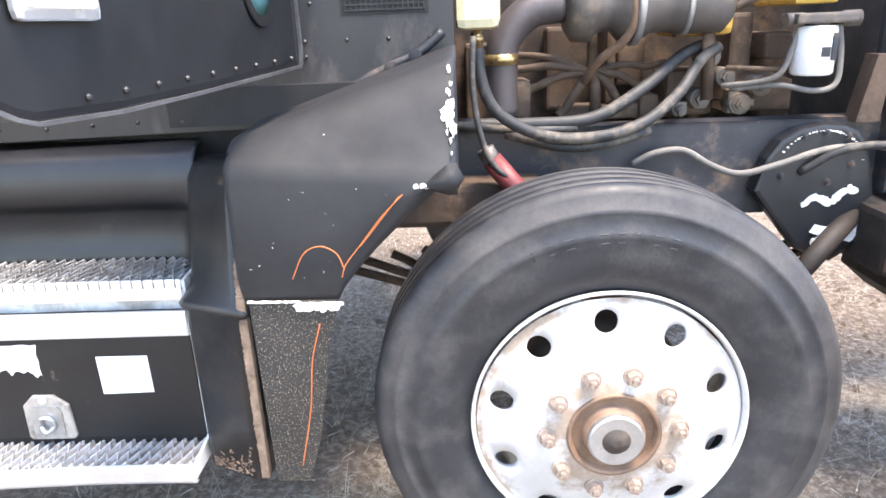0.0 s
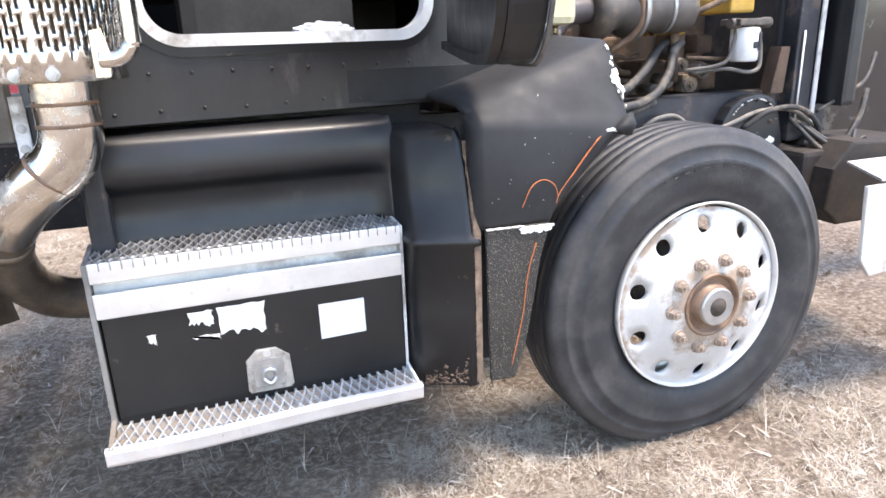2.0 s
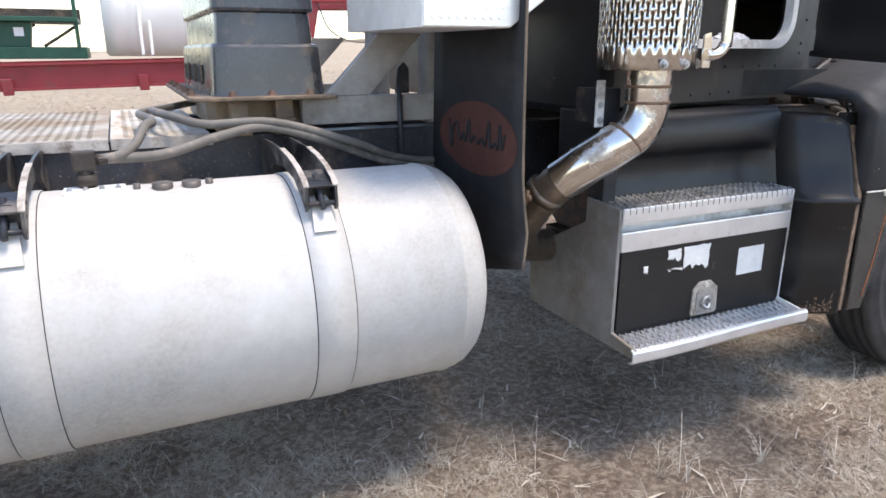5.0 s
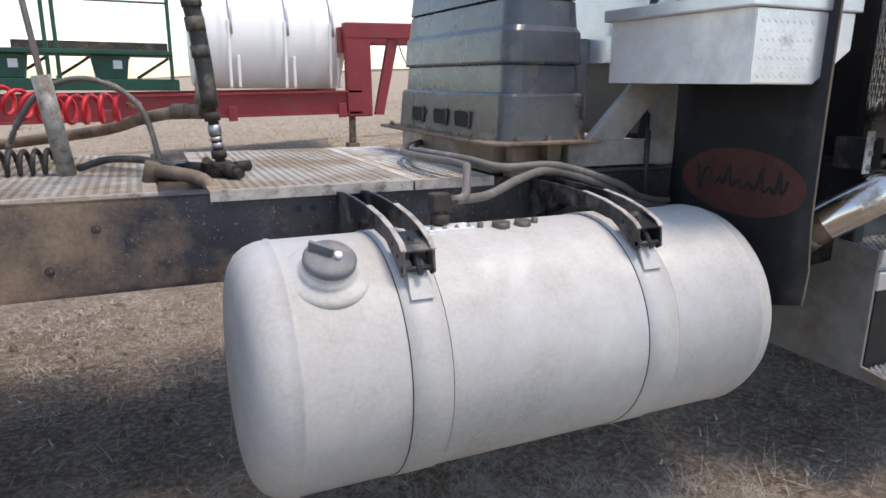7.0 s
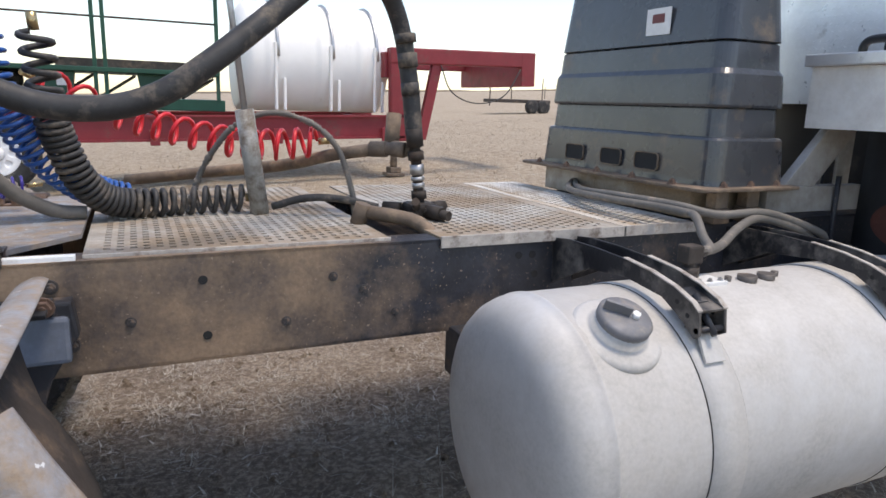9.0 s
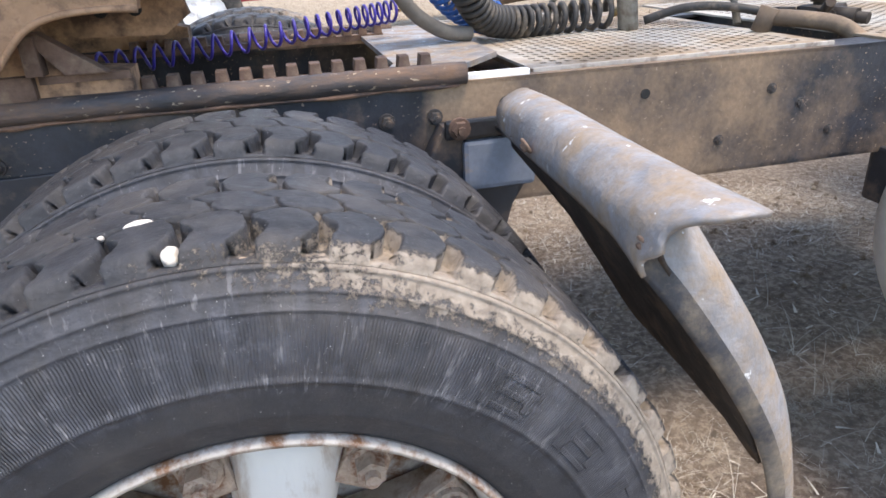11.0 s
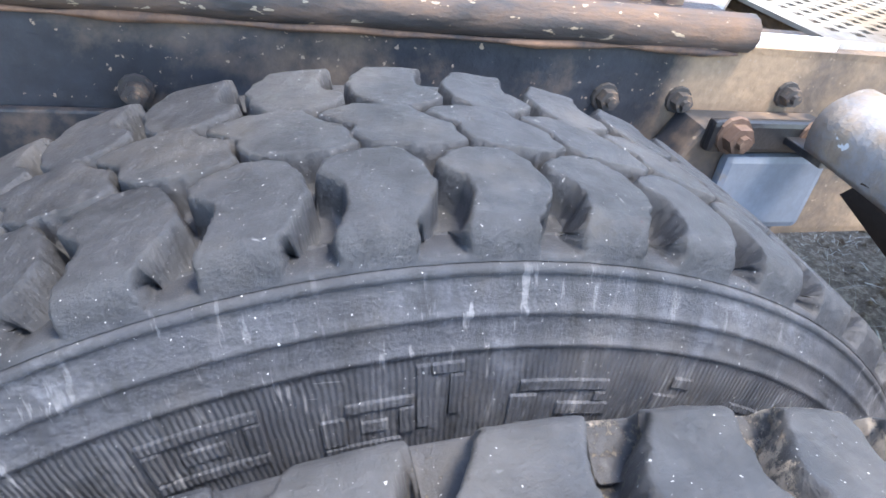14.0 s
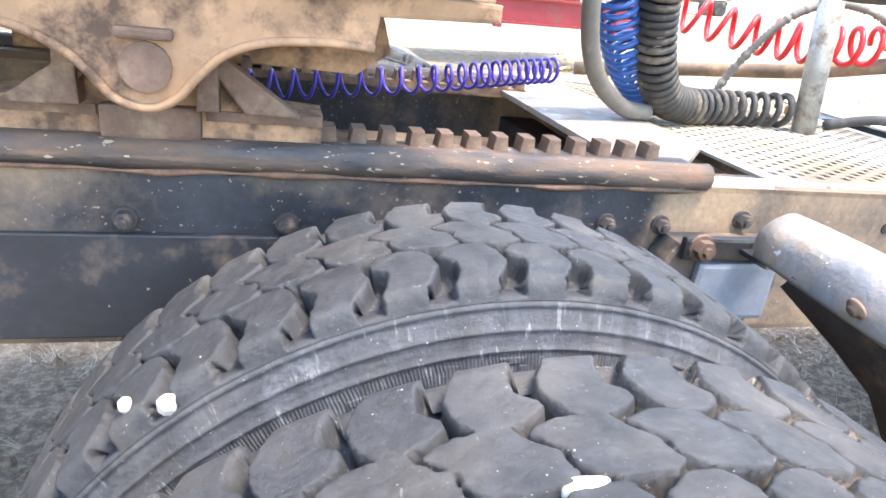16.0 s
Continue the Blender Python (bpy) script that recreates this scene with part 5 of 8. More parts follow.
for k in range(104):
    z = 0.40 + 0.00635 * k
    lean = 0.0 if z < 0.82 else 0.26 * (z - 0.82)
    w = 0.0035 + 0.006 * abs(noise.noise((0.0, 0.0, z * 14.0))) + random.uniform(0.0, 0.003)
    box(bm, -0.795 - w, -0.783, 0.010 + lean - 0.001, 0.024 + lean + w, z, z + 0.0065)
part("dirty_edge", bm, M_RUSTDIRT, col)
foot_u = Vector((0.11, -0.052, 0.0)).normalized()
bm = B()
for k in range(150):
    g, h = random.random(), abs(random.gauss(0, 0.024))
    flake(bm, Vector((-0.93 + 0.11 * g, 0.074 - 0.052 * g, 0.392 + h * (0.5 + 0.9 * g))), foot_u, up, random.uniform(0.001, 0.006), random.uniform(0.0008, 0.003), 0.0014)
tagged(part("foot_dust", bm, M_RUSTDIRT, col, "caked tan dust"), kind="stuff")

# moulded side panel behind the steps
prof = [(0.52, 1.118), (0.30, 1.116), (0.262, 1.108), (0.248, 1.090), (0.243, 1.02), (0.246, 1.000), (0.262, 0.984), (0.296, 0.968), (0.304, 0.955), (0.300, 0.90), (0.292, 0.868), (0.285, 0.85), (0.285, 0.80)]
bm = B()
rows = []
for x, blend in ((-1.675, 0.0), (-1.665, 0.0), (-1.2, 0.0), (-1.06, 0.0), (-1.02, 0.05), (-0.985, 0.3), (-0.96, 0.75), (-0.945, 1.0), (-0.94, 1.0)):
    row = []
    for y, z in prof:
        target = 0.20 + (0.26 * (z - 0.83) if z > 0.83 else 0.0)
        row.append((x, y * (1 - blend) + min(y, target) * blend, z))
    rows.append(row)
loft(bm, rows, smooth=True)
bmesh.ops.recalc_face_normals(bm, faces=bm.faces)
panel = part("side_panel", bm, M_PAINT, TRUCK, "glossy black moulded panel above the steps")
sol = panel.modifiers.new("thickness", "SOLIDIFY")
sol.thickness, sol.offset = 0.01, -1.0
bm = B()
box(bm, -1.72, -1.665, 0.24, 0.5, 0.72, 1.125, 0.01)
part("panel_end", bm, M_FRAMEF, TRUCK)
# added near-black sheet, closes off the space under the cab
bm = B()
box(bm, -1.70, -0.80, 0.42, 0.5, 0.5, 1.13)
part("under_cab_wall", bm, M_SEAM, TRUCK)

# ---- step box ----
bm = B()
box(bm, -1.715, -0.965, 0.142, 0.56, 0.40, 0.70, 0.004)
sbox = part("step_box", bm, M_PLASTIC, TRUCK, "black battery box with worn stickers below bright steps")
bm = B()
prism(bm, [(0.136, 0.84), (0.30, 0.85), (0.30, 0.77), (0.62, 0.60), (0.62, 0.388), (0.02, 0.388), (0.02, 0.420), (0.136, 0.436)], "x", -1.735, -1.722, 0.003)
part("box_side_plate", bm, M_BOXSIDE, sbox, "dirty grey metal end plate")
bm = B()
prism(bm, [(0.136, 0.84), (0.30, 0.85), (0.30, 0.60), (0.30, 0.388), (0.02, 0.388), (0.02, 0.420), (0.136, 0.436)], "x", -0.966, -0.958, 0.002)
part("box_side_plate", bm, M_ALU_DULL, sbox)
bm = B()
box(bm, -1.722, -0.966, 0.132, 0.142, 0.792, 0.842, 0.003)
box(bm, -1.722, -0.966, 0.130, 0.142, 0.703, 0.766, 0.004)
part("step_nose", bm, M_ALU, sbox, "bright ribbed aluminium step nosing")
bm = B()
box(bm, -1.722, -0.966, 0.172, 0.180, 0.755, 0.838)
part("step_riser", bm, M_ALU_DULL, sbox)


def step_tread(name, x0, x1, y0, y1, z, rows, pitch, material, label):
    """Expanded step tread: zigzag struts with serrated tops that leave diamond openings, backed by an added dark sheet.
    """
    bm = B()
    box(bm, x0, x1, y0, y1, z - 0.024, z - 0.018)
    pan = part(name, bm, M_FRAMEF, sbox, label)
    n = int((x1 - x0) / (pitch / 2))
    for j in range(rows + 1):
        bm = B()
        yj, amp, w = y0 + 0.006 + (y1 - y0 - 0.012) * j / rows, (y1 - y0) / rows * 0.36, 0.0042
        line = []
        for k in range(n + 1):
            x = x0 + (x1 - x0) * k / n
            up = (k + j) % 2
            y = min(y1, max(y0, yj + amp * (1 if up else -1)))
            top = z + (0.006 if up else 0.001) + random.uniform(-0.0012, 0.0012)
            line.append([(x, y - w, z - 0.019), (x, y - w, top - 0.002), (x, y - w * 0.4, top), (x, y + w * 0.4, top), (x, y + w, top - 0.002), (x, y + w, z - 0.019)])
        loft(bm, line)
        bmesh.ops.recalc_face_normals(bm, faces=bm.faces)
        part("strut", bm, material, pan)


random.seed(12)
step_tread("upper_tread", -1.722, -0.966, 0.134, 0.285, 0.842, 4, 0.0245, M_TREADMET, "serrated grey step tread")
step_tread("lower_tread", -1.73, -0.962, 0.024, 0.20, 0.420, 4, 0.0255, M_TREADPALE, "serrated bright step tread with diamond openings")
bm = B()
loft(bm, [[(x, y + 0.003 * math.sin(9 * x), z + 0.004 * math.sin(5 * x)) for y, z in ((0.03, 0.424), (0.020, 0.421), (0.0165, 0.414), (0.017, 0.386), (0.022, 0.378), (0.034, 0.376))] for x in [-1.742 + 0.0395 * k for k in range(20)] + [-0.957]])
bmesh.ops.recalc_face_normals(bm, faces=bm.faces)
lip = part("lower_step_lip", bm, M_ALU, sbox, "dented bright step lip")
sol = lip.modifiers.new("thickness", "SOLIDIFY")
sol.thickness = 0.004
bm = B()
box(bm, -1.735, -0.960, 0.05, 0.20, 0.392, 0.412)
part("lower_step_frame", bm, M_BOXSIDE, sbox)
bm = B()
box(bm, -1.714, -0.968, 0.1365, 0.1425, 0.436, 0.702, 0.002)
lid = part("box_door", bm, M_PLASTIC, sbox)


def ragged(bm, x0, x1, z0, z1, y, seed, cut):
    random.seed(seed)
    pts = []
    for k in range(9):
        pts.append((x0 + (x1 - x0) * k / 8, z1 - random.uniform(0, 0.004)))
    for k in range(5):
        pts.append((x1 - random.uniform(0, 0.006), z1 - (z1 - z0) * (k + 0.5) / 5))
    for k in range(12):
        pts.append((x1 - (x1 - x0) * (k + 0.5) / 12, z0 + random.uniform(0, cut) + cut * 0.8 * (k / 12)))
    for k in range(3):
        pts.append((x0 + random.uniform(0, 0.006), z0 + cut + (z1 - z0 - cut) * k / 3))
    prism(bm, pts, "y", y - 0.0012, y)


bm = B()
prism(bm, [(-1.200, 0.653), (-1.077, 0.653), (-1.076, 0.556), (-1.199, 0.554)], "y", 0.1353, 0.1365)
part("sticker", bm, M_CHIP, sbox, "square white sticker")
bm = B()
ragged(bm, -1.455, -1.335, 0.597, 0.690, 0.1365, 3, 0.022)
ragged(bm, -1.523, -1.462, 0.640, 0.688, 0.1365, 5, 0.014)
ragged(bm, -1.520, -1.450, 0.600, 0.622, 0.1365, 6, 0.014)
part("sticker", bm, M_CHIP, sbox, "torn white sticker with bits peeled away")
bm = B()
ragged(bm, -1.622, -1.600, 0.615, 0.645, 0.1365, 8, 0.008)
part("sticker_scrap", bm, M_CHIP, sbox)
bm = B()
prism(bm, [(-1.372, 0.557), (-1.322, 0.557), (-1.288, 0.530), (-1.283, 0.445), (-1.292, 0.436), (-1.396, 0.436), (-1.402, 0.445), (-1.400, 0.530)], "y", 0.128, 0.137, 0.004)
latch = part("latch_plate", bm, M_LATCH, sbox, "dull metal latch plate")
bm = B()
prism(bm, [(-1.378, 0.528), (-1.316, 0.528), (-1.306, 0.515), (-1.308, 0.455), (-1.382, 0.455), (-1.386, 0.515)], "y", 0.124, 0.1275)
part("latch_dish", bm, M_STEEL, latch)
bm = B()
tube(bm, [(-1.362, 0.121, 0.478), (-1.345, 0.112, 0.465), (-1.328, 0.121, 0.478), (-1.335, 0.118, 0.50), (-1.355, 0.118, 0.50), (-1.362, 0.121, 0.478)], 0.006, seg=7)
part("latch_handle", bm, M_STEEL, latch)
bm = B()
rod(bm, (-1.346, 0.1275, 0.546), (-1.346, 0.123, 0.546), 0.010)
part("latch_rivet", bm, M_ALU, latch)

# ---- exhaust ----
bm = B()
cxs, cys, rs = -1.70, 0.118, 0.138
# slotted heat shield: open sheet with true slots
cols = 128
z_lo, z_hi = 1.256, 2.3
grid_z = [z_lo, z_lo + 0.058]
while grid_z[-1] < z_hi - 0.08:
    grid_z += [grid_z[-1] + 0.009, grid_z[-1] + 0.023, grid_z[-1] + 0.032, grid_z[-1] + 0.046]
ringv = [[bm.verts.new((cxs + rs * math.cos(2 * math.pi * k / cols), cys + rs * math.sin(2 * math.pi * k / cols), z)) for k in range(cols)] for z in grid_z]
for i in range(len(grid_z) - 1):
    row = (i - 1) % 4
    for k in range(cols):
        a = (360.0 * (k + 0.5) / cols) % 360
        odd = (k // 2) % 2
        cut = i > 0 and k % 2 == 0 and row != (0 if odd else 2) and not 262 < a < 270
        if cut:
            continue
        f = bm.faces.new((ringv[i][k], ringv[i][(k + 1) % cols], ringv[i + 1][(k + 1) % cols], ringv[i + 1][k]))
        f.smooth = True
shield = part("exhaust_heat_shield", bm, M_SHIELD, TRUCK, "shiny slotted stainless heat shield")
sol = shield.modifiers.new("thickness", "SOLIDIFY")
sol.thickness = 0.003
bm = B()
tube(bm, [(-1.70, 0.118, 1.30), (-1.70, 0.118, 2.4)], 0.10, seg=24, per=1)
part("muffler", bm, M_FLEX, TRUCK)
for a in (248, 276, 318):
    bm = B()
    nut(bm, (cxs + rs * math.cos(radians(a)), cys + rs * math.sin(radians(a)), 1.272), 0.010, 0.014)
    part("shield_bolt", bm, M_STEEL, shield)
bm = B()
prism(bm, [(-1.612, 1.262), (-1.585, 1.262), (-1.580, 1.31), (-1.590, 1.355), (-1.612, 1.35)], "y", -0.010, -0.004)
part("grab_bracket", bm, M_CHROME, shield)
bm = B()
tube(bm, [(-1.60, -0.006, 1.295), (-1.565, -0.012, 1.298), (-1.540, -0.014, 1.325), (-1.535, -0.014, 1.40), (-1.535, -0.014, 2.1)], 0.016, seg=12)
part("grab_tube", bm, M_SHIELD, shield, "polished grab tube")
bm = B()
tube(bm, [(-1.693, 0.105, 1.30), (-1.693, 0.105, 1.20), (-1.695, 0.108, 1.135), (-1.722, 0.115, 1.080), (-1.772, 0.135, 1.040), (-1.835, 0.18, 0.985), (-1.885, 0.24, 0.925)], 0.0635, seg=24, per=6, caps=False)
pipe = part("exhaust_pipe", bm, M_CHROME, TRUCK, "heat-stained chrome exhaust elbow")
bm = B()
for c, d in (((-1.693, 0.105, 1.165), (0, 0, 1)), ((-1.748, 0.123, 1.060), (-0.6, 0.15, -0.6)), ((-1.693, 0.105, 1.21), (0, 0, 1))):
    c, d = Vector(c), Vector(d).normalized()
    tube(bm, [c - d * 0.004, c + d * 0.004], 0.0652, seg=24, per=1)
part("weld_ring", bm, M_HUBRUST, pipe)
bm = B()
tube(bm, [(-1.875, 0.228, 0.938), (-1.915, 0.30, 0.86), (-1.918, 0.40, 0.75), (-1.86, 0.48, 0.665), (-1.72, 0.52, 0.63), (-1.45, 0.55, 0.62)], 0.058, seg=20, per=8, radii=lambda t: 0.058 + (0.003 if int(t * 48) % 2 else 0.0) * (t < 0.45))
part("flex_pipe", bm, M_FLEX, pipe, "dark burnt flexible exhaust pipe")
bm = B()
tube(bm, [(-1.905, 0.275, 0.895), (-1.913, 0.292, 0.873)], 0.0655, seg=24, per=1)
clamp = part("pipe_clamp", bm, M_FLEX, pipe)
bm = B()
rod(bm, (-1.985, 0.27, 0.87), (-1.955, 0.28, 0.885), 0.011, 8)
rod(bm, (-1.985, 0.275, 0.855), (-1.985, 0.265, 0.90), 0.006, 8)
part("clamp_bolt", bm, M_HUBRUST, clamp)
bm = B()
prism(bm, [(-1.815, 1.09), (-1.785, 1.09), (-1.785, 1.225), (-1.815, 1.225)], "y", 0.18, 0.188, 0.003)
br = part("exhaust_bracket", bm, M_ALU_DULL, TRUCK)
for k in range(3):
    bm = B()
    nut(bm, (-1.80, 0.18, 1.11 + 0.045 * k), 0.008, 0.01)
    part("bracket_bolt", bm, M_STEEL, br)
bm = B()
box(bm, -1.80, -1.72, 0.19, 0.30, 1.10, 1.20)
part("exhaust_mount", bm, M_FRAMEF, TRUCK)

# ---- mud flap behind the cab ----
def flap_x(y, z):
    """The outer face of the hanging flap, bowed, its free edge curled forward low down."""
    k = (0.735 - y) / 0.605
    curl = k * k * (0.006 + 0.018 * math.exp(-((z - 0.80) / 0.09) ** 2))
    low = min(1.0, max(0.0, (0.92 - z) / 0.30))
    return -2.1005 + 0.012 * math.sin(math.pi * k) + 0.006 * math.sin(3.0 * z + 4 * y) + curl + (1 - k) * (0.014 + 0.05 * low * low)


bm = B()
rows = []
for i in range(15):
    z = 1.75 - 1.1 * i / 14
    row = []
    for k in range(9):
        y = 0.735 - 0.605 * k / 8
        zz = z + (0.175 * (k / 8) - 0.125 if i == 14 else 0.0)
        row.append((flap_x(y, zz) + 0.0105, y, zz))
    rows.append(row)
loft(bm, rows, smooth=True)
flap = part("mud_flap", bm, M_FLAPBACK, TRUCK, "black rubber flap with a faded red oval emblem")
flap.data.materials.append(M_FLAP)
sol = flap.modifiers.new("thickness", "SOLIDIFY")
sol.thickness, sol.material_offset, sol.material_offset_rim = 0.009, 1, 0
bm = B()
cy, cz_ = 0.415, 1.047
ringsv = []
for r in (1.0, 0.75, 0.5, 0.25):
    ringsv.append([(flap_x(cy + 0.262 * r * math.cos(t), cz_ + 0.112 * r * math.sin(t)), cy + 0.262 * r * math.cos(t), cz_ + 0.112 * r * math.sin(t)) for t in (2 * math.pi * k / 40 for k in range(40))])
g = loft(bm, ringsv, closed=True, smooth=True)
bm.faces.new(g[-1])
part("oval_emblem", bm, M_OVAL, flap, "faded red oval emblem")
bm = B()
wave = [(0.60, 1.09), (0.585, 1.00), (0.575, 1.06), (0.55, 1.085), (0.535, 1.055), (0.52, 1.03), (0.50, 1.055), (0.485, 1.03), (0.46, 1.10), (0.45, 1.03), (0.42, 1.055), (0.40, 1.03), (0.375, 1.05), (0.35, 1.03), (0.325, 1.105), (0.318, 1.03), (0.29, 1.045), (0.27, 1.03), (0.255, 1.10), (0.245, 1.03), (0.225, 1.075)]
tube(bm, [(flap_x(y, z) - 0.002, y, z) for y, z in wave], 0.0045, seg=5, per=4)
part("emblem_stroke", bm, M_FLAP, flap)

# ---- fuel tank ----
TY, TZ, TR = 0.435, 0.645, 0.328
bm = B()
x0, x1 = -3.738, -2.165
half = [(0.05, -0.006), (0.16, -0.003), (0.235, 0.004), (0.272, 0.014), (0.298, 0.030), (0.315, 0.052), (0.3255, 0.080), (0.328, 0.102), (0.331, 0.105), (0.331, 0.110), (0.328, 0.113)]
prof = [(r, x0 + o) for r, o in half] + [(0.328, -3.2), (0.328, -2.8)] + [(r, x1 - o) for r, o in half[::-1]]
lathe(bm, prof, (0, TY, TZ), axis="x", seg=96)
tank = part("fuel_tank", bm, M_TANK, TRUCK, "large brushed aluminium cylindrical fuel tank, lightly smudged")
for sx in (-2.64, -3.328):
    bm = B()
    lathe(bm, [(TR + 0.0005, sx - 0.0515), (TR + 0.004, sx - 0.050), (TR + 0.004, sx + 0.050), (TR + 0.0005, sx + 0.0515)], (0, TY, TZ), axis="x", seg=96)
    strap = part("tank_strap", bm, M_TANK, tank, "aluminium tank strap")
    for e in (-0.0515, 0.0515):
        bm = B()
        lathe(bm, [(TR + 0.0003, sx + e - 0.0016), (TR + 0.0015, sx + e - 0.0014), (TR + 0.0015, sx + e + 0.0014), (TR + 0.0003, sx + e + 0.0016)], (0, TY, TZ), axis="x", seg=96)
        part("strap_edge", bm, M_SEAM, strap)
    # clevis: a black channel arm from the rail over the tank, boxed in at its end, and a slotted tab hooked to it
    outer = [(0.775, 1.035), (0.70, 1.045), (0.58, 1.046), (0.46, 1.042), (0.36, 1.032), (0.28, 1.015), (0.222, 0.993), (0.203, 0.978), (0.196, 0.925), (0.212, 0.915), (0.25, 0.945), (0.32, 0.982), (0.45, 0.996), (0.60, 0.982), (0.775, 0.90)]
    bm = B()
    for side in (-0.038, 0.038):
        prism(bm, outer, "x", sx + side - 0.004, sx + side + 0.004, 0.002)
    box(bm, sx - 0.036, sx + 0.036, 0.203, 0.300, 0.982, 0.988, 0.001, m=Matrix.Translation((0, 0.25, 0.99)) @ Matrix.Rotation(radians(16), 4, "X") @ Matrix.Translation((0, -0.25, -0.985)))
    box(bm, sx - 0.036, sx + 0.036, 0.240, 0.246, 0.93, 0.985)
    arm = part("tank_bracket", bm, M_BRACKET, tank, "black steel channel bracket over the tank")
    # pale dust, cut short so its colour marks only the arm's lit end
    for side in (-0.038, 0.038):
        bm = B()
        prism(bm, [(y, z + 0.004) for y, z in outer[3:8]] + [(y, z + 0.0005) for y, z in outer[3:8]][::-1], "x", sx + side - 0.0075, sx + side + 0.0075, 0.001)
        part("bracket_flange", bm, M_EDGEDUST, arm, "pale dusty flange")
        for hy, hz in ((0.27, 0.985), (0.235, 0.962)):
            bm = B()
            rod(bm, (sx + side - 0.0046, hy, hz), (sx + side + 0.0046, hy, hz), 0.006)
            part("bracket_hole", bm, M_SEAM, arm)
    bm = B()
    rod(bm, (sx - 0.042, 0.206, 0.935), (sx + 0.042, 0.206, 0.935), 0.007)
    part("clevis_pin", bm, M_FRAMEF, arm)
    bm = B()
    rod(bm, (sx, 0.26, 1.00), (sx, 0.190, 0.925), 0.008)
    box(bm, sx - 0.018, sx + 0.018, 0.234, 0.256, 0.972, 0.990)
    part("tension_bolt", bm, M_FRAMEF, arm)
    bm = B()
    an = [radians(d) for d in (122.5, 125, 129, 134, 139)]
    rws = [[(sx + dx * w, TY + (TR + h) * math.cos(t), TZ + (TR + h) * math.sin(t)) for dx in (-1.0, -0.4, 0.4, 1.0)] for t, h, w in zip(an, (0.030, 0.030, 0.024, 0.015, 0.009), (0.021, 0.024, 0.025, 0.027, 0.029))]
    loft(bm, rws)
    tg = part("strap_tongue", bm, M_TANK, strap, "slotted strap end tab")
    sol = tg.modifiers.new("thickness", "SOLIDIFY")
    sol.thickness, sol.offset = 0.007, 0
    bm = B()
    slot_at = [Vector((sx, TY + (TR + h) * math.cos(t), TZ + (TR + h) * math.sin(t))) for t, h in ((an[0] - 0.01, 0.0345), (an[0] + 0.035, 0.0345), (an[0] + 0.06, 0.0325))]
    tube(bm, slot_at, 0.0085, seg=10, per=1)
    part("tongue_slot", bm, M_SEAM, tg)
# filler neck and cap
ca = radians(119.0)
capM = Matrix.Translation((-3.527, TY + TR * math.cos(ca), TZ + TR * math.sin(ca))) @ Matrix.Rotation(radians(29), 4, "X") @ Matrix.Scale(1.14, 4)
bm = B()
lathe(bm, [(0.096, -0.020), (0.091, -0.006), (0.082, -0.001), (0.066, 0.001), (0.058, 0.004), (0.054, 0.026)], (0, 0, 0), axis="z", seg=40)
bmesh.ops.transform(bm, matrix=capM, verts=bm.verts)
part("filler_neck", bm, M_TANK, tank)
bm = B()
lathe(bm, [(0.050, 0.016), (0.054, 0.020), (0.055, 0.036), (0.049, 0.042), (0.02, 0.044)], (0, 0, 0), axis="z", seg=32)
bmesh.ops.transform(bm, matrix=capM, verts=bm.verts)
cap = part("fuel_cap", bm, M_CAP, tank, "dark grey fuel cap")
bm = B()
box(bm, -0.048, 0.006, -0.004, 0.004, 0.043, 0.064, 0.003, m=capM @ Matrix.Rotation(radians(-35), 4, "Z"))
part("cap_lever", bm, M_CAP, cap)
bm = B()
rod(bm, capM @ Vector((0.014, -0.008, 0.042)), capM @ Vector((0.014, -0.008, 0.054)), 0.009)
part("cap_button", bm, M_CHIP, cap)
# fitting plate and hose fitting on the tank top
bm = B()
box(bm, -3.225, -3.085, 0.385, 0.455, 0.966, 0.980, 0.003)
fp = part("fitting_plate", bm, M_ALU_DULL, tank)
for k in range(4):
    bm = B()
    nut(bm, (-3.21 + 0.036 * k, 0.397, 0.980), 0.006, 0.008, "z", 1)
    part("plate_screw", bm, M_STEEL, fp)
bm = B()
rod(bm, (-3.17, 0.44, 0.97), (-3.17, 0.44, 1.045), 0.019, 6)
box(bm, -3.198, -3.145, 0.418, 0.462, 1.022, 1.070, 0.006)
rod(bm, (-3.17, 0.44, 0.985), (-3.17, 0.44, 1.012), 0.027, 6)
rod(bm, (-3.15, 0.44, 1.047), (-3.12, 0.445, 1.047), 0.014)
part("hose_fitting", bm, M_ENGINED, tank)
for hx, hy, r in ((-3.00, 0.40, 0.026), (-2.93, 0.40, 0.024), (-2.885, 0.41, 0.010), (-3.06, 0.41, 0.009)):
    bm = B()
    rod(bm, (hx, hy, 0.955), (hx, hy, 0.985), r, 14)
    part("sender_cap", bm, M_TURBO, tank)
bm = B()
box(bm, -3.70, -3.58, 0.70, 0.80, 0.66, 0.80, 0.01)
part("tank_hanger", bm, M_FRAMEF, TRUCK)
bm = B()
tube(bm, [(-3.0, 0.62, 1.115), (-3.02, 0.58, 1.11), (-3.05, 0.52, 1.07), (-3.09, 0.455, 1.052), (-3.14, 0.44, 1.047)], 0.0125)
tube(bm, [(-2.75, 1.55, 1.11), (-2.95, 1.30, 1.10), (-3.02, 1.0, 1.11), (-3.0, 0.75, 1.115), (-3.0, 0.62, 1.115)], 0.0125)
part("fuel_hose", bm, M_GREYHOSE, TRUCK, "dusty grey hose")
bm = B()
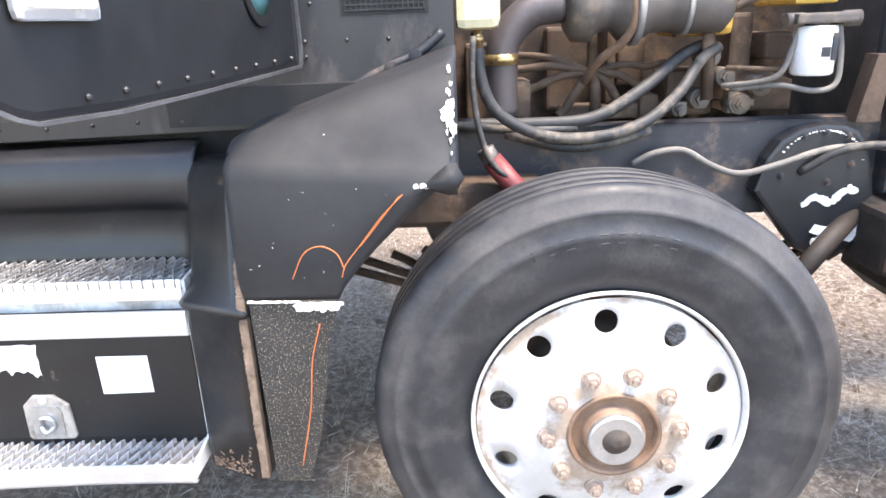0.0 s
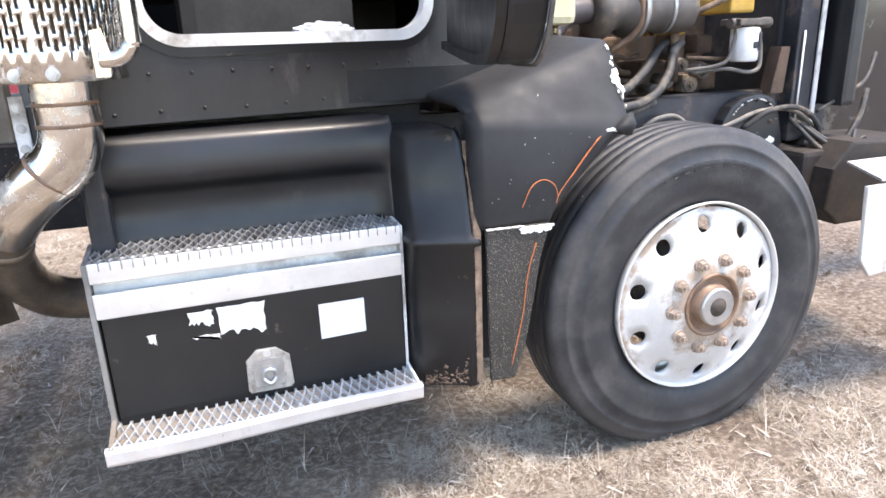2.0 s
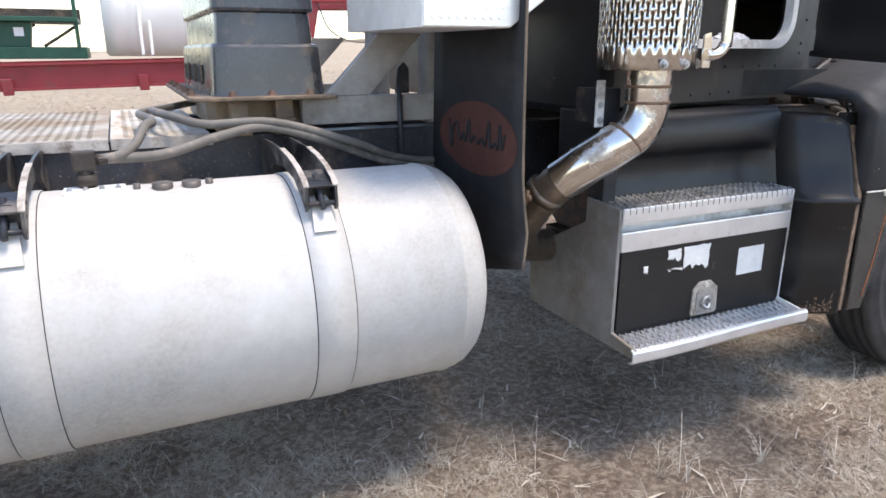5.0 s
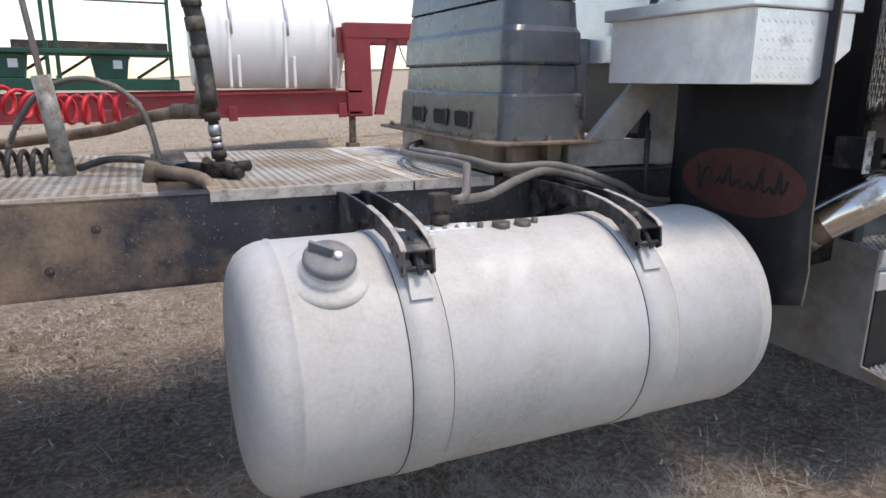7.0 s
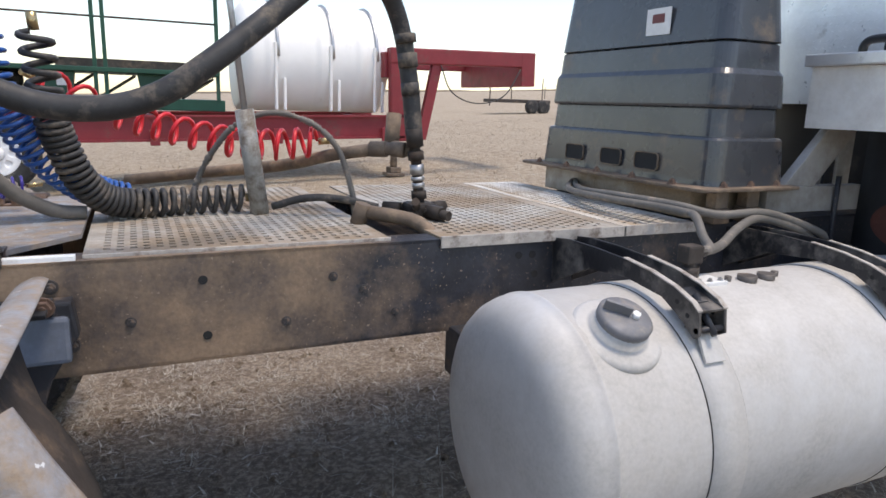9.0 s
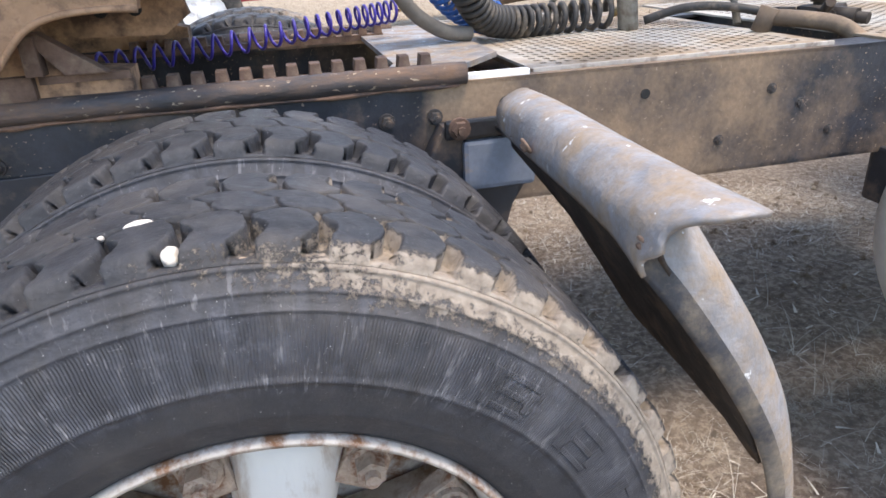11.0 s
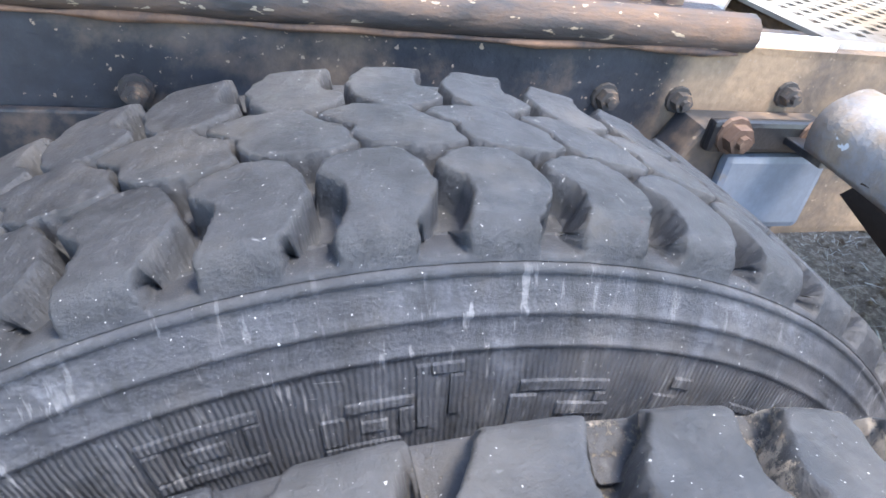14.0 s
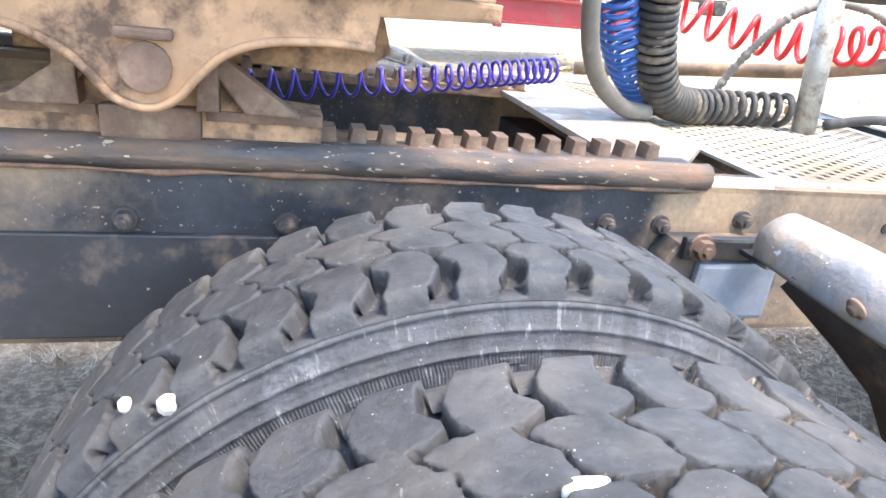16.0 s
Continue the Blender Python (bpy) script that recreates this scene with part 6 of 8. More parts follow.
tube(bm, [(-3.13, 0.445, 1.047), (-2.98, 0.52, 1.04), (-2.82, 0.60, 1.072), (-2.68, 0.64, 1.085), (-2.5, 0.63, 1.035), (-2.3, 0.70, 0.955), (-2.07, 0.735, 0.905), (-1.90, 0.735, 0.950), (-1.72, 0.74, 1.02)], 0.0135)
part("fuel_hose", bm, M_GREYHOSE, TRUCK, "dusty grey hose")
bm = B()
tube(bm, [(-2.70, 1.62, 1.115), (-2.92, 1.28, 1.105), (-2.98, 1.0, 1.12), (-2.94, 0.75, 1.12), (-2.85, 0.66, 1.10), (-2.66, 0.64, 1.10), (-2.42, 0.63, 1.03), (-2.25, 0.71, 0.962), (-2.07, 0.737, 0.934), (-1.90, 0.737, 0.982), (-1.72, 0.742, 1.05)], 0.013)
part("fuel_hose", bm, M_GREYHOSE, TRUCK, "dusty grey hose")

# ---- deck plates with punched holes ----
def deck_plate(x0, x1, y0, y1, z, pitch_x, pitch_y, hx, hy):
    """Bars with cut-out cells between them, each column set half a step on, leave true staggered holes."""
    bm = B()
    border = 0.025
    n = int((x1 - x0 - 2 * border) / pitch_x)
    ox = (x1 - x0 - n * pitch_x) / 2
    edge = x0

    def slab(xa, xb, ya, yb):
        lo = [bm.verts.new((x, y, z - 0.006)) for x, y in ((xa, ya), (xb, ya), (xb, yb), (xa, yb))]
        hi = [bm.verts.new((x, y, z)) for x, y in ((xa, ya), (xb, ya), (xb, yb), (xa, yb))]
        bm.faces.new(hi)
        for k in range(4):
            bm.faces.new((lo[k], lo[(k + 1) % 4], hi[(k + 1) % 4], hi[k]))
    for i in range(n):
        h0 = x0 + ox + pitch_x * (i + 0.5) - hx / 2
        slab(edge, h0, y0, y1)
        y = y0
        c = y0 + border + (pitch_y / 2 if i % 2 else pitch_y)
        while c + hy / 2 < y1 - border / 2:
            slab(h0, h0 + hx, y, c - hy / 2)
            y = c + hy / 2
            c += pitch_y
        slab(h0, h0 + hx, y, y1)
        edge = h0 + hx
    slab(edge, x1, y0, y1)
    return bm


def deck(x0, x1, y0, y1, z, material=M_DECK):
    p = part("deck_plate", deck_plate(x0, x1, y0, y1, z, 0.0285, 0.0345, 0.0150, 0.0175), material, TRUCK, "perforated aluminium deck plate thick with tan dust")
    bm = B()
    box(bm, x0, x1, y0 - 0.006, y0, z - 0.03, z + 0.003, 0.002)
    part("deck_edge", bm, M_EDGEDUST, p, "worn dusty folded edge")
    return p


deck(-4.588, -3.868, 0.80, 1.90, 1.056)
deck(-3.735, -3.118, 0.77, 1.90, 1.056)
deck(-3.112, -2.826, 0.77, 1.90, 1.056, M_DECKPALE)
# dark sheet added below the deck so the punched holes stay dark
bm = B()
box(bm, -4.56, -2.55, 0.83, 1.60, 0.972, 0.980)
part("frame_pan", bm, M_ENGINED, TRUCK)
for dx in (-4.55, -4.2, -3.9, -3.7, -3.1):
    bm = B()
    box(bm, dx - 0.02, dx + 0.02, 0.79, 1.62, 1.03, 1.0495)
    part("deck_support", bm, M_FRAME, TRUCK)

# ---- slide rack and fifth wheel ----
bm = B()
for ry in (0.845, 1.50):
    box(bm, -6.3, -4.785, ry, ry + 0.035, 1.055, 1.072)
part("slide_rack_bar", bm, M_RUSTRACK, TRUCK)
tb = B()
prism(tb, [(-0.013, 0.0), (0.013, 0.0), (0.010, 0.026), (-0.010, 0.026)], "y", -0.018, 0.018, 0.003)
tooth = link_mesh("rack_tooth", tb, M_RUSTRACK)
rack = part("slide_rack", B(), M_RUSTRACK, TRUCK, "rusty toothed slide rack")
for ry in (0.862, 1.517):
    for k in range(16):
        o = part("rack_tooth", tooth, None, rack)
        o.location = (-4.80 - 0.0445 * k, ry, 1.071)
# base plates of the slider: pale worn crossing plate
bm = B()
prism(bm, [(-4.77, 0.80), (-4.60, 1.0), (-4.60, 1.7), (-4.77, 1.7), (-4.77, 1.62), (-4.85, 1.5), (-4.85, 0.95), (-4.9, 0.82)], "z", 1.056, 1.068)
part("slider_end_plate", bm, M_FENDER, TRUCK, "worn grey slider end plate")
bm = B()
box(bm, -4.80, -4.60, 0.78, 0.80, 1.045, 1.062, 0.003)
part("rail_cap", bm, M_ALU_DULL, TRUCK)
bm = B()
box(bm, -6.3, -4.85, 0.92, 1.48, 0.93, 0.95)
part("slider_pan", bm, M_ENGINED, TRUCK)

fw_bracket = B()
prism(fw_bracket, [(-5.95, 1.076), (-5.325, 1.076), (-5.325, 1.122), (-5.40, 1.128), (-5.455, 1.165), (-5.475, 1.20), (-5.59, 1.20), (-5.61, 1.165), (-5.68, 1.128), (-5.95, 1.122)], "y", 0.79, 0.87, 0.004)
fwb = part("fifth_wheel_bracket", fw_bracket, M_TANMETAL, TRUCK, "dust-caked fifth wheel bracket")
bm = B()
prism(bm, [(-5.95, 1.076), (-5.325, 1.076), (-5.325, 1.122), (-5.59, 1.20), (-5.95, 1.122)], "y", 1.54, 1.62)
part("fifth_wheel_bracket", bm, M_TANMETAL, TRUCK)
for a, b, c, d in ((-5.48, -5.425, -5.455, -5.405), (-5.585, -5.64, -5.61, -5.66)):
    bm = B()
    prism(bm, [(b, 1.122), (d + (b - a) * 0.9, 1.122), (c, 1.195), (a, 1.195)], "y", 0.765, 0.80, 0.003)
    part("bracket_rib", bm, M_RUSTRACK, fwb)
bm = B()
box(bm, -5.60, -5.48, 0.772, 0.80, 1.082, 1.125, 0.006)
part("lock_block", bm, M_RUSTRACK, fwb)
for sx in (-5.63, -5.47):
    bm = B()
    prism(bm, [(sx - 0.014, 1.125), (sx + 0.014, 1.125), (sx + 0.012, 1.19), (sx - 0.012, 1.19)], "y", 0.755, 0.80, 0.003)
    part("pivot_ear", bm, M_RUSTRACK, fwb)
bm = B()
under = [(-6.35, 1.235), (-6.35, 1.29), (-5.12, 1.29), (-5.12, 1.268), (-5.27, 1.262), (-5.275, 1.225), (-5.33, 1.228), (-5.40, 1.222), (-5.445, 1.205), (-5.475, 1.178), (-5.50, 1.150), (-5.53, 1.138), (-5.565, 1.148), (-5.59, 1.175), (-5.62, 1.200), (-5.67, 1.220), (-5.75, 1.222)]
prism(bm, under, "y", 0.700, 0.735, 0.005)
fw = part("fifth_wheel", bm, M_TANMETAL, TRUCK, "tan dust-covered fifth wheel coupling")
bm = B()
prism(bm, [(-6.45, 0.75), (-6.3, 0.68), (-5.30, 0.68), (-5.08, 0.86), (-5.05, 1.05), (-5.5, 1.12), (-5.5, 1.29), (-5.05, 1.36), (-5.08, 1.55), (-5.30, 1.73), (-6.3, 1.73), (-6.45, 1.66)], "z", 1.285, 1.305, 0.004)
part("coupling_plate", bm, M_TANMETAL, fw)
bm = B()
rod(bm, (-5.53, 0.69, 1.185), (-5.53, 0.90, 1.185), 0.028, 16)
box(bm, -5.56, -5.50, 0.685, 0.70, 1.215, 1.228, 0.004)
part("pivot_pin", bm, M_RUSTRACK, fw)
bm = B()
tube(bm, [(x, 0.699, z) for x, z in under[5:]], 0.0055, seg=8)
part("boss_rim", bm, M_TANMETAL, fw)
bm = B()
box(bm, -5.95, -5.605, 0.7865, 0.7905, 1.107, 1.121, 0.001)
box(bm, -5.475, -5.326, 0.7865, 0.7905, 1.107, 1.121, 0.001)
part("bracket_lip", bm, M_RUSTRACK, fwb)
bm = B()
prism(bm, [(-5.42, 1.17), (-5.27, 1.165), (-5.22, 1.20), (-5.24, 1.27), (-5.46, 1.27)], "y", 0.90, 0.93)
part("lock_housing", bm, M_TANMETAL, fw)
for r in range(2):
    bm = B()
    rod(bm, (-5.375 + 0.06 * r, 0.897, 1.215), (-5.375 + 0.06 * r, 0.90, 1.215), 0.013, 12)
    part("housing_hole", bm, M_SEAM, fw)
bm = B()
prism(bm, [(-5.14, 1.42), (-5.13, 1.55), (-4.95, 1.55), (-4.94, 1.36), (-5.07, 1.275), (-5.10, 1.28)], "y", 1.60, 1.606)
part("hanging_shield", bm, M_FENDER, TRUCK, "pale grey hanging sheet shield")
fwb.location.x -= 0.022
fw.location.x -= 0.022
# hanger casting ahead of the drive wheels
bm = B()
prism(bm, [(-4.80, 0.975), (-4.61, 0.975), (-4.60, 0.90), (-4.66, 0.80), (-4.70, 0.66), (-4.82, 0.62), (-4.85, 0.75), (-4.84, 0.90)], "y", 0.715, 0.772, 0.006)
hg = part("suspension_hanger", bm, M_FRAMEF, TRUCK)
bm = B()
box(bm, -4.765, -4.615, 0.702, 0.718, 0.845, 0.948, 0.010)
part("hanger_face", bm, M_HANGER, hg, "pale blue-grey scraped casting face")
for bx, bz in ((-4.772, 0.974), (-4.66, 0.972)):
    bm = B()
    nut(bm, (bx, 0.702, bz), 0.017, 0.024)
    part("hanger_bolt", bm, M_RUSTRACK, hg)

# ---- quarter fender ahead of the drive tyres ----
def gutter(bm, path, radii, opening, lo, hi, n=18, wave=0.0, narrow=0.0):
    """A half-round shell that follows a path; opening is the side left open, lo and hi the degrees from it where the sheet ends."""
    pts = smooth_path(path, 5)
    rows = []
    for i, q in enumerate(pts):
        d = (pts[min(i + 1, len(pts) - 1)] - pts[max(i - 1, 0)]).normalized()
        o = (Vector(opening) - d * d.dot(Vector(opening))).normalized()
        s_ = d.cross(o).normalized()
        g = i / (len(pts) - 1)
        r = radii[0] + (radii[1] - radii[0]) * g
        row = []
        for k in range(n + 1):
            a = radians(lo + (hi - lo - narrow * g) * k / n)
            rr = r * (1 + wave * math.sin(5.0 * a + 9.0 * g))
            row.append(q + o * (math.cos(a) * rr) + s_ * (math.sin(a) * rr))
        rows.append(row)
    loft(bm, rows, smooth=True)
    bmesh.ops.recalc_face_normals(bm, faces=bm.faces)


def shell_part(name, bm, parent, label, dark_from=18):
    """A sheet with thickness, grey outside and dark inside; past a number of strips its face is darker slate plastic.
    """
    if dark_from < 18:
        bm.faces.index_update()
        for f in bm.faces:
            f.material_index = 2 if f.index % 18 >= dark_from else 0
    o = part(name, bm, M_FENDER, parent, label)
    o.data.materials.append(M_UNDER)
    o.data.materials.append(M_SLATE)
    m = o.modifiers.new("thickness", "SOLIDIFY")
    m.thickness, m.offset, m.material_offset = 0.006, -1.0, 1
    return o


bm = B()
gutter(bm, [(-4.660, 0.665, 0.997), (-4.662, 0.50, 0.995), (-4.667, 0.25, 0.990), (-4.672, 0.08, 0.985), (-4.674, 0.0, 0.983)], (0.050, 0.069), (0.18, 0.0, -1.0), 146, 284, wave=0.025)
for v in bm.verts:
    # torn outer end: a hollow between a tongue on the tyre side and a short point at the crown
    k = max(0.0, (0.16 - v.co.y) / 0.16)
    u = min(1.0, max(0.0, (v.co.z - 0.975) / 0.074))
    v.co.y += k * (0.19 * u * (1 - u) - 0.012 + 0.075 * max(0.0, 1 - u / 0.3))
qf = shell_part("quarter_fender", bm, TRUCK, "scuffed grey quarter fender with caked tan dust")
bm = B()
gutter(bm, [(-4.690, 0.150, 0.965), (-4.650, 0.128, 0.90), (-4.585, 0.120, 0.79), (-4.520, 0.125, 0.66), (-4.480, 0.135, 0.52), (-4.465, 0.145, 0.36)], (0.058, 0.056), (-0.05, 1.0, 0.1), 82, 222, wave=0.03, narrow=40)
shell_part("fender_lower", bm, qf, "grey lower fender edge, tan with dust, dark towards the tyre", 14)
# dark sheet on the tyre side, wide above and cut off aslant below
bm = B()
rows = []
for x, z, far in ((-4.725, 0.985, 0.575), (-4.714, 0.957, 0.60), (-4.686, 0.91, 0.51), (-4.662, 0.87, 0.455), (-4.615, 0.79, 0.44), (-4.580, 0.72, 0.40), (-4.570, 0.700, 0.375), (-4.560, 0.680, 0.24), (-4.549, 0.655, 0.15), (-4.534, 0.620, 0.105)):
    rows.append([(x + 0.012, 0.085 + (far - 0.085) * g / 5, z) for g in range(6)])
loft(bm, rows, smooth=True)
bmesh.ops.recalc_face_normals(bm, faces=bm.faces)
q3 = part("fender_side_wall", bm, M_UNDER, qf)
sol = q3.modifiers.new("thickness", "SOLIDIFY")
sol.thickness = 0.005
bm = B()
box(bm, -4.80, -4.64, 0.70, 0.716, 0.952, 0.990, 0.006)
box(bm, -4.70, -4.65, 0.640, 0.71, 0.965, 0.974, 0.002)
part("fender_bracket", bm, M_BRACKET, qf)
for y, z in ((0.45, 0.972), (0.075, 0.958)):
    bm = B()
    lathe(bm, [(0.014, 0.0), (0.014, 0.004), (0.008, 0.005), (0.008, 0.010), (0.004, 0.011)], (0, 0, 0), "x", 14)
    o = part("fender_bolt", bm, M_RUSTRACK, qf)
    o.location = Vector((-4.728, y, z + 0.03))
    o.rotation_euler = (0, radians(150), 0)

# ---- bracket frame beside the cover ----
bm = B()
box(bm, -2.545, -2.055, 0.745, 0.79, 1.075, 1.165, 0.004)
fr = part("bracket_frame", bm, M_GREYSTEEL, TRUCK, "grey channel frame that carries the tool box")
bm = B()
prism(bm, [(-2.465, 1.165), (-2.311, 1.165), (-2.122, 1.362), (-2.275, 1.362)], "y", 0.750, 0.785, 0.004)
part("diagonal_brace", bm, M_GREYSTEEL, fr)
bm = B()
prism(bm, [(-2.465, 1.165), (-2.311, 1.165), (-2.122, 1.362), (-2.275, 1.362)], "y", 1.60, 1.64, 0.004)
part("diagonal_brace", bm, M_GREYSTEEL, fr)
bm = B()
box(bm, -2.545, -2.055, 1.60, 1.645, 1.075, 1.165, 0.004)
part("far_channel", bm, M_GREYSTEEL, fr)
bm = B()
prism(bm, [(-2.20, 1.165), (-2.15, 1.165), (-2.15, 1.25), (-2.17, 1.27), (-2.19, 1.25)], "y", 0.80, 0.81)
part("gusset", bm, M_FRAMEF, fr)
bm = B()
rod(bm, (-2.215, 0.73, 1.20), (-2.205, 0.735, 0.90), 0.009)
part("drain_rod", bm, M_FRAME, fr)

# ---- engine bay ----
bm = B()
box(bm, -0.36, 0.80, 1.06, 1.5, 0.75, 1.55, 0.03)
eng = part("engine_block", bm, M_ENGINEDARK, TRUCK, "oily brown engine block under layers of dust")
# pipes and looms that spread from under the turbocharger
hubp = Vector((0.085, 0.87, 1.205))
for dx, dy, dz, r in ((-0.30, 0.0, 0.03, 0.012), (-0.24, 0.02, -0.05, 0.013), (-0.10, 0.0, -0.13, 0.015), (0.02, 0.0, -0.14, 0.017), (0.11, 0.0, -0.11, 0.014), (0.19, 0.02, -0.05, 0.012), (0.0, 0.05, 0.20, 0.016), (0.23, 0.02, 0.02, 0.010), (-0.33, 0.03, 0.09, 0.010)):
    bm = B()
    d = Vector((dx, dy, dz))
    tube(bm, [hubp, hubp + d * 0.4 + Vector((0, -0.02, 0.012)), hubp + d * 0.75 + Vector((0, 0, -0.006)), hubp + d], r, seg=8)
    part("exhaust_runner", bm, M_ENGINE, eng)
for x0, x1, y0, z0, z1 in ((-0.30, -0.24, 0.93, 1.06, 1.30), (-0.04, 0.05, 0.97, 1.08, 1.34), (0.14, 0.17, 0.92, 1.10, 1.36), (0.19, 0.28, 0.99, 1.15, 1.30), (0.53, 0.60, 0.95, 1.10, 1.36), (0.62, 0.70, 0.90, 1.22, 1.30), (0.24, 0.30, 0.88, 1.06, 1.13)):
    bm = B()
    box(bm, x0, x1, y0, 1.07, z0, z1, 0.012)
    part("engine_bracket", bm, M_ENGINE, eng)
bm = B()
prism(bm, [(0.24, 1.33), (0.34, 1.37), (0.46, 1.45), (0.44, 1.48), (0.30, 1.42), (0.22, 1.37)], "y", 0.80, 0.90, 0.008)
part("yellow_arm", bm, M_YELLOW, eng, "yellow painted cast arm")
for a, b, r in (((0.36, 0.79, 1.33), (0.60, 0.70, 1.44), 0.012), ((0.30, 0.80, 1.31), (0.44, 0.78, 1.40), 0.014), ((0.45, 0.76, 1.21), (0.62, 0.72, 1.20), 0.008), ((0.40, 0.78, 1.36), (0.41, 0.78, 1.12), 0.018)):
    bm = B()
    rod(bm, a, b, r, 10)
    part("injection_line", bm, M_ENGINE, eng)
bm = B()
box(bm, -0.22, -0.10, 0.86, 1.0, 1.06, 1.19, 0.02)
box(bm, 0.0, 0.36, 0.90, 1.0, 1.055, 1.10, 0.01)
box(bm, 0.32, 0.47, 0.88, 1.06, 1.06, 1.20, 0.02)
prism(bm, [(0.50, 1.07), (0.70, 1.07), (0.70, 1.16), (0.62, 1.19), (0.52, 1.14)], "y", 0.86, 1.06, 0.015)
part("engine_casting", bm, M_ENGINE, eng)
bm = B()
for k, (x, z, r) in enumerate(((0.42, 1.24, 0.03), (0.47, 1.18, 0.028), (0.40, 1.12, 0.03), (0.52, 1.10, 0.032), (0.34, 1.09, 0.022), (0.58, 1.15, 0.03))):
    rod(bm, (x, 0.80, z), (x, 0.88, z), r, 12)
    nut(bm, (x, 0.80, z), r * 0.6, 0.02)
for k in range(5):
    box(bm, 0.34 + 0.05 * k, 0.37 + 0.05 * k, 0.82, 0.87, 1.07 + 0.02 * (k % 3), 1.11 + 0.03 * (k % 2), 0.004)
part("fuel_pump", bm, M_TURBO, eng, "grimy grey pump with fittings")
bm = B()
box(bm, 0.30, 0.48, 0.80, 0.98, 1.30, 1.42, 0.02)
box(bm, 0.60, 0.72, 0.70, 0.98, 1.375, 1.44, 0.012)
part("yellow_housing", bm, M_YELLOW, eng, "yellow-painted engine housing")
# turbo intake: ribbed ducts along the top
bm = B()
tube(bm, [(-0.20, 0.74, 1.10), (-0.20, 0.74, 1.22), (-0.19, 0.74, 1.31), (-0.12, 0.745, 1.385), (-0.02, 0.75, 1.40)], 0.047, seg=20)
duct = part("intake_duct", bm, M_DUCT, TRUCK, "dusty grey-purple air duct")
bm = B()
tube(bm, [(-0.20, 0.74, 1.245), (-0.20, 0.74, 1.275)], 0.050, seg=20, per=1)
part("hose_clamp", bm, M_BRASS, duct)
bm = B()
lathe(bm, [(0.07, -0.04), (0.10, -0.02), (0.105, 0.03), (0.08, 0.05), (0.075, 0.09), (0.10, 0.11), (0.112, 0.15), (0.095, 0.19), (0.085, 0.20), (0.085, 0.26), (0.092, 0.27), (0.092, 0.40), (0.07, 0.42)], (0.02, 0.76, 1.40), axis="x", seg=40)
part("turbocharger", bm, M_TURBO, TRUCK, "dull grey cast turbocharger")
bm = B()
lathe(bm, [(0.118, 0.145), (0.118, 0.165)], (0.02, 0.76, 1.40), axis="x", seg=40)
part("band_clamp", bm, M_STEEL, TRUCK)
bm = B()
lathe(bm, [(0.096, 0.285), (0.096, 0.30)], (0.02, 0.76, 1.40), axis="x", seg=40)
part("band_clamp", bm, M_STEEL, TRUCK)
bm = B()
tube(bm, [(0.15, 0.66, 1.44), (0.16, 0.665, 1.36), (0.14, 0.70, 1.30), (0.08, 0.76, 1.24), (0.06, 0.84, 1.18)], 0.013, seg=8)
part("oil_line", bm, M_HUBRUST, TRUCK)
bm = B()
box(bm, -0.33, -0.215, 0.50, 0.62, 1.345, 1.62, 0.025)
bot = part("coolant_bottle", bm, M_BOTTLE, TRUCK, "yellowed plastic coolant bottle")
bm = B()
rod(bm, (-0.272, 0.55, 1.30), (-0.272, 0.55, 1.35), 0.012)
rod(bm, (-0.272, 0.55, 1.315), (-0.272, 0.55, 1.33), 0.017, 6)
part("bottle_fitting", bm, M_BRASS, bot)
# filter on its head
bm = B()
lathe(bm, [(0.02, 1.188), (0.048, 1.190), (0.0545, 1.197), (0.0545, 1.310), (0.051, 1.318), (0.02, 1.32)], (0.645, 0.66, 0), axis="z", seg=32)
flt = part("spin_on_filter", bm, M_FILTER, TRUCK, "clean white spin-on filter")
bm = B()
box(bm, 0.64, 0.662, 0.603, 0.609, 1.24, 1.265)
box(bm, 0.668, 0.680, 0.605, 0.611, 1.23, 1.30)
part("filter_print", bm, M_FRAMEF, flt)
bm = B()
box(bm, 0.57, 0.73, 0.61, 0.72, 1.325, 1.352, 0.006)
rod(bm, (0.555, 0.65, 1.335), (0.60, 0.65, 1.335), 0.02)
rod(bm, (0.70, 0.65, 1.335), (0.75, 0.65, 1.335), 0.022)
rod(bm, (0.645, 0.66, 1.312), (0.645, 0.66, 1.33), 0.03)
part("filter_head", bm, M_TURBO, flt)
# hoses
bm = B()
tube(bm, [(-0.275, 0.56, 1.34), (-0.265, 0.55, 1.22), (-0.22, 0.55, 1.13), (-0.10, 0.56, 1.065), (0.05, 0.57, 1.055), (0.18, 0.60, 1.085), (0.29, 0.66, 1.155), (0.37, 0.74, 1.235), (0.43, 0.77, 1.27)], 0.0165)
part("engine_hose", bm, M_RUBBER, TRUCK, "thick dusty rubber hose")
bm = B()
tube(bm, [(-0.33, 0.62, 1.095), (-0.12, 0.62, 1.09), (0.05, 0.63, 1.10), (0.20, 0.69, 1.17), (0.33, 0.78, 1.25), (0.42, 0.82, 1.28)], 0.0175)
part("engine_hose", bm, M_RUBBER, TRUCK, "thick dusty rubber hose")
bm = B()
tube(bm, [(-0.20, 0.60, 1.07), (-0.05, 0.59, 1.03), (0.08, 0.59, 1.035), (0.20, 0.62, 1.06)], 0.015)
tube(bm, [(-0.34, 0.58, 1.10), (-0.15, 0.60, 1.075), (0.0, 0.62, 1.075)], 0.012)
part("engine_hose", bm, M_RUBBER, TRUCK, "thick dusty rubber hose")
bm = B()
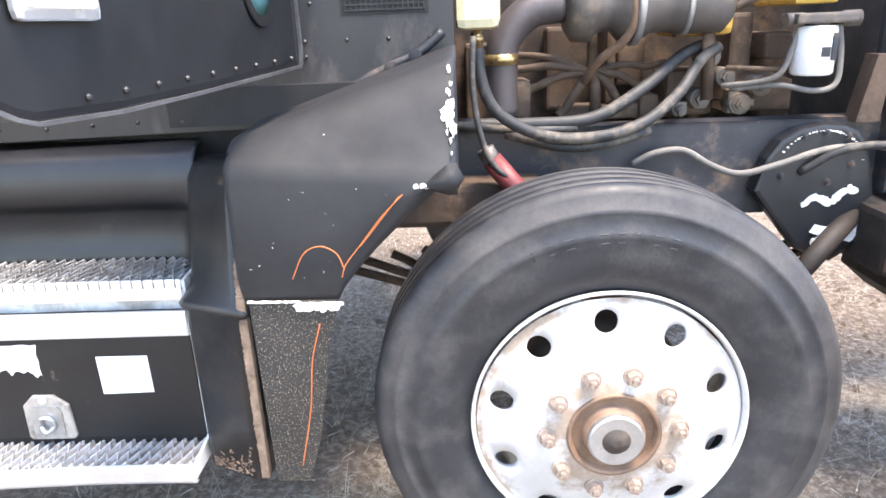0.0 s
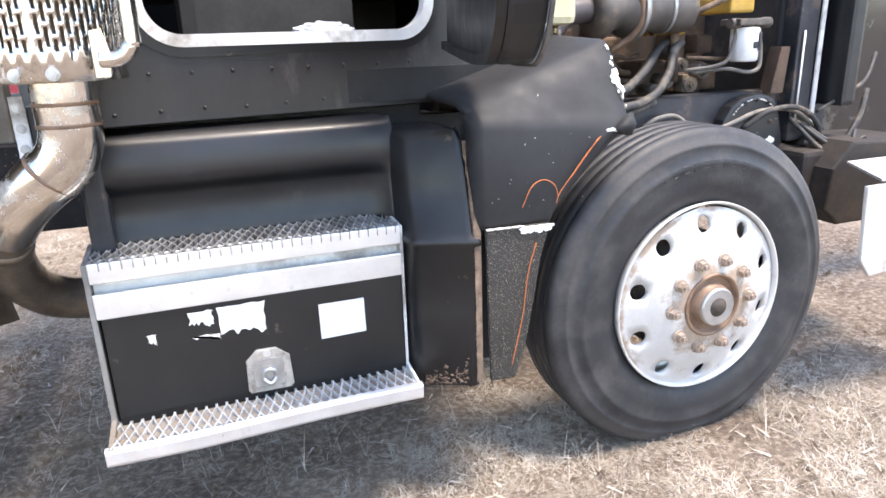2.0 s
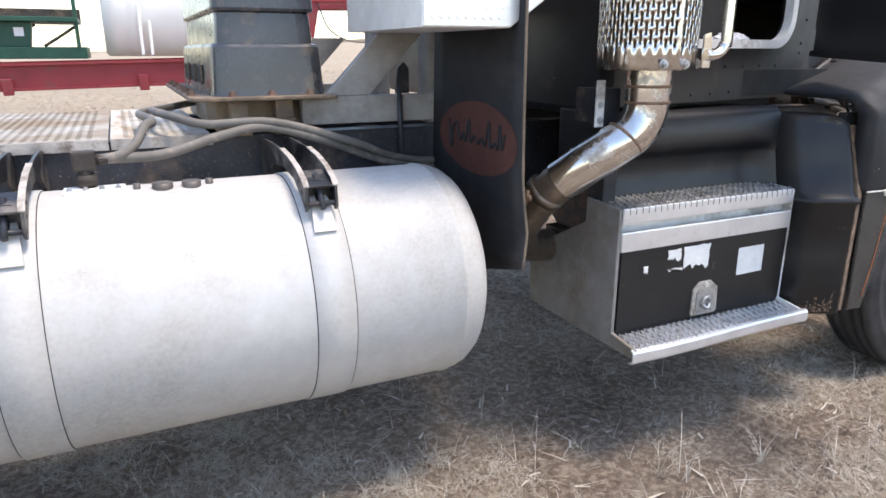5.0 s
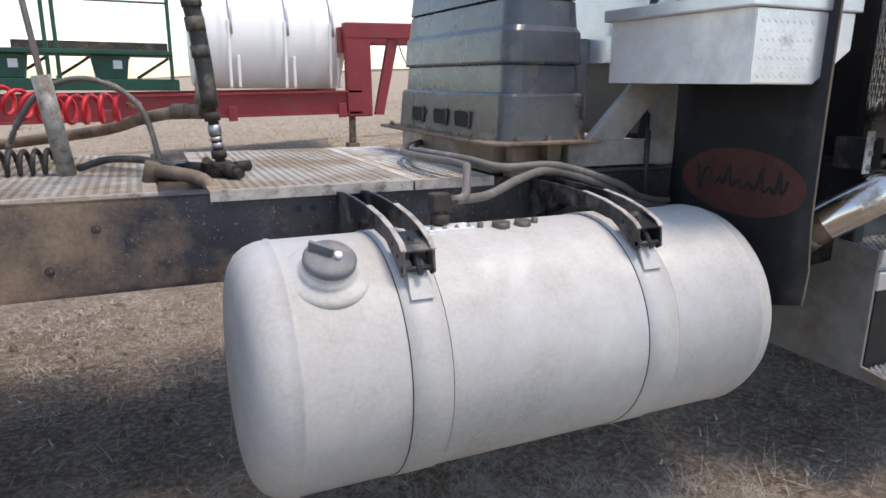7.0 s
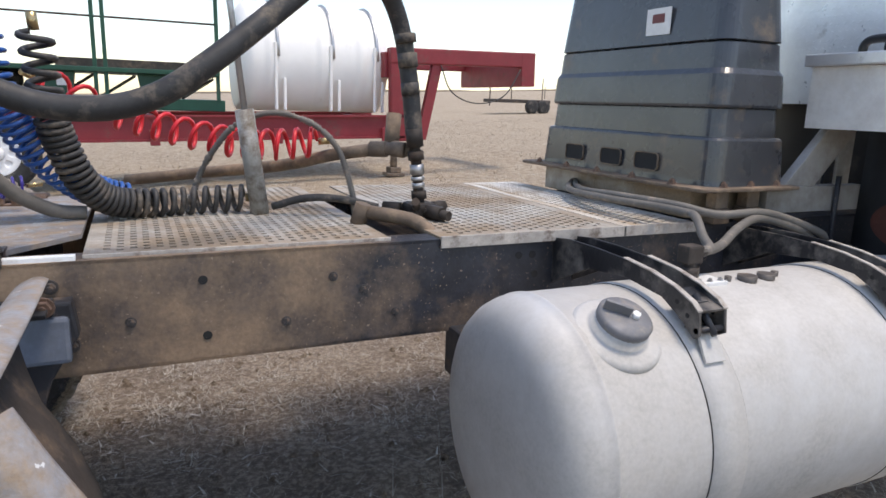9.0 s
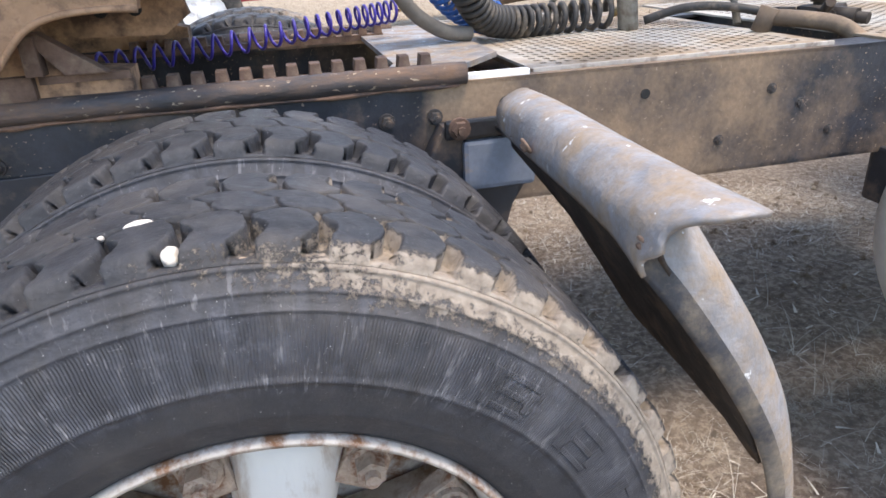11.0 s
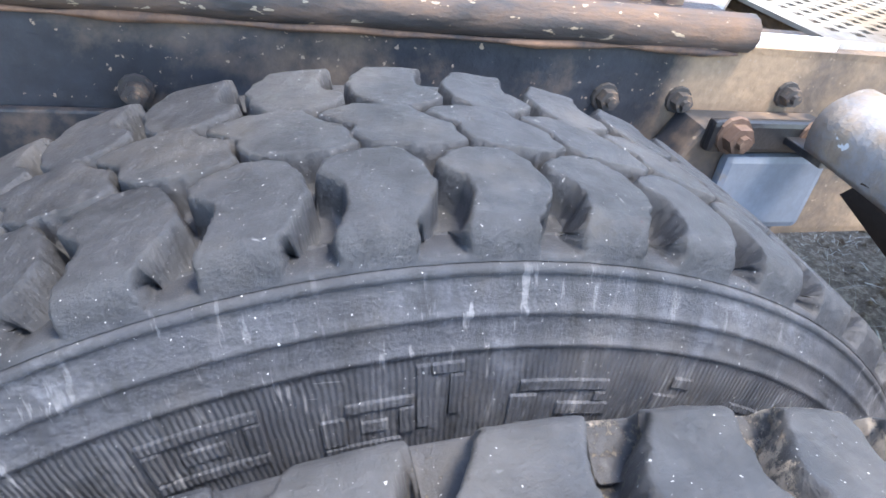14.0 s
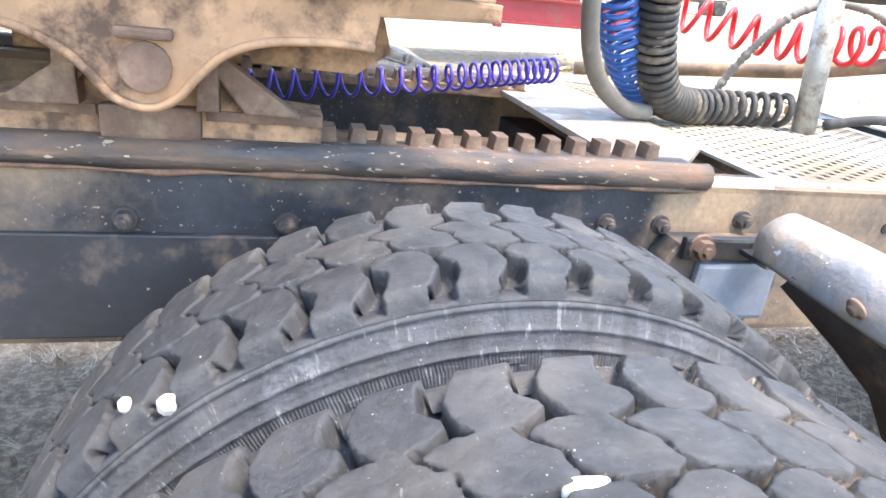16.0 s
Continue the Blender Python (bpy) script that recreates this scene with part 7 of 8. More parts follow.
tube(bm, [(-0.285, 0.50, 1.33), (-0.29, 0.48, 1.22), (-0.275, 0.46, 1.10), (-0.24, 0.45, 1.01), (-0.17, 0.46, 0.955)], 0.0085)
part("thin_hose", bm, M_RUBBER, TRUCK)
bm = B()
tube(bm, [(0.44, 0.75, 1.16), (0.52, 0.68, 1.175), (0.56, 0.65, 1.20), (0.585, 0.65, 1.27), (0.60, 0.66, 1.325)], 0.008)
tube(bm, [(0.46, 0.74, 1.15), (0.56, 0.66, 1.165), (0.64, 0.63, 1.15), (0.70, 0.63, 1.165), (0.71, 0.64, 1.24), (0.70, 0.65, 1.33)], 0.008)
part("fuel_line", bm, M_GREYHOSE, TRUCK)
bm = B()
tube(bm, [(0.16, 0.63, 0.965), (0.22, 0.62, 0.995), (0.30, 0.62, 1.0), (0.38, 0.62, 0.955), (0.46, 0.61, 0.93), (0.56, 0.60, 0.955), (0.70, 0.60, 0.995), (0.86, 0.59, 0.99), (0.98, 0.58, 0.915)], 0.0095)
part("brake_cable", bm, M_GREYHOSE, TRUCK, "grey cable with clips")
# rubber-coated red shock and steering parts under the hood
bm = B()
rod(bm, (-0.245, 0.48, 1.02), (-0.12, 0.46, 0.87), 0.029, 16)
sh = part("shock_absorber", bm, M_REDPAINT, TRUCK, "dull red shock absorber")
bm = B()
rod(bm, (-0.262, 0.482, 1.05), (-0.24, 0.48, 1.01), 0.024, 12)
part("shock_eye", bm, M_TURBO, sh)
bm = B()
box(bm, -0.66, -0.10, 0.50, 0.64, 0.83, 0.95, 0.02)
part("spring_hanger", bm, M_ENGINE, TRUCK)
# bolted gear plate at the rail's front end
bm = B()
prism(bm, [(0.50, 0.88), (0.525, 0.97), (0.56, 1.02), (0.61, 1.05), (0.67, 1.062), (0.73, 1.058), (0.77, 1.04), (0.80, 1.0), (0.83, 0.90), (0.85, 0.78), (0.80, 0.70), (0.74, 0.66), (0.64, 0.70), (0.56, 0.80)], "y", 0.60, 0.66, 0.012)
gp = part("steering_gear_plate", bm, M_PAINT, TRUCK, "black plate with paint flaked to bare metal")
for bx, bz in ((0.62, 1.03), (0.68, 1.04), (0.74, 1.03), (0.76, 0.95), (0.57, 0.92), (0.70, 0.90)):
    bm = B()
    nut(bm, (bx, 0.60, bz), 0.008, 0.012)
    part("plate_bolt", bm, M_FRAMEF, gp)
bm = B()
random.seed(11)
for k in range(30):
    g = k / 29
    flake(bm, Vector((0.645 + 0.13 * g, 0.5975, 0.838 + 0.03 * g + 0.012 * math.sin(g * 9))), ex, up, random.uniform(0.008, 0.022), random.uniform(0.006, 0.018), 0.002)
    flake(bm, Vector((0.69 + 0.15 * g, 0.5970, 0.735 + 0.03 * g + random.uniform(-0.02, 0.025))), ex, up, random.uniform(0.014, 0.034), random.uniform(0.010, 0.028), 0.002)
for k in range(26):
    g = k / 25
    flake(bm, Vector((0.56 + 0.23 * g, 0.5972, 0.96 + 0.085 * math.sin(math.pi * g) ** 0.5)), ex, up, random.uniform(0.002, 0.007), random.uniform(0.001, 0.004), 0.0016)
tagged(part("flaked_paint", bm, M_CHIP, gp), kind="stuff")
bm = B()
for a, b in (((0.78, 0.72, 0.86), (0.92, 0.45, 0.78)), ((0.80, 0.62, 0.80), (0.60, 0.50, 0.66)), ((0.9, 0.7, 0.75), (1.1, 0.5, 0.7))):
    rod(bm, a, b, 0.028)
box(bm, 0.80, 1.05, 0.45, 0.75, 0.66, 0.84, 0.02)
part("steering_linkage", bm, M_HORN, TRUCK)
bm = B()
for k in range(5):
    tube(bm, [(0.86 + 0.03 * k, 0.60, 0.96 - 0.01 * k), (0.92 + 0.02 * k, 0.48, 0.84 + 0.03 * math.sin(k)), (1.02 + 0.02 * k, 0.44, 0.80 + 0.02 * k), (1.12, 0.5, 0.90 - 0.03 * k)], 0.009, seg=7)
part("loose_wiring", bm, M_RUBBER, TRUCK, "tangle of loose black hoses")
# radiator post and frame
bm = B()
prism(bm, [(0.765, 1.06), (0.83, 1.06), (0.845, 1.24), (0.80, 1.24)], "y", 0.62, 0.68)
part("radiator_bracket", bm, M_ENGINE, TRUCK)
bm = B()
box(bm, 0.86, 0.96, 0.60, 0.72, 0.86, 2.0, 0.008)
rad = part("radiator_post", bm, M_FRAMEF, TRUCK, "black radiator support post")
bm = B()
box(bm, 0.965, 0.985, 0.592, 0.60, 0.90, 2.0)
rod(bm, (0.885, 0.592, 0.95), (0.885, 0.592, 1.3), 0.004)
part("post_trim", bm, M_ALU_DULL, rad)
bm = B()
box(bm, 0.90, 1.0, 0.72, 1.7, 0.95, 2.0)
part("radiator", bm, M_ENGINED, TRUCK)
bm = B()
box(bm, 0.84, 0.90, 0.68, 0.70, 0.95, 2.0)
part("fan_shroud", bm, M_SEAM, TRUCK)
# headlamp panel and bumper at the very front
bm = B()
box(bm, 1.02, 1.10, 0.50, 1.9, 1.0, 2.0, 0.02)
part("grille_surround", bm, M_PAINT, TRUCK)
bm = B()
prism(bm, [(0.56, 0.815), (1.30, 0.83), (1.36, 0.80), (1.36, 0.52), (0.63, 0.50), (0.58, 0.56)], "y", -0.02, -0.005, 0.004)
prism(bm, [(0.62, -0.018), (0.80, 0.26), (1.36, 0.26), (1.36, -0.018)], "z", 0.826, 0.834)
part("front_bumper", bm, M_BUMPER, TRUCK, "dull grey bumper end")
bm = B()
box(bm, 1.0, 2.6, 0.86, 0.90, 0.70, 2.0, 0.01)
fp = part("front_panel", bm, M_HOODGLOSS, TRUCK, "black front panel with scraped pale patches")
bm = B()
random.seed(31)
for k in range(9):
    flake(bm, Vector((random.uniform(1.05, 1.4), 0.857, random.uniform(1.0, 1.5))), Vector((1, 0, 0)), Vector((0.2, 0, 1)), random.uniform(0.01, 0.06), random.uniform(0.004, 0.02), 0.002)
part("panel_scrape", bm, M_ALU_DULL, fp, "bare scraped streaks")
bm = B()
prism(bm, [(0.84, 0.62), (0.92, 0.55), (1.3, 0.55), (1.4, 0.62), (1.4, 0.86), (0.95, 0.88), (0.86, 0.78)], "y", 0.36, 0.72, 0.01)
part("front_frame_horn", bm, M_HORN, TRUCK, "dark oily frame horn behind the bumper")
for pts, r in (([(0.62, 0.60, 0.93), (0.72, 0.56, 1.0), (0.86, 0.55, 1.0), (0.98, 0.56, 0.92), (1.02, 0.58, 0.80)], 0.011), ([(0.90, 0.56, 0.86), (1.05, 0.54, 0.80), (1.2, 0.56, 0.93), (1.28, 0.6, 1.05)], 0.012), ([(0.95, 0.55, 0.98), (1.08, 0.53, 1.05), (1.2, 0.55, 1.10), (1.3, 0.6, 1.2)], 0.008)):
    bm = B()
    tube(bm, pts, r, seg=8)
    part("loose_hose", bm, M_RUBBER, TRUCK)


# ---- front of the coupled trailer ----
NOSE = thing("trailer_coupler", (-6.4, 1.2, 1.306), "dust-brown steel coupler frame resting on the fifth wheel", "trailer")
bm = B()
prism(bm, [(-7.6, 1.307), (-5.22, 1.307), (-5.16, 1.325), (-5.16, 1.345), (-7.6, 1.345)], "y", 0.66, 1.75, 0.004)
part("coupler_plate", bm, M_TANMETAL, NOSE)
bm = B()
for y0 in (0.70, 1.60):
    box(bm, -7.6, -5.30, y0, y0 + 0.08, 1.345, 1.43)
part("coupler_web", bm, M_RUSTRACK, NOSE)
bm = B()
box(bm, -7.6, -5.20, 0.62, 1.79, 1.43, 1.50, 0.008)
box(bm, -7.6, -5.26, 0.66, 1.75, 1.50, 1.75, 0.008)
part("coupler_frame", bm, M_RUSTRACK, NOSE)

# ---- things on the deck ----
COVER = thing("equipment_cover", (-2.66, 1.25, 1.05), "dark grey stepped plastic cover on a dusty metal base", "cover")
tiers = [(1.172, 0.0), (1.19, 0.002), (1.318, 0.010), (1.326, 0.014), (1.329, 0.026), (1.418, 0.032), (1.421, 0.034), (1.424, 0.022), (1.432, 0.020), (1.528, 0.026), (1.546, 0.036), (1.626, 0.042), (1.631, 0.052), (1.635, 0.040), (1.86, 0.062), (1.875, 0.08), (1.885, 0.13)]


def rounded(x0, x1, y0, y1, r, n=4):
    out = []
    for cx, cy, a in ((x1 - r, y0 + r, -90), (x1 - r, y1 - r, 0), (x0 + r, y1 - r, 90), (x0 + r, y0 + r, 180)):
        out += [(cx + r * math.cos(radians(a + 90 * k / n)), cy + r * math.sin(radians(a + 90 * k / n))) for k in range(n + 1)]
    return out


bm = B()
g = loft(bm, [[(x, y, z) for x, y in rounded(-2.815 + i, -2.458 - i, 0.738 + i, 1.735 - i, 0.055, 7)] for z, i in tiers], closed=True)
bm.faces.new(g[-1])
bm.faces.new(g[0][::-1])
bmesh.ops.recalc_face_normals(bm, faces=bm.faces)
shell = part("cover_shell", bm, M_COVER, COVER, "dark grey stepped plastic shell")
for vy in (1.47, 1.238, 1.041):
    bm = B()
    prism(bm, [(y + vy, z + 1.235) for y, z in rounded(-0.060, 0.060, -0.034, 0.026, 0.016)], "x", -2.8175, -2.80)
    part("vent_hole", bm, M_SEAM, shell)
    bm = B()
    sweep_strip(bm, [(y + vy, z + 1.235) for y, z in rounded(-0.062, 0.062, -0.036, 0.028, 0.017)] + [(vy + 0.045, 1.199)], 0.004, 0.0, 0.006, Matrix(((0, 1, 0, -2.8205), (1, 0, 0, 0), (0, 0, 1, 0), (0, 0, 0, 1))))
    part("vent_rim", bm, M_TANHOSE, shell, "dusty brown vent edge")
bm = B()
box(bm, -2.7765, -2.7745, 1.03, 1.15, 1.665, 1.755)
part("paper_label", bm, M_CHIP, shell, "white paper label")
bm = B()
box(bm, -2.7775, -2.7767, 1.06, 1.12, 1.705, 1.735)
part("label_mark", bm, M_REDPAINT, shell)
bm = B()
prism(bm, [(x, y) for x, y in rounded(-2.885, -2.43, 0.700, 1.785, 0.03)], "z", 1.160, 1.172, 0.004)
part("base_flange", bm, M_TANHOSE, COVER, "brown dusty base flange")
bm = B()
box(bm, -2.80, -2.52, 0.83, 1.70, 1.056, 1.160, 0.004)
part("base_box", bm, M_DECK, COVER)
for fx in (-2.74, -2.60):
    bm = B()
    box(bm, fx - 0.035, fx + 0.035, 0.745, 0.80, 1.05, 1.10, 0.005)
    box(bm, fx - 0.028, fx + 0.028, 0.75, 0.795, 1.10, 1.16, 0.005)
    part("foot_block", bm, M_TANHOSE, COVER)
for k in range(5):
    bm = B()
    nut(bm, (-2.868, 0.85 + 0.2 * k, 1.172), 0.012, 0.018, "z", 1)
    part("flange_bolt", bm, M_RUSTRACK, COVER)
for k in range(3):
    bm = B()
    nut(bm, (-2.76 + 0.12 * k, 0.735, 1.172), 0.012, 0.016, "z", 1)
    part("flange_bolt", bm, M_RUSTRACK, COVER)

TOOLBOX = thing("tool_box", (-2.2, 0.47, 1.362), "scratched bare aluminium tool box with chequered end", "tool box")
bm = B()
prism(bm, [(-2.374, 1.364), (-2.12, 1.364), (-1.98, 1.46), (-1.98, 1.565), (-2.374, 1.565)], "y", 0.170, 0.775, 0.004)
tbx = part("box_body", bm, M_TOOLBOX, TOOLBOX, "blotchy bare aluminium body")
bm = B()
prism(bm, [(-2.370, 1.368), (-2.122, 1.368), (-1.984, 1.464), (-1.984, 1.562), (-2.370, 1.562)], "y", 0.166, 0.1695)
part("chequer_end", bm, M_DIAMOND, tbx, "chequer plate end")


def lozenges(bm, u0, u1, v0, v1, put, pitch=0.024):
    n = 0
    i = 0
    v = v0 + pitch / 2
    while v < v1 - 0.004:
        u = u0 + pitch / 2 + (pitch / 2 if i % 2 else 0)
        while u < u1 - 0.004:
            c, s_ = (0.8, 0.6) if i % 2 else (0.8, -0.6)
            ring = [put(u + c * a - s_ * b, v + s_ * a + c * b, h) for a, b, h in ((-0.010, 0, 0), (0, -0.003, 0), (0.010, 0, 0), (0, 0.003, 0))]
            top = bm.verts.new(put(u, v, 0.0010))
            vs_ = [bm.verts.new(p) for p in ring]
            for k in range(4):
                bm.faces.new((vs_[k], vs_[(k + 1) % 4], top))
            u += pitch
        v += pitch
        i += 1


bm = B()
lozenges(bm, -2.36, -2.13, 1.375, 1.555, lambda u, v, h: Vector((u, 0.1658 - h, v)))
tagged(part("chequer_lugs", bm, M_DIAMOND, tbx), kind="stuff")
bm = B()
box(bm, -2.40, -1.965, 0.155, 0.79, 1.566, 1.605, 0.005)
part("box_lid", bm, M_ALU, TOOLBOX, "bright lid with a turned edge")
HP = B()
box(HP, -1.965, -1.95, 0.35, 2.06, 1.45, 2.4, 0.003)
hp = part("headboard", HP, M_DIAMOND, TRUCK, "bright chequer plate headboard")
bm = B()
lozenges(bm, 0.36, 1.2, 1.56, 1.95, lambda u, v, h: Vector((-1.9655 - h, u, v)), 0.03)
tagged(part("chequer_lugs", bm, M_DIAMOND, hp), kind="stuff")
for py in (0.905, 1.505):
    bm = B()
    box(bm, -2.052, -1.968, py - 0.045, py + 0.045, 1.051, 1.56, 0.006)
    part("headboard_post", bm, M_GREYSTEEL, TRUCK, "pale grey square post")
bm = B()
tube(bm, [(-2.30, 0.66, 1.607), (-2.30, 0.655, 1.635), (-2.30, 0.63, 1.65), (-2.30, 0.56, 1.65), (-2.30, 0.535, 1.635), (-2.30, 0.53, 1.607)], 0.014, seg=8)
single("carry_handle", bm, M_PLASTIC, "black plastic handle lying on the tool box", "handle")
bm = B()
lathe(bm, [(0.022, 1.6065), (0.034, 1.609), (0.034, 1.64), (0.026, 1.655), (0.012, 1.66)], (-2.28, 0.46, 0), axis="z", seg=20)
single("plastic_bottle", bm, M_GREENB, "small green plastic bottle on the tool box", "bottle")

# post with a whip rod
POST = thing("hose_post", (-4.125, 1.27, 1.056), "galvanised tube post with a thin rod for hoses", "post")
bm = B()
tube(bm, [(-4.125, 1.271, 1.057), (-4.164, 1.265, 1.372)], 0.028, seg=16, per=1)
part("post_tube", bm, M_WHITEPOST, POST)
bm = B()
tube(bm, [(-4.162, 1.265, 1.36), (-4.225, 1.255, 1.95)], 0.0095, seg=8, per=1)
part("whip_rod", bm, M_STEEL, POST)

# hydraulic pipe standing in the deck gap
PIPE = thing("hydraulic_pipe", (-3.66, 1.085, 1.056), "dusty black hydraulic pipe with couplings and a tee", "pipe")
bm = B()
tube(bm, [(-3.663, 1.085, 1.06), (-3.676, 1.087, 1.19), (-3.689, 1.089, 1.313)], 0.0165, seg=14)
part("riser", bm, M_HORN, PIPE, "oily black riser")
for a, b, r, m_ in ((1.115, 1.14, 0.024, M_HORN), (1.15, 1.165, 0.0205, M_STEEL), (1.172, 1.184, 0.0215, M_STEEL), (1.19, 1.222, 0.0225, M_STEEL), (1.235, 1.262, 0.025, M_HORN), (1.275, 1.33, 0.026, M_HORN), (1.43, 1.465, 0.028, M_RUBBER), (1.51, 1.55, 0.030, M_RUBBER), (1.58, 1.605, 0.031, M_RUBBER)):
    bm = B()
    f = lambda z: (-3.663 - 0.105 * (z - 1.06), 1.085 + 0.04 * max(0, z - 1.3), z)
    rod(bm, f(a), f(b), r, 6 if r < 0.024 else 12)
    part("coupling", bm, m_, PIPE)
bm = B()
tube(bm, [(-3.689, 1.089, 1.313), (-3.70, 1.10, 1.45), (-3.722, 1.112, 1.60), (-3.77, 1.09, 1.70), (-3.86, 1.02, 1.765), (-3.98, 0.92, 1.74), (-4.12, 0.82, 1.63), (-4.30, 0.755, 1.485), (-4.42, 0.75, 1.405), (-4.54, 0.76, 1.375), (-4.68, 0.78, 1.392), (-4.86, 0.80, 1.485), (-5.05, 0.82, 1.65)], 0.027, seg=14)
part("thick_hose", bm, M_RUBBER, PIPE, "thick black hydraulic hose")
bm = B()
tube(bm, [(-3.705, 1.12, 1.262), (-3.76, 1.17, 1.262), (-3.88, 1.30, 1.235), (-4.012, 1.463, 1.187), (-4.25, 1.70, 1.14), (-4.5, 1.85, 1.10)], 0.020, seg=12)
part("dusty_pipe", bm, M_TANHOSE, PIPE, "tan dust-coated pipe")
bm = B()
rod(bm, (-3.705, 1.12, 1.262), (-3.735, 1.15, 1.262), 0.024, 12)
rod(bm, (-3.75, 1.163, 1.262), (-3.79, 1.20, 1.26), 0.025, 12)
rod(bm, (-3.70, 1.26, 1.25), (-3.685, 1.275, 1.37), 0.025, 12)
rod(bm, (-3.69, 1.12, 1.262), (-3.695, 1.25, 1.262), 0.022, 12)
part("tee", bm, M_TANHOSE, PIPE)
bm = B()
box(bm, -3.715, -3.625, 1.035, 1.12, 1.058, 1.105, 0.012)
rod(bm, (-3.66, 1.05, 1.082), (-3.632, 0.99, 1.078), 0.024, 6)
rod(bm, (-3.648, 1.02, 1.08), (-3.620, 0.965, 1.076), 0.015, 10)
rod(bm, (-3.72, 1.11, 1.082), (-3.765, 1.145, 1.082), 0.021, 6)
rod(bm, (-3.625, 1.08, 1.085), (-3.575, 1.11, 1.085), 0.020, 6)
rod(bm, (-3.70, 1.03, 1.095), (-3.72, 0.99, 1.12), 0.013, 8)
for q in range(3):
    nut(bm, (-3.70 + 0.03 * q, 1.033, 1.085), 0.009, 0.012)
part("valve_block", bm, M_HORN, PIPE, "greasy black valve block with stub fittings")
bm = B()
tube(bm, [(-3.86, 1.02, 1.09), (-3.80, 0.96, 1.085), (-3.74, 0.92, 1.07), (-3.70, 0.88, 1.03)], 0.021, seg=10)
rod(bm, (-3.885, 1.03, 1.055), (-3.87, 1.02, 1.115), 0.024, 10)
part("dusty_elbow", bm, M_TANHOSE, PIPE)
bm = B()
tube(bm, [(-4.09, 1.25, 1.08), (-4.0, 1.20, 1.11), (-3.90, 1.16, 1.11), (-3.80, 1.10, 1.09)], 0.012)
part("thin_hose", bm, M_RUBBER, PIPE)

# coiled lines
def coiled_hose(path, big, thin, turns, material, label):
    e = thing("coiled_air_hose", path[0], label, "hose", "coiled air hoses")
    bm = B()
    coil(bm, path, big, thin, turns)
    part("coil", bm, material, e)
    for a, b in ((Vector(path[0]), Vector(path[1])), (Vector(path[-1]), Vector(path[-2]))):
        d = (a - b).normalized()
        bm = B()
        rod(bm, a + d * 0.002, a + d * 0.045, thin * 1.5, 10)
        part("end_fitting", bm, M_BRASS, e, "brass end fitting")
    return e


coiled_hose([(-4.165, 1.30, 1.103), (-4.34, 1.30, 1.098), (-4.47, 1.27, 1.10), (-4.55, 1.24, 1.12), (-4.605, 1.21, 1.18), (-4.64, 1.19, 1.27), (-4.66, 1.17, 1.36), (-4.675, 1.15, 1.55)], 0.036, 0.0085, 36, M_RUBBER, "black coiled air hose drooping onto the deck")
coiled_hose([(-4.50, 1.33, 1.105), (-4.57, 1.31, 1.13), (-4.64, 1.27, 1.18), (-4.70, 1.23, 1.25), (-4.745, 1.20, 1.33), (-4.775, 1.17, 1.42), (-4.79, 1.15, 1.55)], 0.043, 0.0062, 26, M_BLUE, "bright blue coiled air hose")
coiled_hose([(-3.93, 1.32, 1.275), (-4.07, 1.36, 1.262), (-4.20, 1.44, 1.268), (-4.36, 1.54, 1.30), (-4.52, 1.63, 1.345), (-4.75, 1.75, 1.45)], 0.045, 0.0075, 15, M_REDCOIL, "bright red coiled air hose hung in the air")
coiled_hose([(-4.76, 1.40, 1.140), (-4.90, 1.36, 1.128), (-5.10, 1.30, 1.108), (-5.38, 1.25, 1.085), (-5.65, 1.22, 1.07)], 0.027, 0.0042, 26, M_PURPLE, "thin purple-blue coiled line over the slider")
bm = B()
tube(bm, [(-4.60, 1.22, 1.085), (-4.68, 1.20, 1.10), (-4.77, 1.16, 1.165), (-4.825, 1.12, 1.27), (-4.845, 1.10, 1.45), (-4.85, 1.09, 1.7)], 0.0185, seg=12)
single("rubber_hose", bm, M_GREYHOSE, "thick grey-black rubber hose bent up from the deck", "hose")
bm = B()
pth = smooth_path([(-4.32, 1.42, 1.07), (-4.27, 1.39, 1.20), (-4.18, 1.36, 1.32), (-4.063, 1.34, 1.362), (-3.95, 1.29, 1.33), (-3.88, 1.245, 1.25), (-3.85, 1.20, 1.12), (-3.85, 1.17, 1.06)], 28)
tube(bm, pth, 0.0095, seg=8, per=1, radii=lambda t: 0.0118 if int(t * 196) % 2 else 0.0075)
single("ribbed_conduit", bm, M_GREYHOSE, "grey ribbed conduit arching over the deck", "conduit")

# stones caught in the tread
def stone(c, sx, sy, sz, seed, material, label):
    bm = B()
    bmesh.ops.create_icosphere(bm, subdivisions=3, radius=1.0)
    noise.seed_set(seed)
    for v in bm.verts:
        d = 1 + 0.28 * noise.noise(v.co * 1.6) + 0.10 * noise.noise(v.co * 4.5)
        v.co = Vector((v.co.x * sx * d, v.co.y * sy * d, v.co.z * sz * d)) + Vector(c)
    for f in bm.faces:
        f.smooth = True
    return single("stone", bm, material, label, "stone", "stones in the tread")


CHIP_LABEL = "pale limestone chip wedged in the tyre tread"
stone((-5.207, 0.074, 1.049), 0.0085, 0.012, 0.0105, 3, M_STONE, CHIP_LABEL)
stone((-5.241, 0.140, 1.055), 0.016, 0.007, 0.010, 5, M_STONE, CHIP_LABEL)
stone((-5.146, 0.063, 1.036), 0.008, 0.006, 0.008, 8, M_TANSTONE, "small tan pebble in the tyre tread")
stone((-5.499, 0.387, 0.951), 0.009, 0.007, 0.011, 12, M_STONE, CHIP_LABEL)
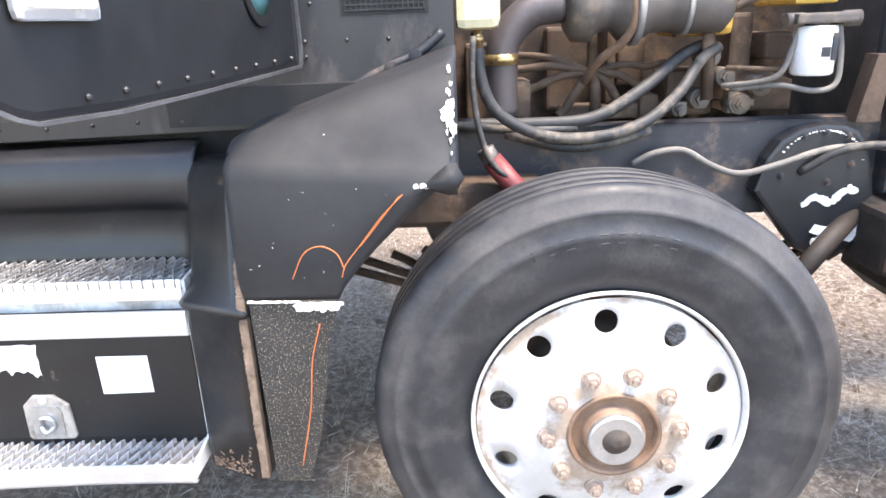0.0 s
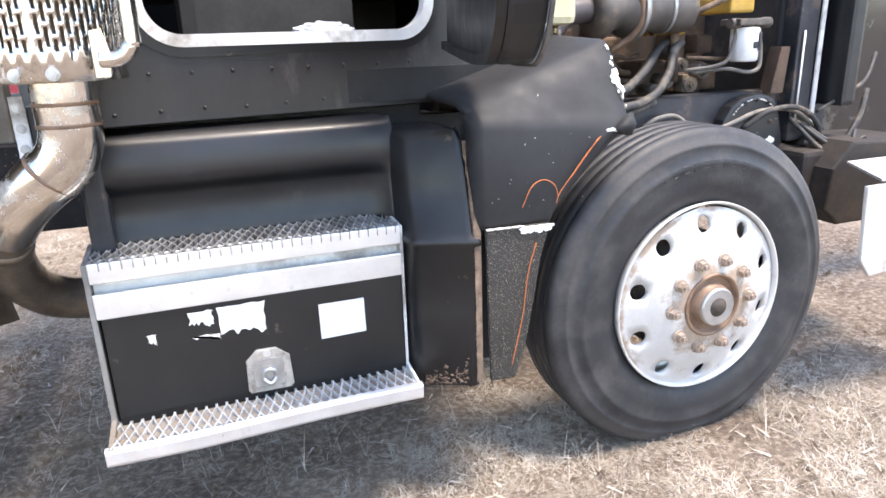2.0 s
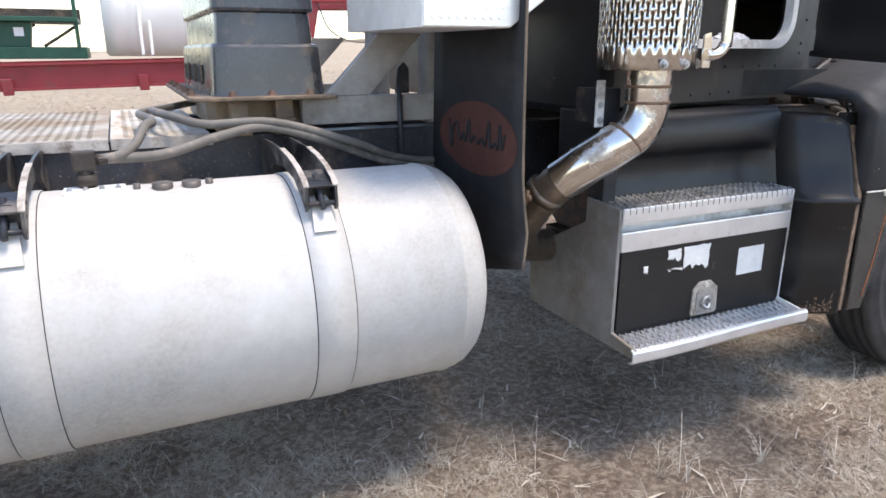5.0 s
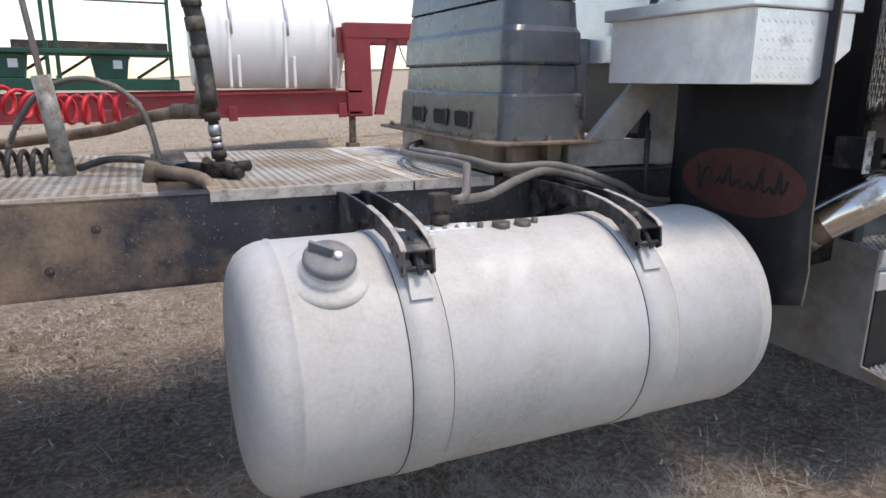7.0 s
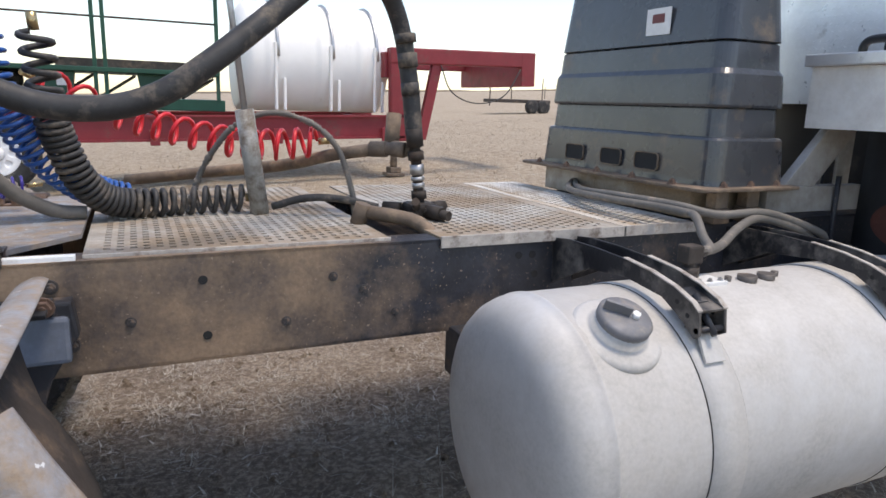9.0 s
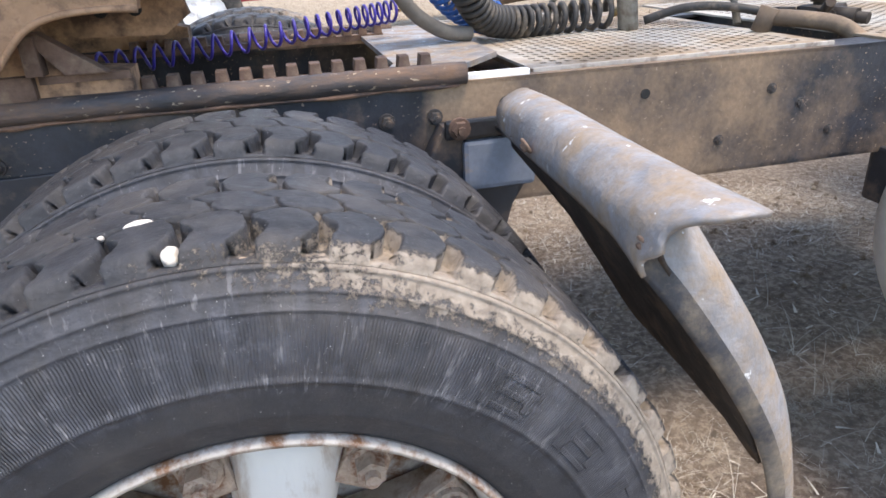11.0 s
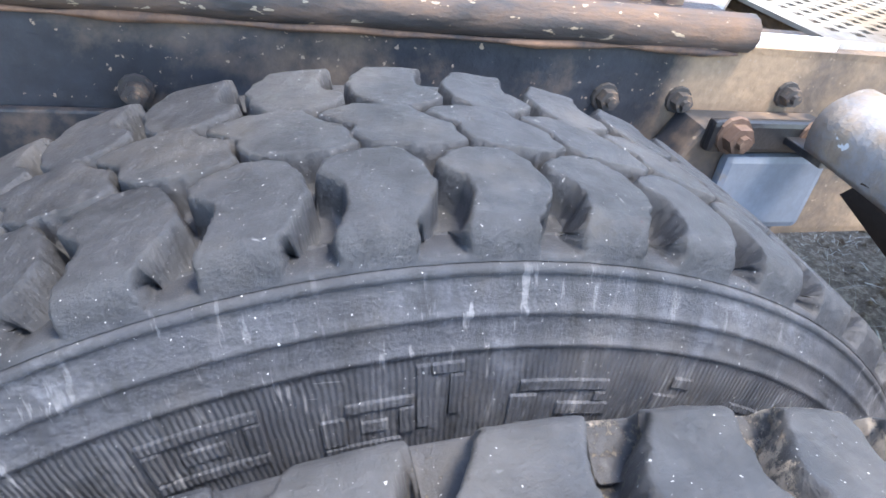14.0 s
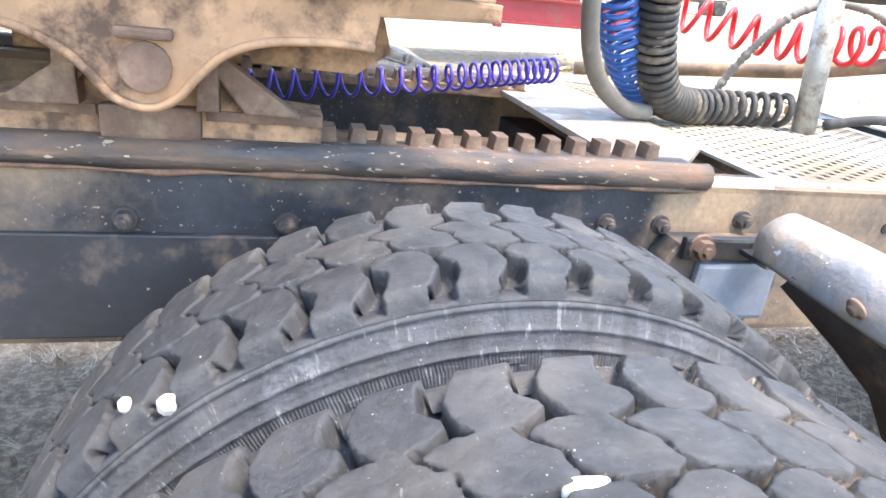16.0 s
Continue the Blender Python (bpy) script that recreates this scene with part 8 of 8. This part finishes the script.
stone((-5.536, 0.402, 0.942), 0.006, 0.007, 0.008, 14, M_STONE, CHIP_LABEL)
stone((-5.279, 0.139, 1.051), 0.0036, 0.003, 0.003, 15, M_STONE, CHIP_LABEL)

# crumpled paper on the door sill
bm = B()
bmesh.ops.create_icosphere(bm, subdivisions=4, radius=1.0)
noise.seed_set(2)
for v in bm.verts:
    d = 1 + 0.5 * abs(noise.noise(v.co * 2.2)) - 0.35 * abs(noise.noise(v.co * 5.0))
    v.co = Vector((v.co.x * 0.075 * d, v.co.y * 0.03 * d, v.co.z * 0.024 * d)) + Vector((-1.075, 0.395, 1.344))
single("crumpled_wrapper", bm, M_PAPER, "crumpled white and blue paper wrapper on the sill", "wrapper")

# ---- neighbours across the yard ----
TR_M = Matrix.Translation((-1.5, 7.0, 0.0)) @ Matrix.Rotation(radians(-1.2), 4, "Y")
TRAILER = thing("gooseneck_trailer", (-3.5, 7.6, 0.4), "dark red steel gooseneck trailer parked on the grass", "trailer")


def tbox(name, x0, x1, y0, y1, z0, z1, material, parent, label="", bevel=0.01):
    bm = B()
    box(bm, x0 + 1.5, x1 + 1.5, y0 - 7.0, y1 - 7.0, z0, z1, bevel, m=TR_M)
    return part(name, bm, material, parent, label)


for y0 in (7.0, 8.75):
    for nm, z0, z1, d0, d1 in (("beam_flange", 1.225, 1.25, 0.0, 0.10), ("beam_flange", 0.97, 0.995, 0.0, 0.10), ("beam_web", 0.99, 1.23, 0.04, 0.055)):
        tbox(nm, -10.0, -1.44, y0 + d0, y0 + d1, z0, z1, M_TRED, TRAILER, bevel=0.0)
for cx in (-1.7, -3.0, -4.3, -5.6, -6.9, -8.2):
    tbox("crossmember", cx - 0.04, cx + 0.04, 7.05, 8.8, 1.05, 1.22, M_TRED, TRAILER)
    tbox("stake_pocket", cx - 0.05, cx + 0.05, 6.96, 7.0, 0.93, 1.10, M_TRED, TRAILER)
tbox("neck_upright", -1.62, -1.30, 7.0, 7.12, 0.93, 2.03, M_TRED, TRAILER, bevel=0.02)
tbox("neck_upright", -1.62, -1.30, 8.68, 8.80, 0.93, 2.03, M_TRED, TRAILER, bevel=0.02)
tbox("neck_plate", -1.66, -1.28, 7.1, 8.7, 1.70, 2.0, M_TRED, TRAILER)
tbox("neck_arm", -1.625, 0.35, 6.994, 7.14, 1.86, 2.05, M_TRED, TRAILER, bevel=0.02)
tbox("neck_arm", -1.625, 0.35, 8.66, 8.806, 1.86, 2.05, M_TRED, TRAILER, bevel=0.02)
tbox("neck_head", 0.2, 0.405, 6.99, 8.81, 1.62, 2.05, M_TRED, TRAILER)
bm = B()
prism(bm, [(-1.28, 0.95), (-1.17, 0.95), (-0.97, 1.87), (-1.10, 1.87)], "y", 7.02, 7.10)
part("neck_brace", bm, M_TRED, TRAILER)
bm = B()
rod(bm, (-1.55, 7.15, 0.95), (-1.55, 7.15, 0.54), 0.045, 12)
box(bm, -1.66, -1.44, 7.03, 7.27, 0.49, 0.53, 0.01)
box(bm, -1.62, -1.48, 7.06, 7.24, 0.53, 0.60, 0.01)
part("jack_leg", bm, M_TANHOSE, TRAILER)
bm = B()
tube(bm, [(-1.0, 7.0, 1.87), (-0.85, 6.98, 1.55), (-0.5, 6.98, 1.42), (-0.1, 6.98, 1.52), (0.15, 7.0, 1.87)], 0.008, seg=6)
part("safety_cable", bm, M_RUBBER, TRAILER)


def trailer_wheel(x, y):
    z = 0.31 + 0.48
    bm = B()
    lathe(bm, [(0.215, 0.0), (0.25, -0.015), (0.34, -0.018), (0.375, 0.0), (0.382, 0.03), (0.382, 0.17), (0.375, 0.2), (0.34, 0.218), (0.25, 0.215), (0.215, 0.2)], (x, y, z), seg=48, closed=True)
    w = part("trailer_wheel", bm, M_TRAILTYRE, TRAILER, "black trailer tyre on a white spoked rim")
    bm = B()
    disc_with_holes(bm, (x, y, z), 8, 0.135, 0.026, 0.08, 0.205, lambda r: 0.01 + 0.05 * (0.2 - r), thick=0.02, k=16)
    lathe(bm, [(0.08, 0.016), (0.06, -0.02), (0.02, -0.03)], (x, y, z), seg=24)
    lathe(bm, [(0.20, 0.02), (0.218, -0.008), (0.222, 0.0), (0.21, 0.19)], (x, y, z), seg=48)
    part("rim", bm, M_FILTER, w, "white rim")


trailer_wheel(-5.76, 6.92)
trailer_wheel(-6.69, 6.92)

# white tank on the trailer
TK = thing("poly_tank", (-2.62, 7.9, 1.25), "translucent white ribbed plastic liquid tank", "tank")
bm = B()
rows = []
n = 40
for i in range(61):
    x = -3.36 + 1.80 * i / 60
    g = abs(i - 30) / 30
    r = 1.0 - 0.22 * max(0.0, (g - 0.82) / 0.18) ** 2.2
    if any(abs(x - q) < 0.05 for q in (-3.02, -2.42, -1.95)):
        r *= 1.025
    rows.append([(x, 7.9 + 0.66 * r * math.cos(2 * math.pi * k / n), max(1.26, 1.84 + 0.70 * r * math.sin(2 * math.pi * k / n))) for k in range(n)])
g = loft(bm, rows, closed=True, smooth=True)
bm.faces.new(g[0][::-1])
bm.faces.new(g[-1])
bmesh.ops.recalc_face_normals(bm, faces=bm.faces)
shell = part("tank_shell", bm, M_POLY, TK)
for q in (-3.0, -2.35, -1.80):
    for dx, dz in ((0.0, 0.55), (0.10, 0.05)):
        bm = B()
        box(bm, q + dx, q + dx + 0.035, 7.215, 7.26, 1.27, 1.60 + dz * 0.8, 0.012)
        part("moulded_leg", bm, M_POLY, shell)
    bm = B()
    tube(bm, [(q + 0.05, 7.9 + 0.672 * math.cos(t), 1.84 + 0.712 * math.sin(t)) for t in (math.pi * (0.98 - 0.96 * k / 16 + 0.0) + (math.pi * 0.0) for k in range(17))], 0.02, seg=6, per=1)
    part("tank_band", bm, M_STEEL, shell)

# green machine standing further left on the trailer
GM = thing("green_implement", (-4.9, 7.9, 1.25), "dark green steel farm implement with hoppers and rails", "implement")


def gbox(name, x0, x1, y0, y1, z0, z1, material=M_GREEN, bevel=0.008, label=""):
    bm = B()
    box(bm, x0, x1, y0, y1, z0, z1, bevel)
    return part(name, bm, material, GM, label)


gbox("base_frame", -6.8, -3.55, 7.3, 8.5, 1.235, 1.36)
gbox("cover_panel", -6.8, -3.60, 7.25, 8.3, 1.62, 1.67)
gbox("cover_panel", -5.3, -3.60, 8.3, 8.35, 1.65, 1.80, M_ENGINED)
for hx in (-4.25, -5.25, -6.25):
    bm = B()
    prism(bm, [(hx - 0.16, 1.36), (hx + 0.16, 1.36), (hx + 0.20, 1.62), (hx - 0.20, 1.62)], "y", 7.35, 7.55, 0.01)
    h = part("hopper", bm, M_GREEN, GM)
    bm = B()
    box(bm, hx + 0.03, hx + 0.12, 7.338, 7.348, 1.47, 1.56)
    part("hopper_label", bm, M_CHIP, h, "small white label")
for px in (-3.62, -4.75, -4.85, -5.8, -6.7):
    gbox("post", px - 0.02, px + 0.02, 7.28, 7.32, 1.36, 2.45 if px > -5 else 1.65, M_GREEN, 0.0)
bm = B()
tube(bm, [(-6.9, 7.3, 2.18), (-3.62, 7.3, 2.18)], 0.012, seg=6, per=1)
tube(bm, [(-6.9, 7.3, 2.45), (-3.62, 7.3, 2.45)], 0.012, seg=6, per=1)
part("hand_rail", bm, M_ENGINED, GM)
for k in range(7):
    bm = B()
    x = -6.5 + 0.42 * k
    tube(bm, [(x, 7.7, 1.37), (x + 0.2, 7.75, 1.50), (x + 0.35, 7.7, 1.60)], 0.018, seg=6)
    part("hose_run", bm, M_GREYHOSE, GM)
bm = B()
lathe(bm, [(0.10, 7.82), (0.16, 7.82), (0.18, 7.87), (0.16, 7.92), (0.10, 7.92)], (-5.75, 0, 1.52), axis="y", seg=24)
part("gauge_wheel", bm, M_TRAILTYRE, GM)

YARD = Vector((-4.5, -0.85, 1.4))
for e in (TRAILER, TK, GM):
    e.location = YARD + (e.location - YARD) * 1.12 + Vector((0.07, 0.0, 0.0))
    e.scale = (1.12, 1.12, 1.12)

# far away: a flat trailer, a sign and fence posts
FT = thing("far_trailer", (14.0, 30.0, ground_z(14.0, 30.0)), "small dark flatbed trailer far across the field", "trailer")
zf = ground_z(14.0, 30.0)
bm = B()
box(bm, 12.4, 15.6, 29.5, 31.0, zf + 0.55, zf + 0.72, 0.02)
part("flatbed", bm, M_ENGINED, FT)
for wx in (14.4, 15.1):
    bm = B()
    lathe(bm, [(0.2, 29.3), (0.36, 29.3), (0.36, 29.5), (0.2, 29.5)], (wx, 0, zf + 0.36), seg=20)
    part("far_wheel", bm, M_TRAILTYRE, FT)
for fx, fy, h in ((22.0, 48.0, 3.0), (31.0, 60.0, 1.6), (28.0, 75.0, 1.6), (36.0, 62.0, 2.4), (48.0, 80.0, 1.6)):
    bm = B()
    z = ground_z(fx, fy)
    rod(bm, (fx, fy, z - 0.1), (fx, fy, z + h), 0.05, 8)
    single("fence_post", bm, M_ENGINED, "thin dark post standing in the field", "post", "posts in the field")
# long low rise of far country
bm = B()
rows = []
for k in range(41):
    x = -400 + 55 * k
    h = 3.0 + 4.0 * noise.noise((k * 0.23, 0, 0)) + 2.0 * noise.noise((k * 0.7, 2, 0))
    z = 0.42 + 0.042 * x
    rows.append([(x, 1250, z - 25), (x, 1250, z + max(0.5, h))])
loft(bm, rows)
tagged(new("backdrop", link_mesh("backdrop", bm, M_STRAW)), "low far edge of dry country", "backdrop", kind="structure")


# ---- dry grass, litter and clods ----
def scatter(name, material, label, make, count, area, seed):
    rng = random.Random(seed)
    verts, faces = [], []
    for _ in range(count):
        x, y = rng.uniform(area[0], area[1]), rng.uniform(area[2], area[3])
        make(rng, x, y, ground_z(x, y), verts, faces)
    me = bpy.data.meshes.new(name)
    me.from_pydata(verts, [], faces)
    me.materials.append(material)
    return tagged(new(name, me), label, "grass", kind="stuff")


def blade(verts, faces, p, d, length, width, bend, lift):
    """A narrow bent blade: three cross pairs of points."""
    side = Vector((-d.y, d.x, 0)) * width
    i = len(verts)
    for k in range(4):
        g = k / 3
        q = p + Vector((d.x, d.y, 0)) * (length * g * (1 - lift) + bend * length * g * g) + Vector((0, 0, length * lift * (g - 0.35 * g * g)))
        w = side * (1 - 0.75 * g)
        verts += [tuple(q + w), tuple(q - w)]
    for k in range(3):
        a = i + 2 * k
        faces.append((a, a + 1, a + 3, a + 2))


def grassy(x, y):
    return noise.noise((x * 1.0, y * 1.0, 5.0)) + 0.6 * noise.noise((x * 2.9, y * 2.9, 9.0)) + (0.32 if y < -0.2 else 0.0) - (0.22 if 0.5 < y < 1.7 else 0.08 if 0.0 < y else 0.0) + (0.15 if y > 2.0 else 0.0)


def tuft(rng, x, y, z, verts, faces):
    k = grassy(x, y)
    if k < 0.0 and rng.random() < 0.93:
        return
    n = rng.randint(14, 32)
    size = rng.uniform(0.6, 1.35)
    for _ in range(n):
        a = rng.uniform(0, 2 * math.pi)
        d = Vector((math.cos(a), math.sin(a), 0))
        p = Vector((x + rng.gauss(0, 0.02), y + rng.gauss(0, 0.02), z - 0.004))
        blade(verts, faces, p, d, size * rng.uniform(0.02, 0.085), rng.uniform(0.0005, 0.0011), rng.uniform(0.0, 0.5), rng.uniform(0.15, 0.75))


def litter(rng, x, y, z, verts, faces):
    if grassy(x, y) < -0.1 and rng.random() < 0.75:
        return
    a = rng.uniform(0, 2 * math.pi)
    d = Vector((math.cos(a), math.sin(a), 0))
    blade(verts, faces, Vector((x, y, z + 0.004)), d, 0.012 + 0.09 * rng.random() ** 2.5, rng.uniform(0.0006, 0.0016), 0.05, rng.uniform(0.0, 0.15))


def stalk(rng, x, y, z, verts, faces):
    for _ in range(rng.randint(1, 4)):
        a = rng.uniform(0, 2 * math.pi)
        d = Vector((math.cos(a), math.sin(a), 0))
        blade(verts, faces, Vector((x, y, z - 0.005)), d, rng.uniform(0.08, 0.24), rng.uniform(0.0007, 0.0013), rng.uniform(0.1, 0.6), rng.uniform(0.45, 0.9))


scatter("grass_tufts", M_STRAW, "short dead grass tufts in the soil", tuft, 5200, (-5.2, 1.4, -1.7, 0.9), 1)
scatter("grass_tufts_pale", M_STRAWPALE, "bleached dead grass tufts", tuft, 5200, (-5.2, 1.4, -1.7, 0.9), 2)
scatter("grass_tufts_beyond", M_STRAWPALE, "bleached dead grass tufts past the truck", tuft, 2000, (-6.8, 2.4, 0.9, 4.2), 12)
scatter("straw_litter", M_STRAWPALE, "scattered pale straw", litter, 30000, (-6.0, 1.8, -1.8, 2.4), 3)
scatter("straw_litter_dull", M_STRAW, "scattered dull straw", litter, 16000, (-6.0, 1.8, -1.8, 2.4), 4)
scatter("weed_stalks", M_STRAWPALE, "thin dry weed stalks", stalk, 620, (-6.2, 1.2, -1.1, 1.7), 5)


def stick(rng, x, y, z, verts, faces):
    """A curled dry leaf or a bit of broken stem lying loose."""
    a = rng.uniform(0, 2 * math.pi)
    d = Vector((math.cos(a), math.sin(a), 0))
    thin = rng.random() < 0.5
    blade(verts, faces, Vector((x, y, z + 0.006)), d, rng.uniform(0.06, 0.16) if thin else rng.uniform(0.03, 0.07), rng.uniform(0.0012, 0.002) if thin else rng.uniform(0.003, 0.006), rng.uniform(0.0, 0.2), rng.uniform(0.05, 0.35))


scatter("broken_stems", M_STRAWPALE, "loose pale stems and curled dry leaves", stick, 900, (-4.9, 0.6, -0.9, 2.2), 15)


def clump(rng, x, y, z, verts, faces):
    n = rng.randint(5, 11)
    for _ in range(n):
        a = rng.uniform(0, 2 * math.pi)
        d = Vector((math.cos(a), math.sin(a), 0))
        blade(verts, faces, Vector((x + rng.gauss(0, 0.01), y + rng.gauss(0, 0.01), z)), d, rng.uniform(0.14, 0.34), 0.0016, rng.uniform(0.05, 0.35), rng.uniform(0.7, 0.95))


rng0 = random.Random(9)
verts, faces = [], []
for cx, cy in ((-1.66, -0.06), (-1.58, -0.10), (-1.30, -0.14), (-2.25, -0.02), (-2.6, -0.12), (-1.85, -0.32), (-3.0, 0.05), (-2.75, 0.0), (-1.72, -0.40)):
    clump(rng0, cx, cy, ground_z(cx, cy), verts, faces)
me = bpy.data.meshes.new("tall_stalks")
me.from_pydata(verts, [], faces)
me.materials.append(M_STRAWPALE)
tagged(new("tall_stalks", me), "tall pale dry stalks beside the steps", "grass", kind="stuff")


def clod(rng, x, y, z, verts, faces):
    r = 0.004 + 0.022 * rng.random() ** 3
    i = len(verts)
    for dx, dy, dz in ((1, 0, 0), (-1, 0, 0), (0, 1, 0), (0, -1, 0), (0, 0, 0.8), (0, 0, -0.6)):
        j = rng.uniform(0.7, 1.3)
        verts.append((x + dx * r * j, y + dy * r * j, z + dz * r * j + 0.002))
    for a, b, c in ((0, 2, 4), (2, 1, 4), (1, 3, 4), (3, 0, 4), (2, 0, 5), (1, 2, 5), (3, 1, 5), (0, 3, 5)):
        faces.append((i + a, i + b, i + c))


cl = scatter("clods", M_SOIL, "small crumbs of dry soil", clod, 9000, (-6.8, 2.4, -2.3, 4.0), 6)
cl["category"] = "soil"


def far_tuft(rng, x, y, z, verts, faces):
    for _ in range(3):
        a = rng.uniform(0, 2 * math.pi)
        d = Vector((math.cos(a), math.sin(a), 0))
        blade(verts, faces, Vector((x + rng.gauss(0, 0.04), y + rng.gauss(0, 0.04), z)), d, rng.uniform(0.05, 0.14), 0.004, 0.3, 0.7)


def stubble(rng, x, y, z, verts, faces):
    if grassy(x * 0.7, y * 0.7 + 30) < -0.05:
        return
    for _ in range(rng.randint(4, 9)):
        a = rng.uniform(0, 2 * math.pi)
        d = Vector((math.cos(a), math.sin(a), 0))
        blade(verts, faces, Vector((x + rng.gauss(0, 0.03), y + rng.gauss(0, 0.03), z)), d, rng.uniform(0.015, 0.055), rng.uniform(0.0012, 0.0024), 0.3, rng.uniform(0.2, 0.8))


scatter("yard_stubble", M_STRAWPALE, "short bleached stubble across the yard", stubble, 11000, (-7.5, 3.0, 1.7, 8.5), 17)
scatter("field_grass", M_STRAW, "sparse dry field grass", far_tuft, 6000, (-9.0, 14.0, 4.0, 24.0), 7)
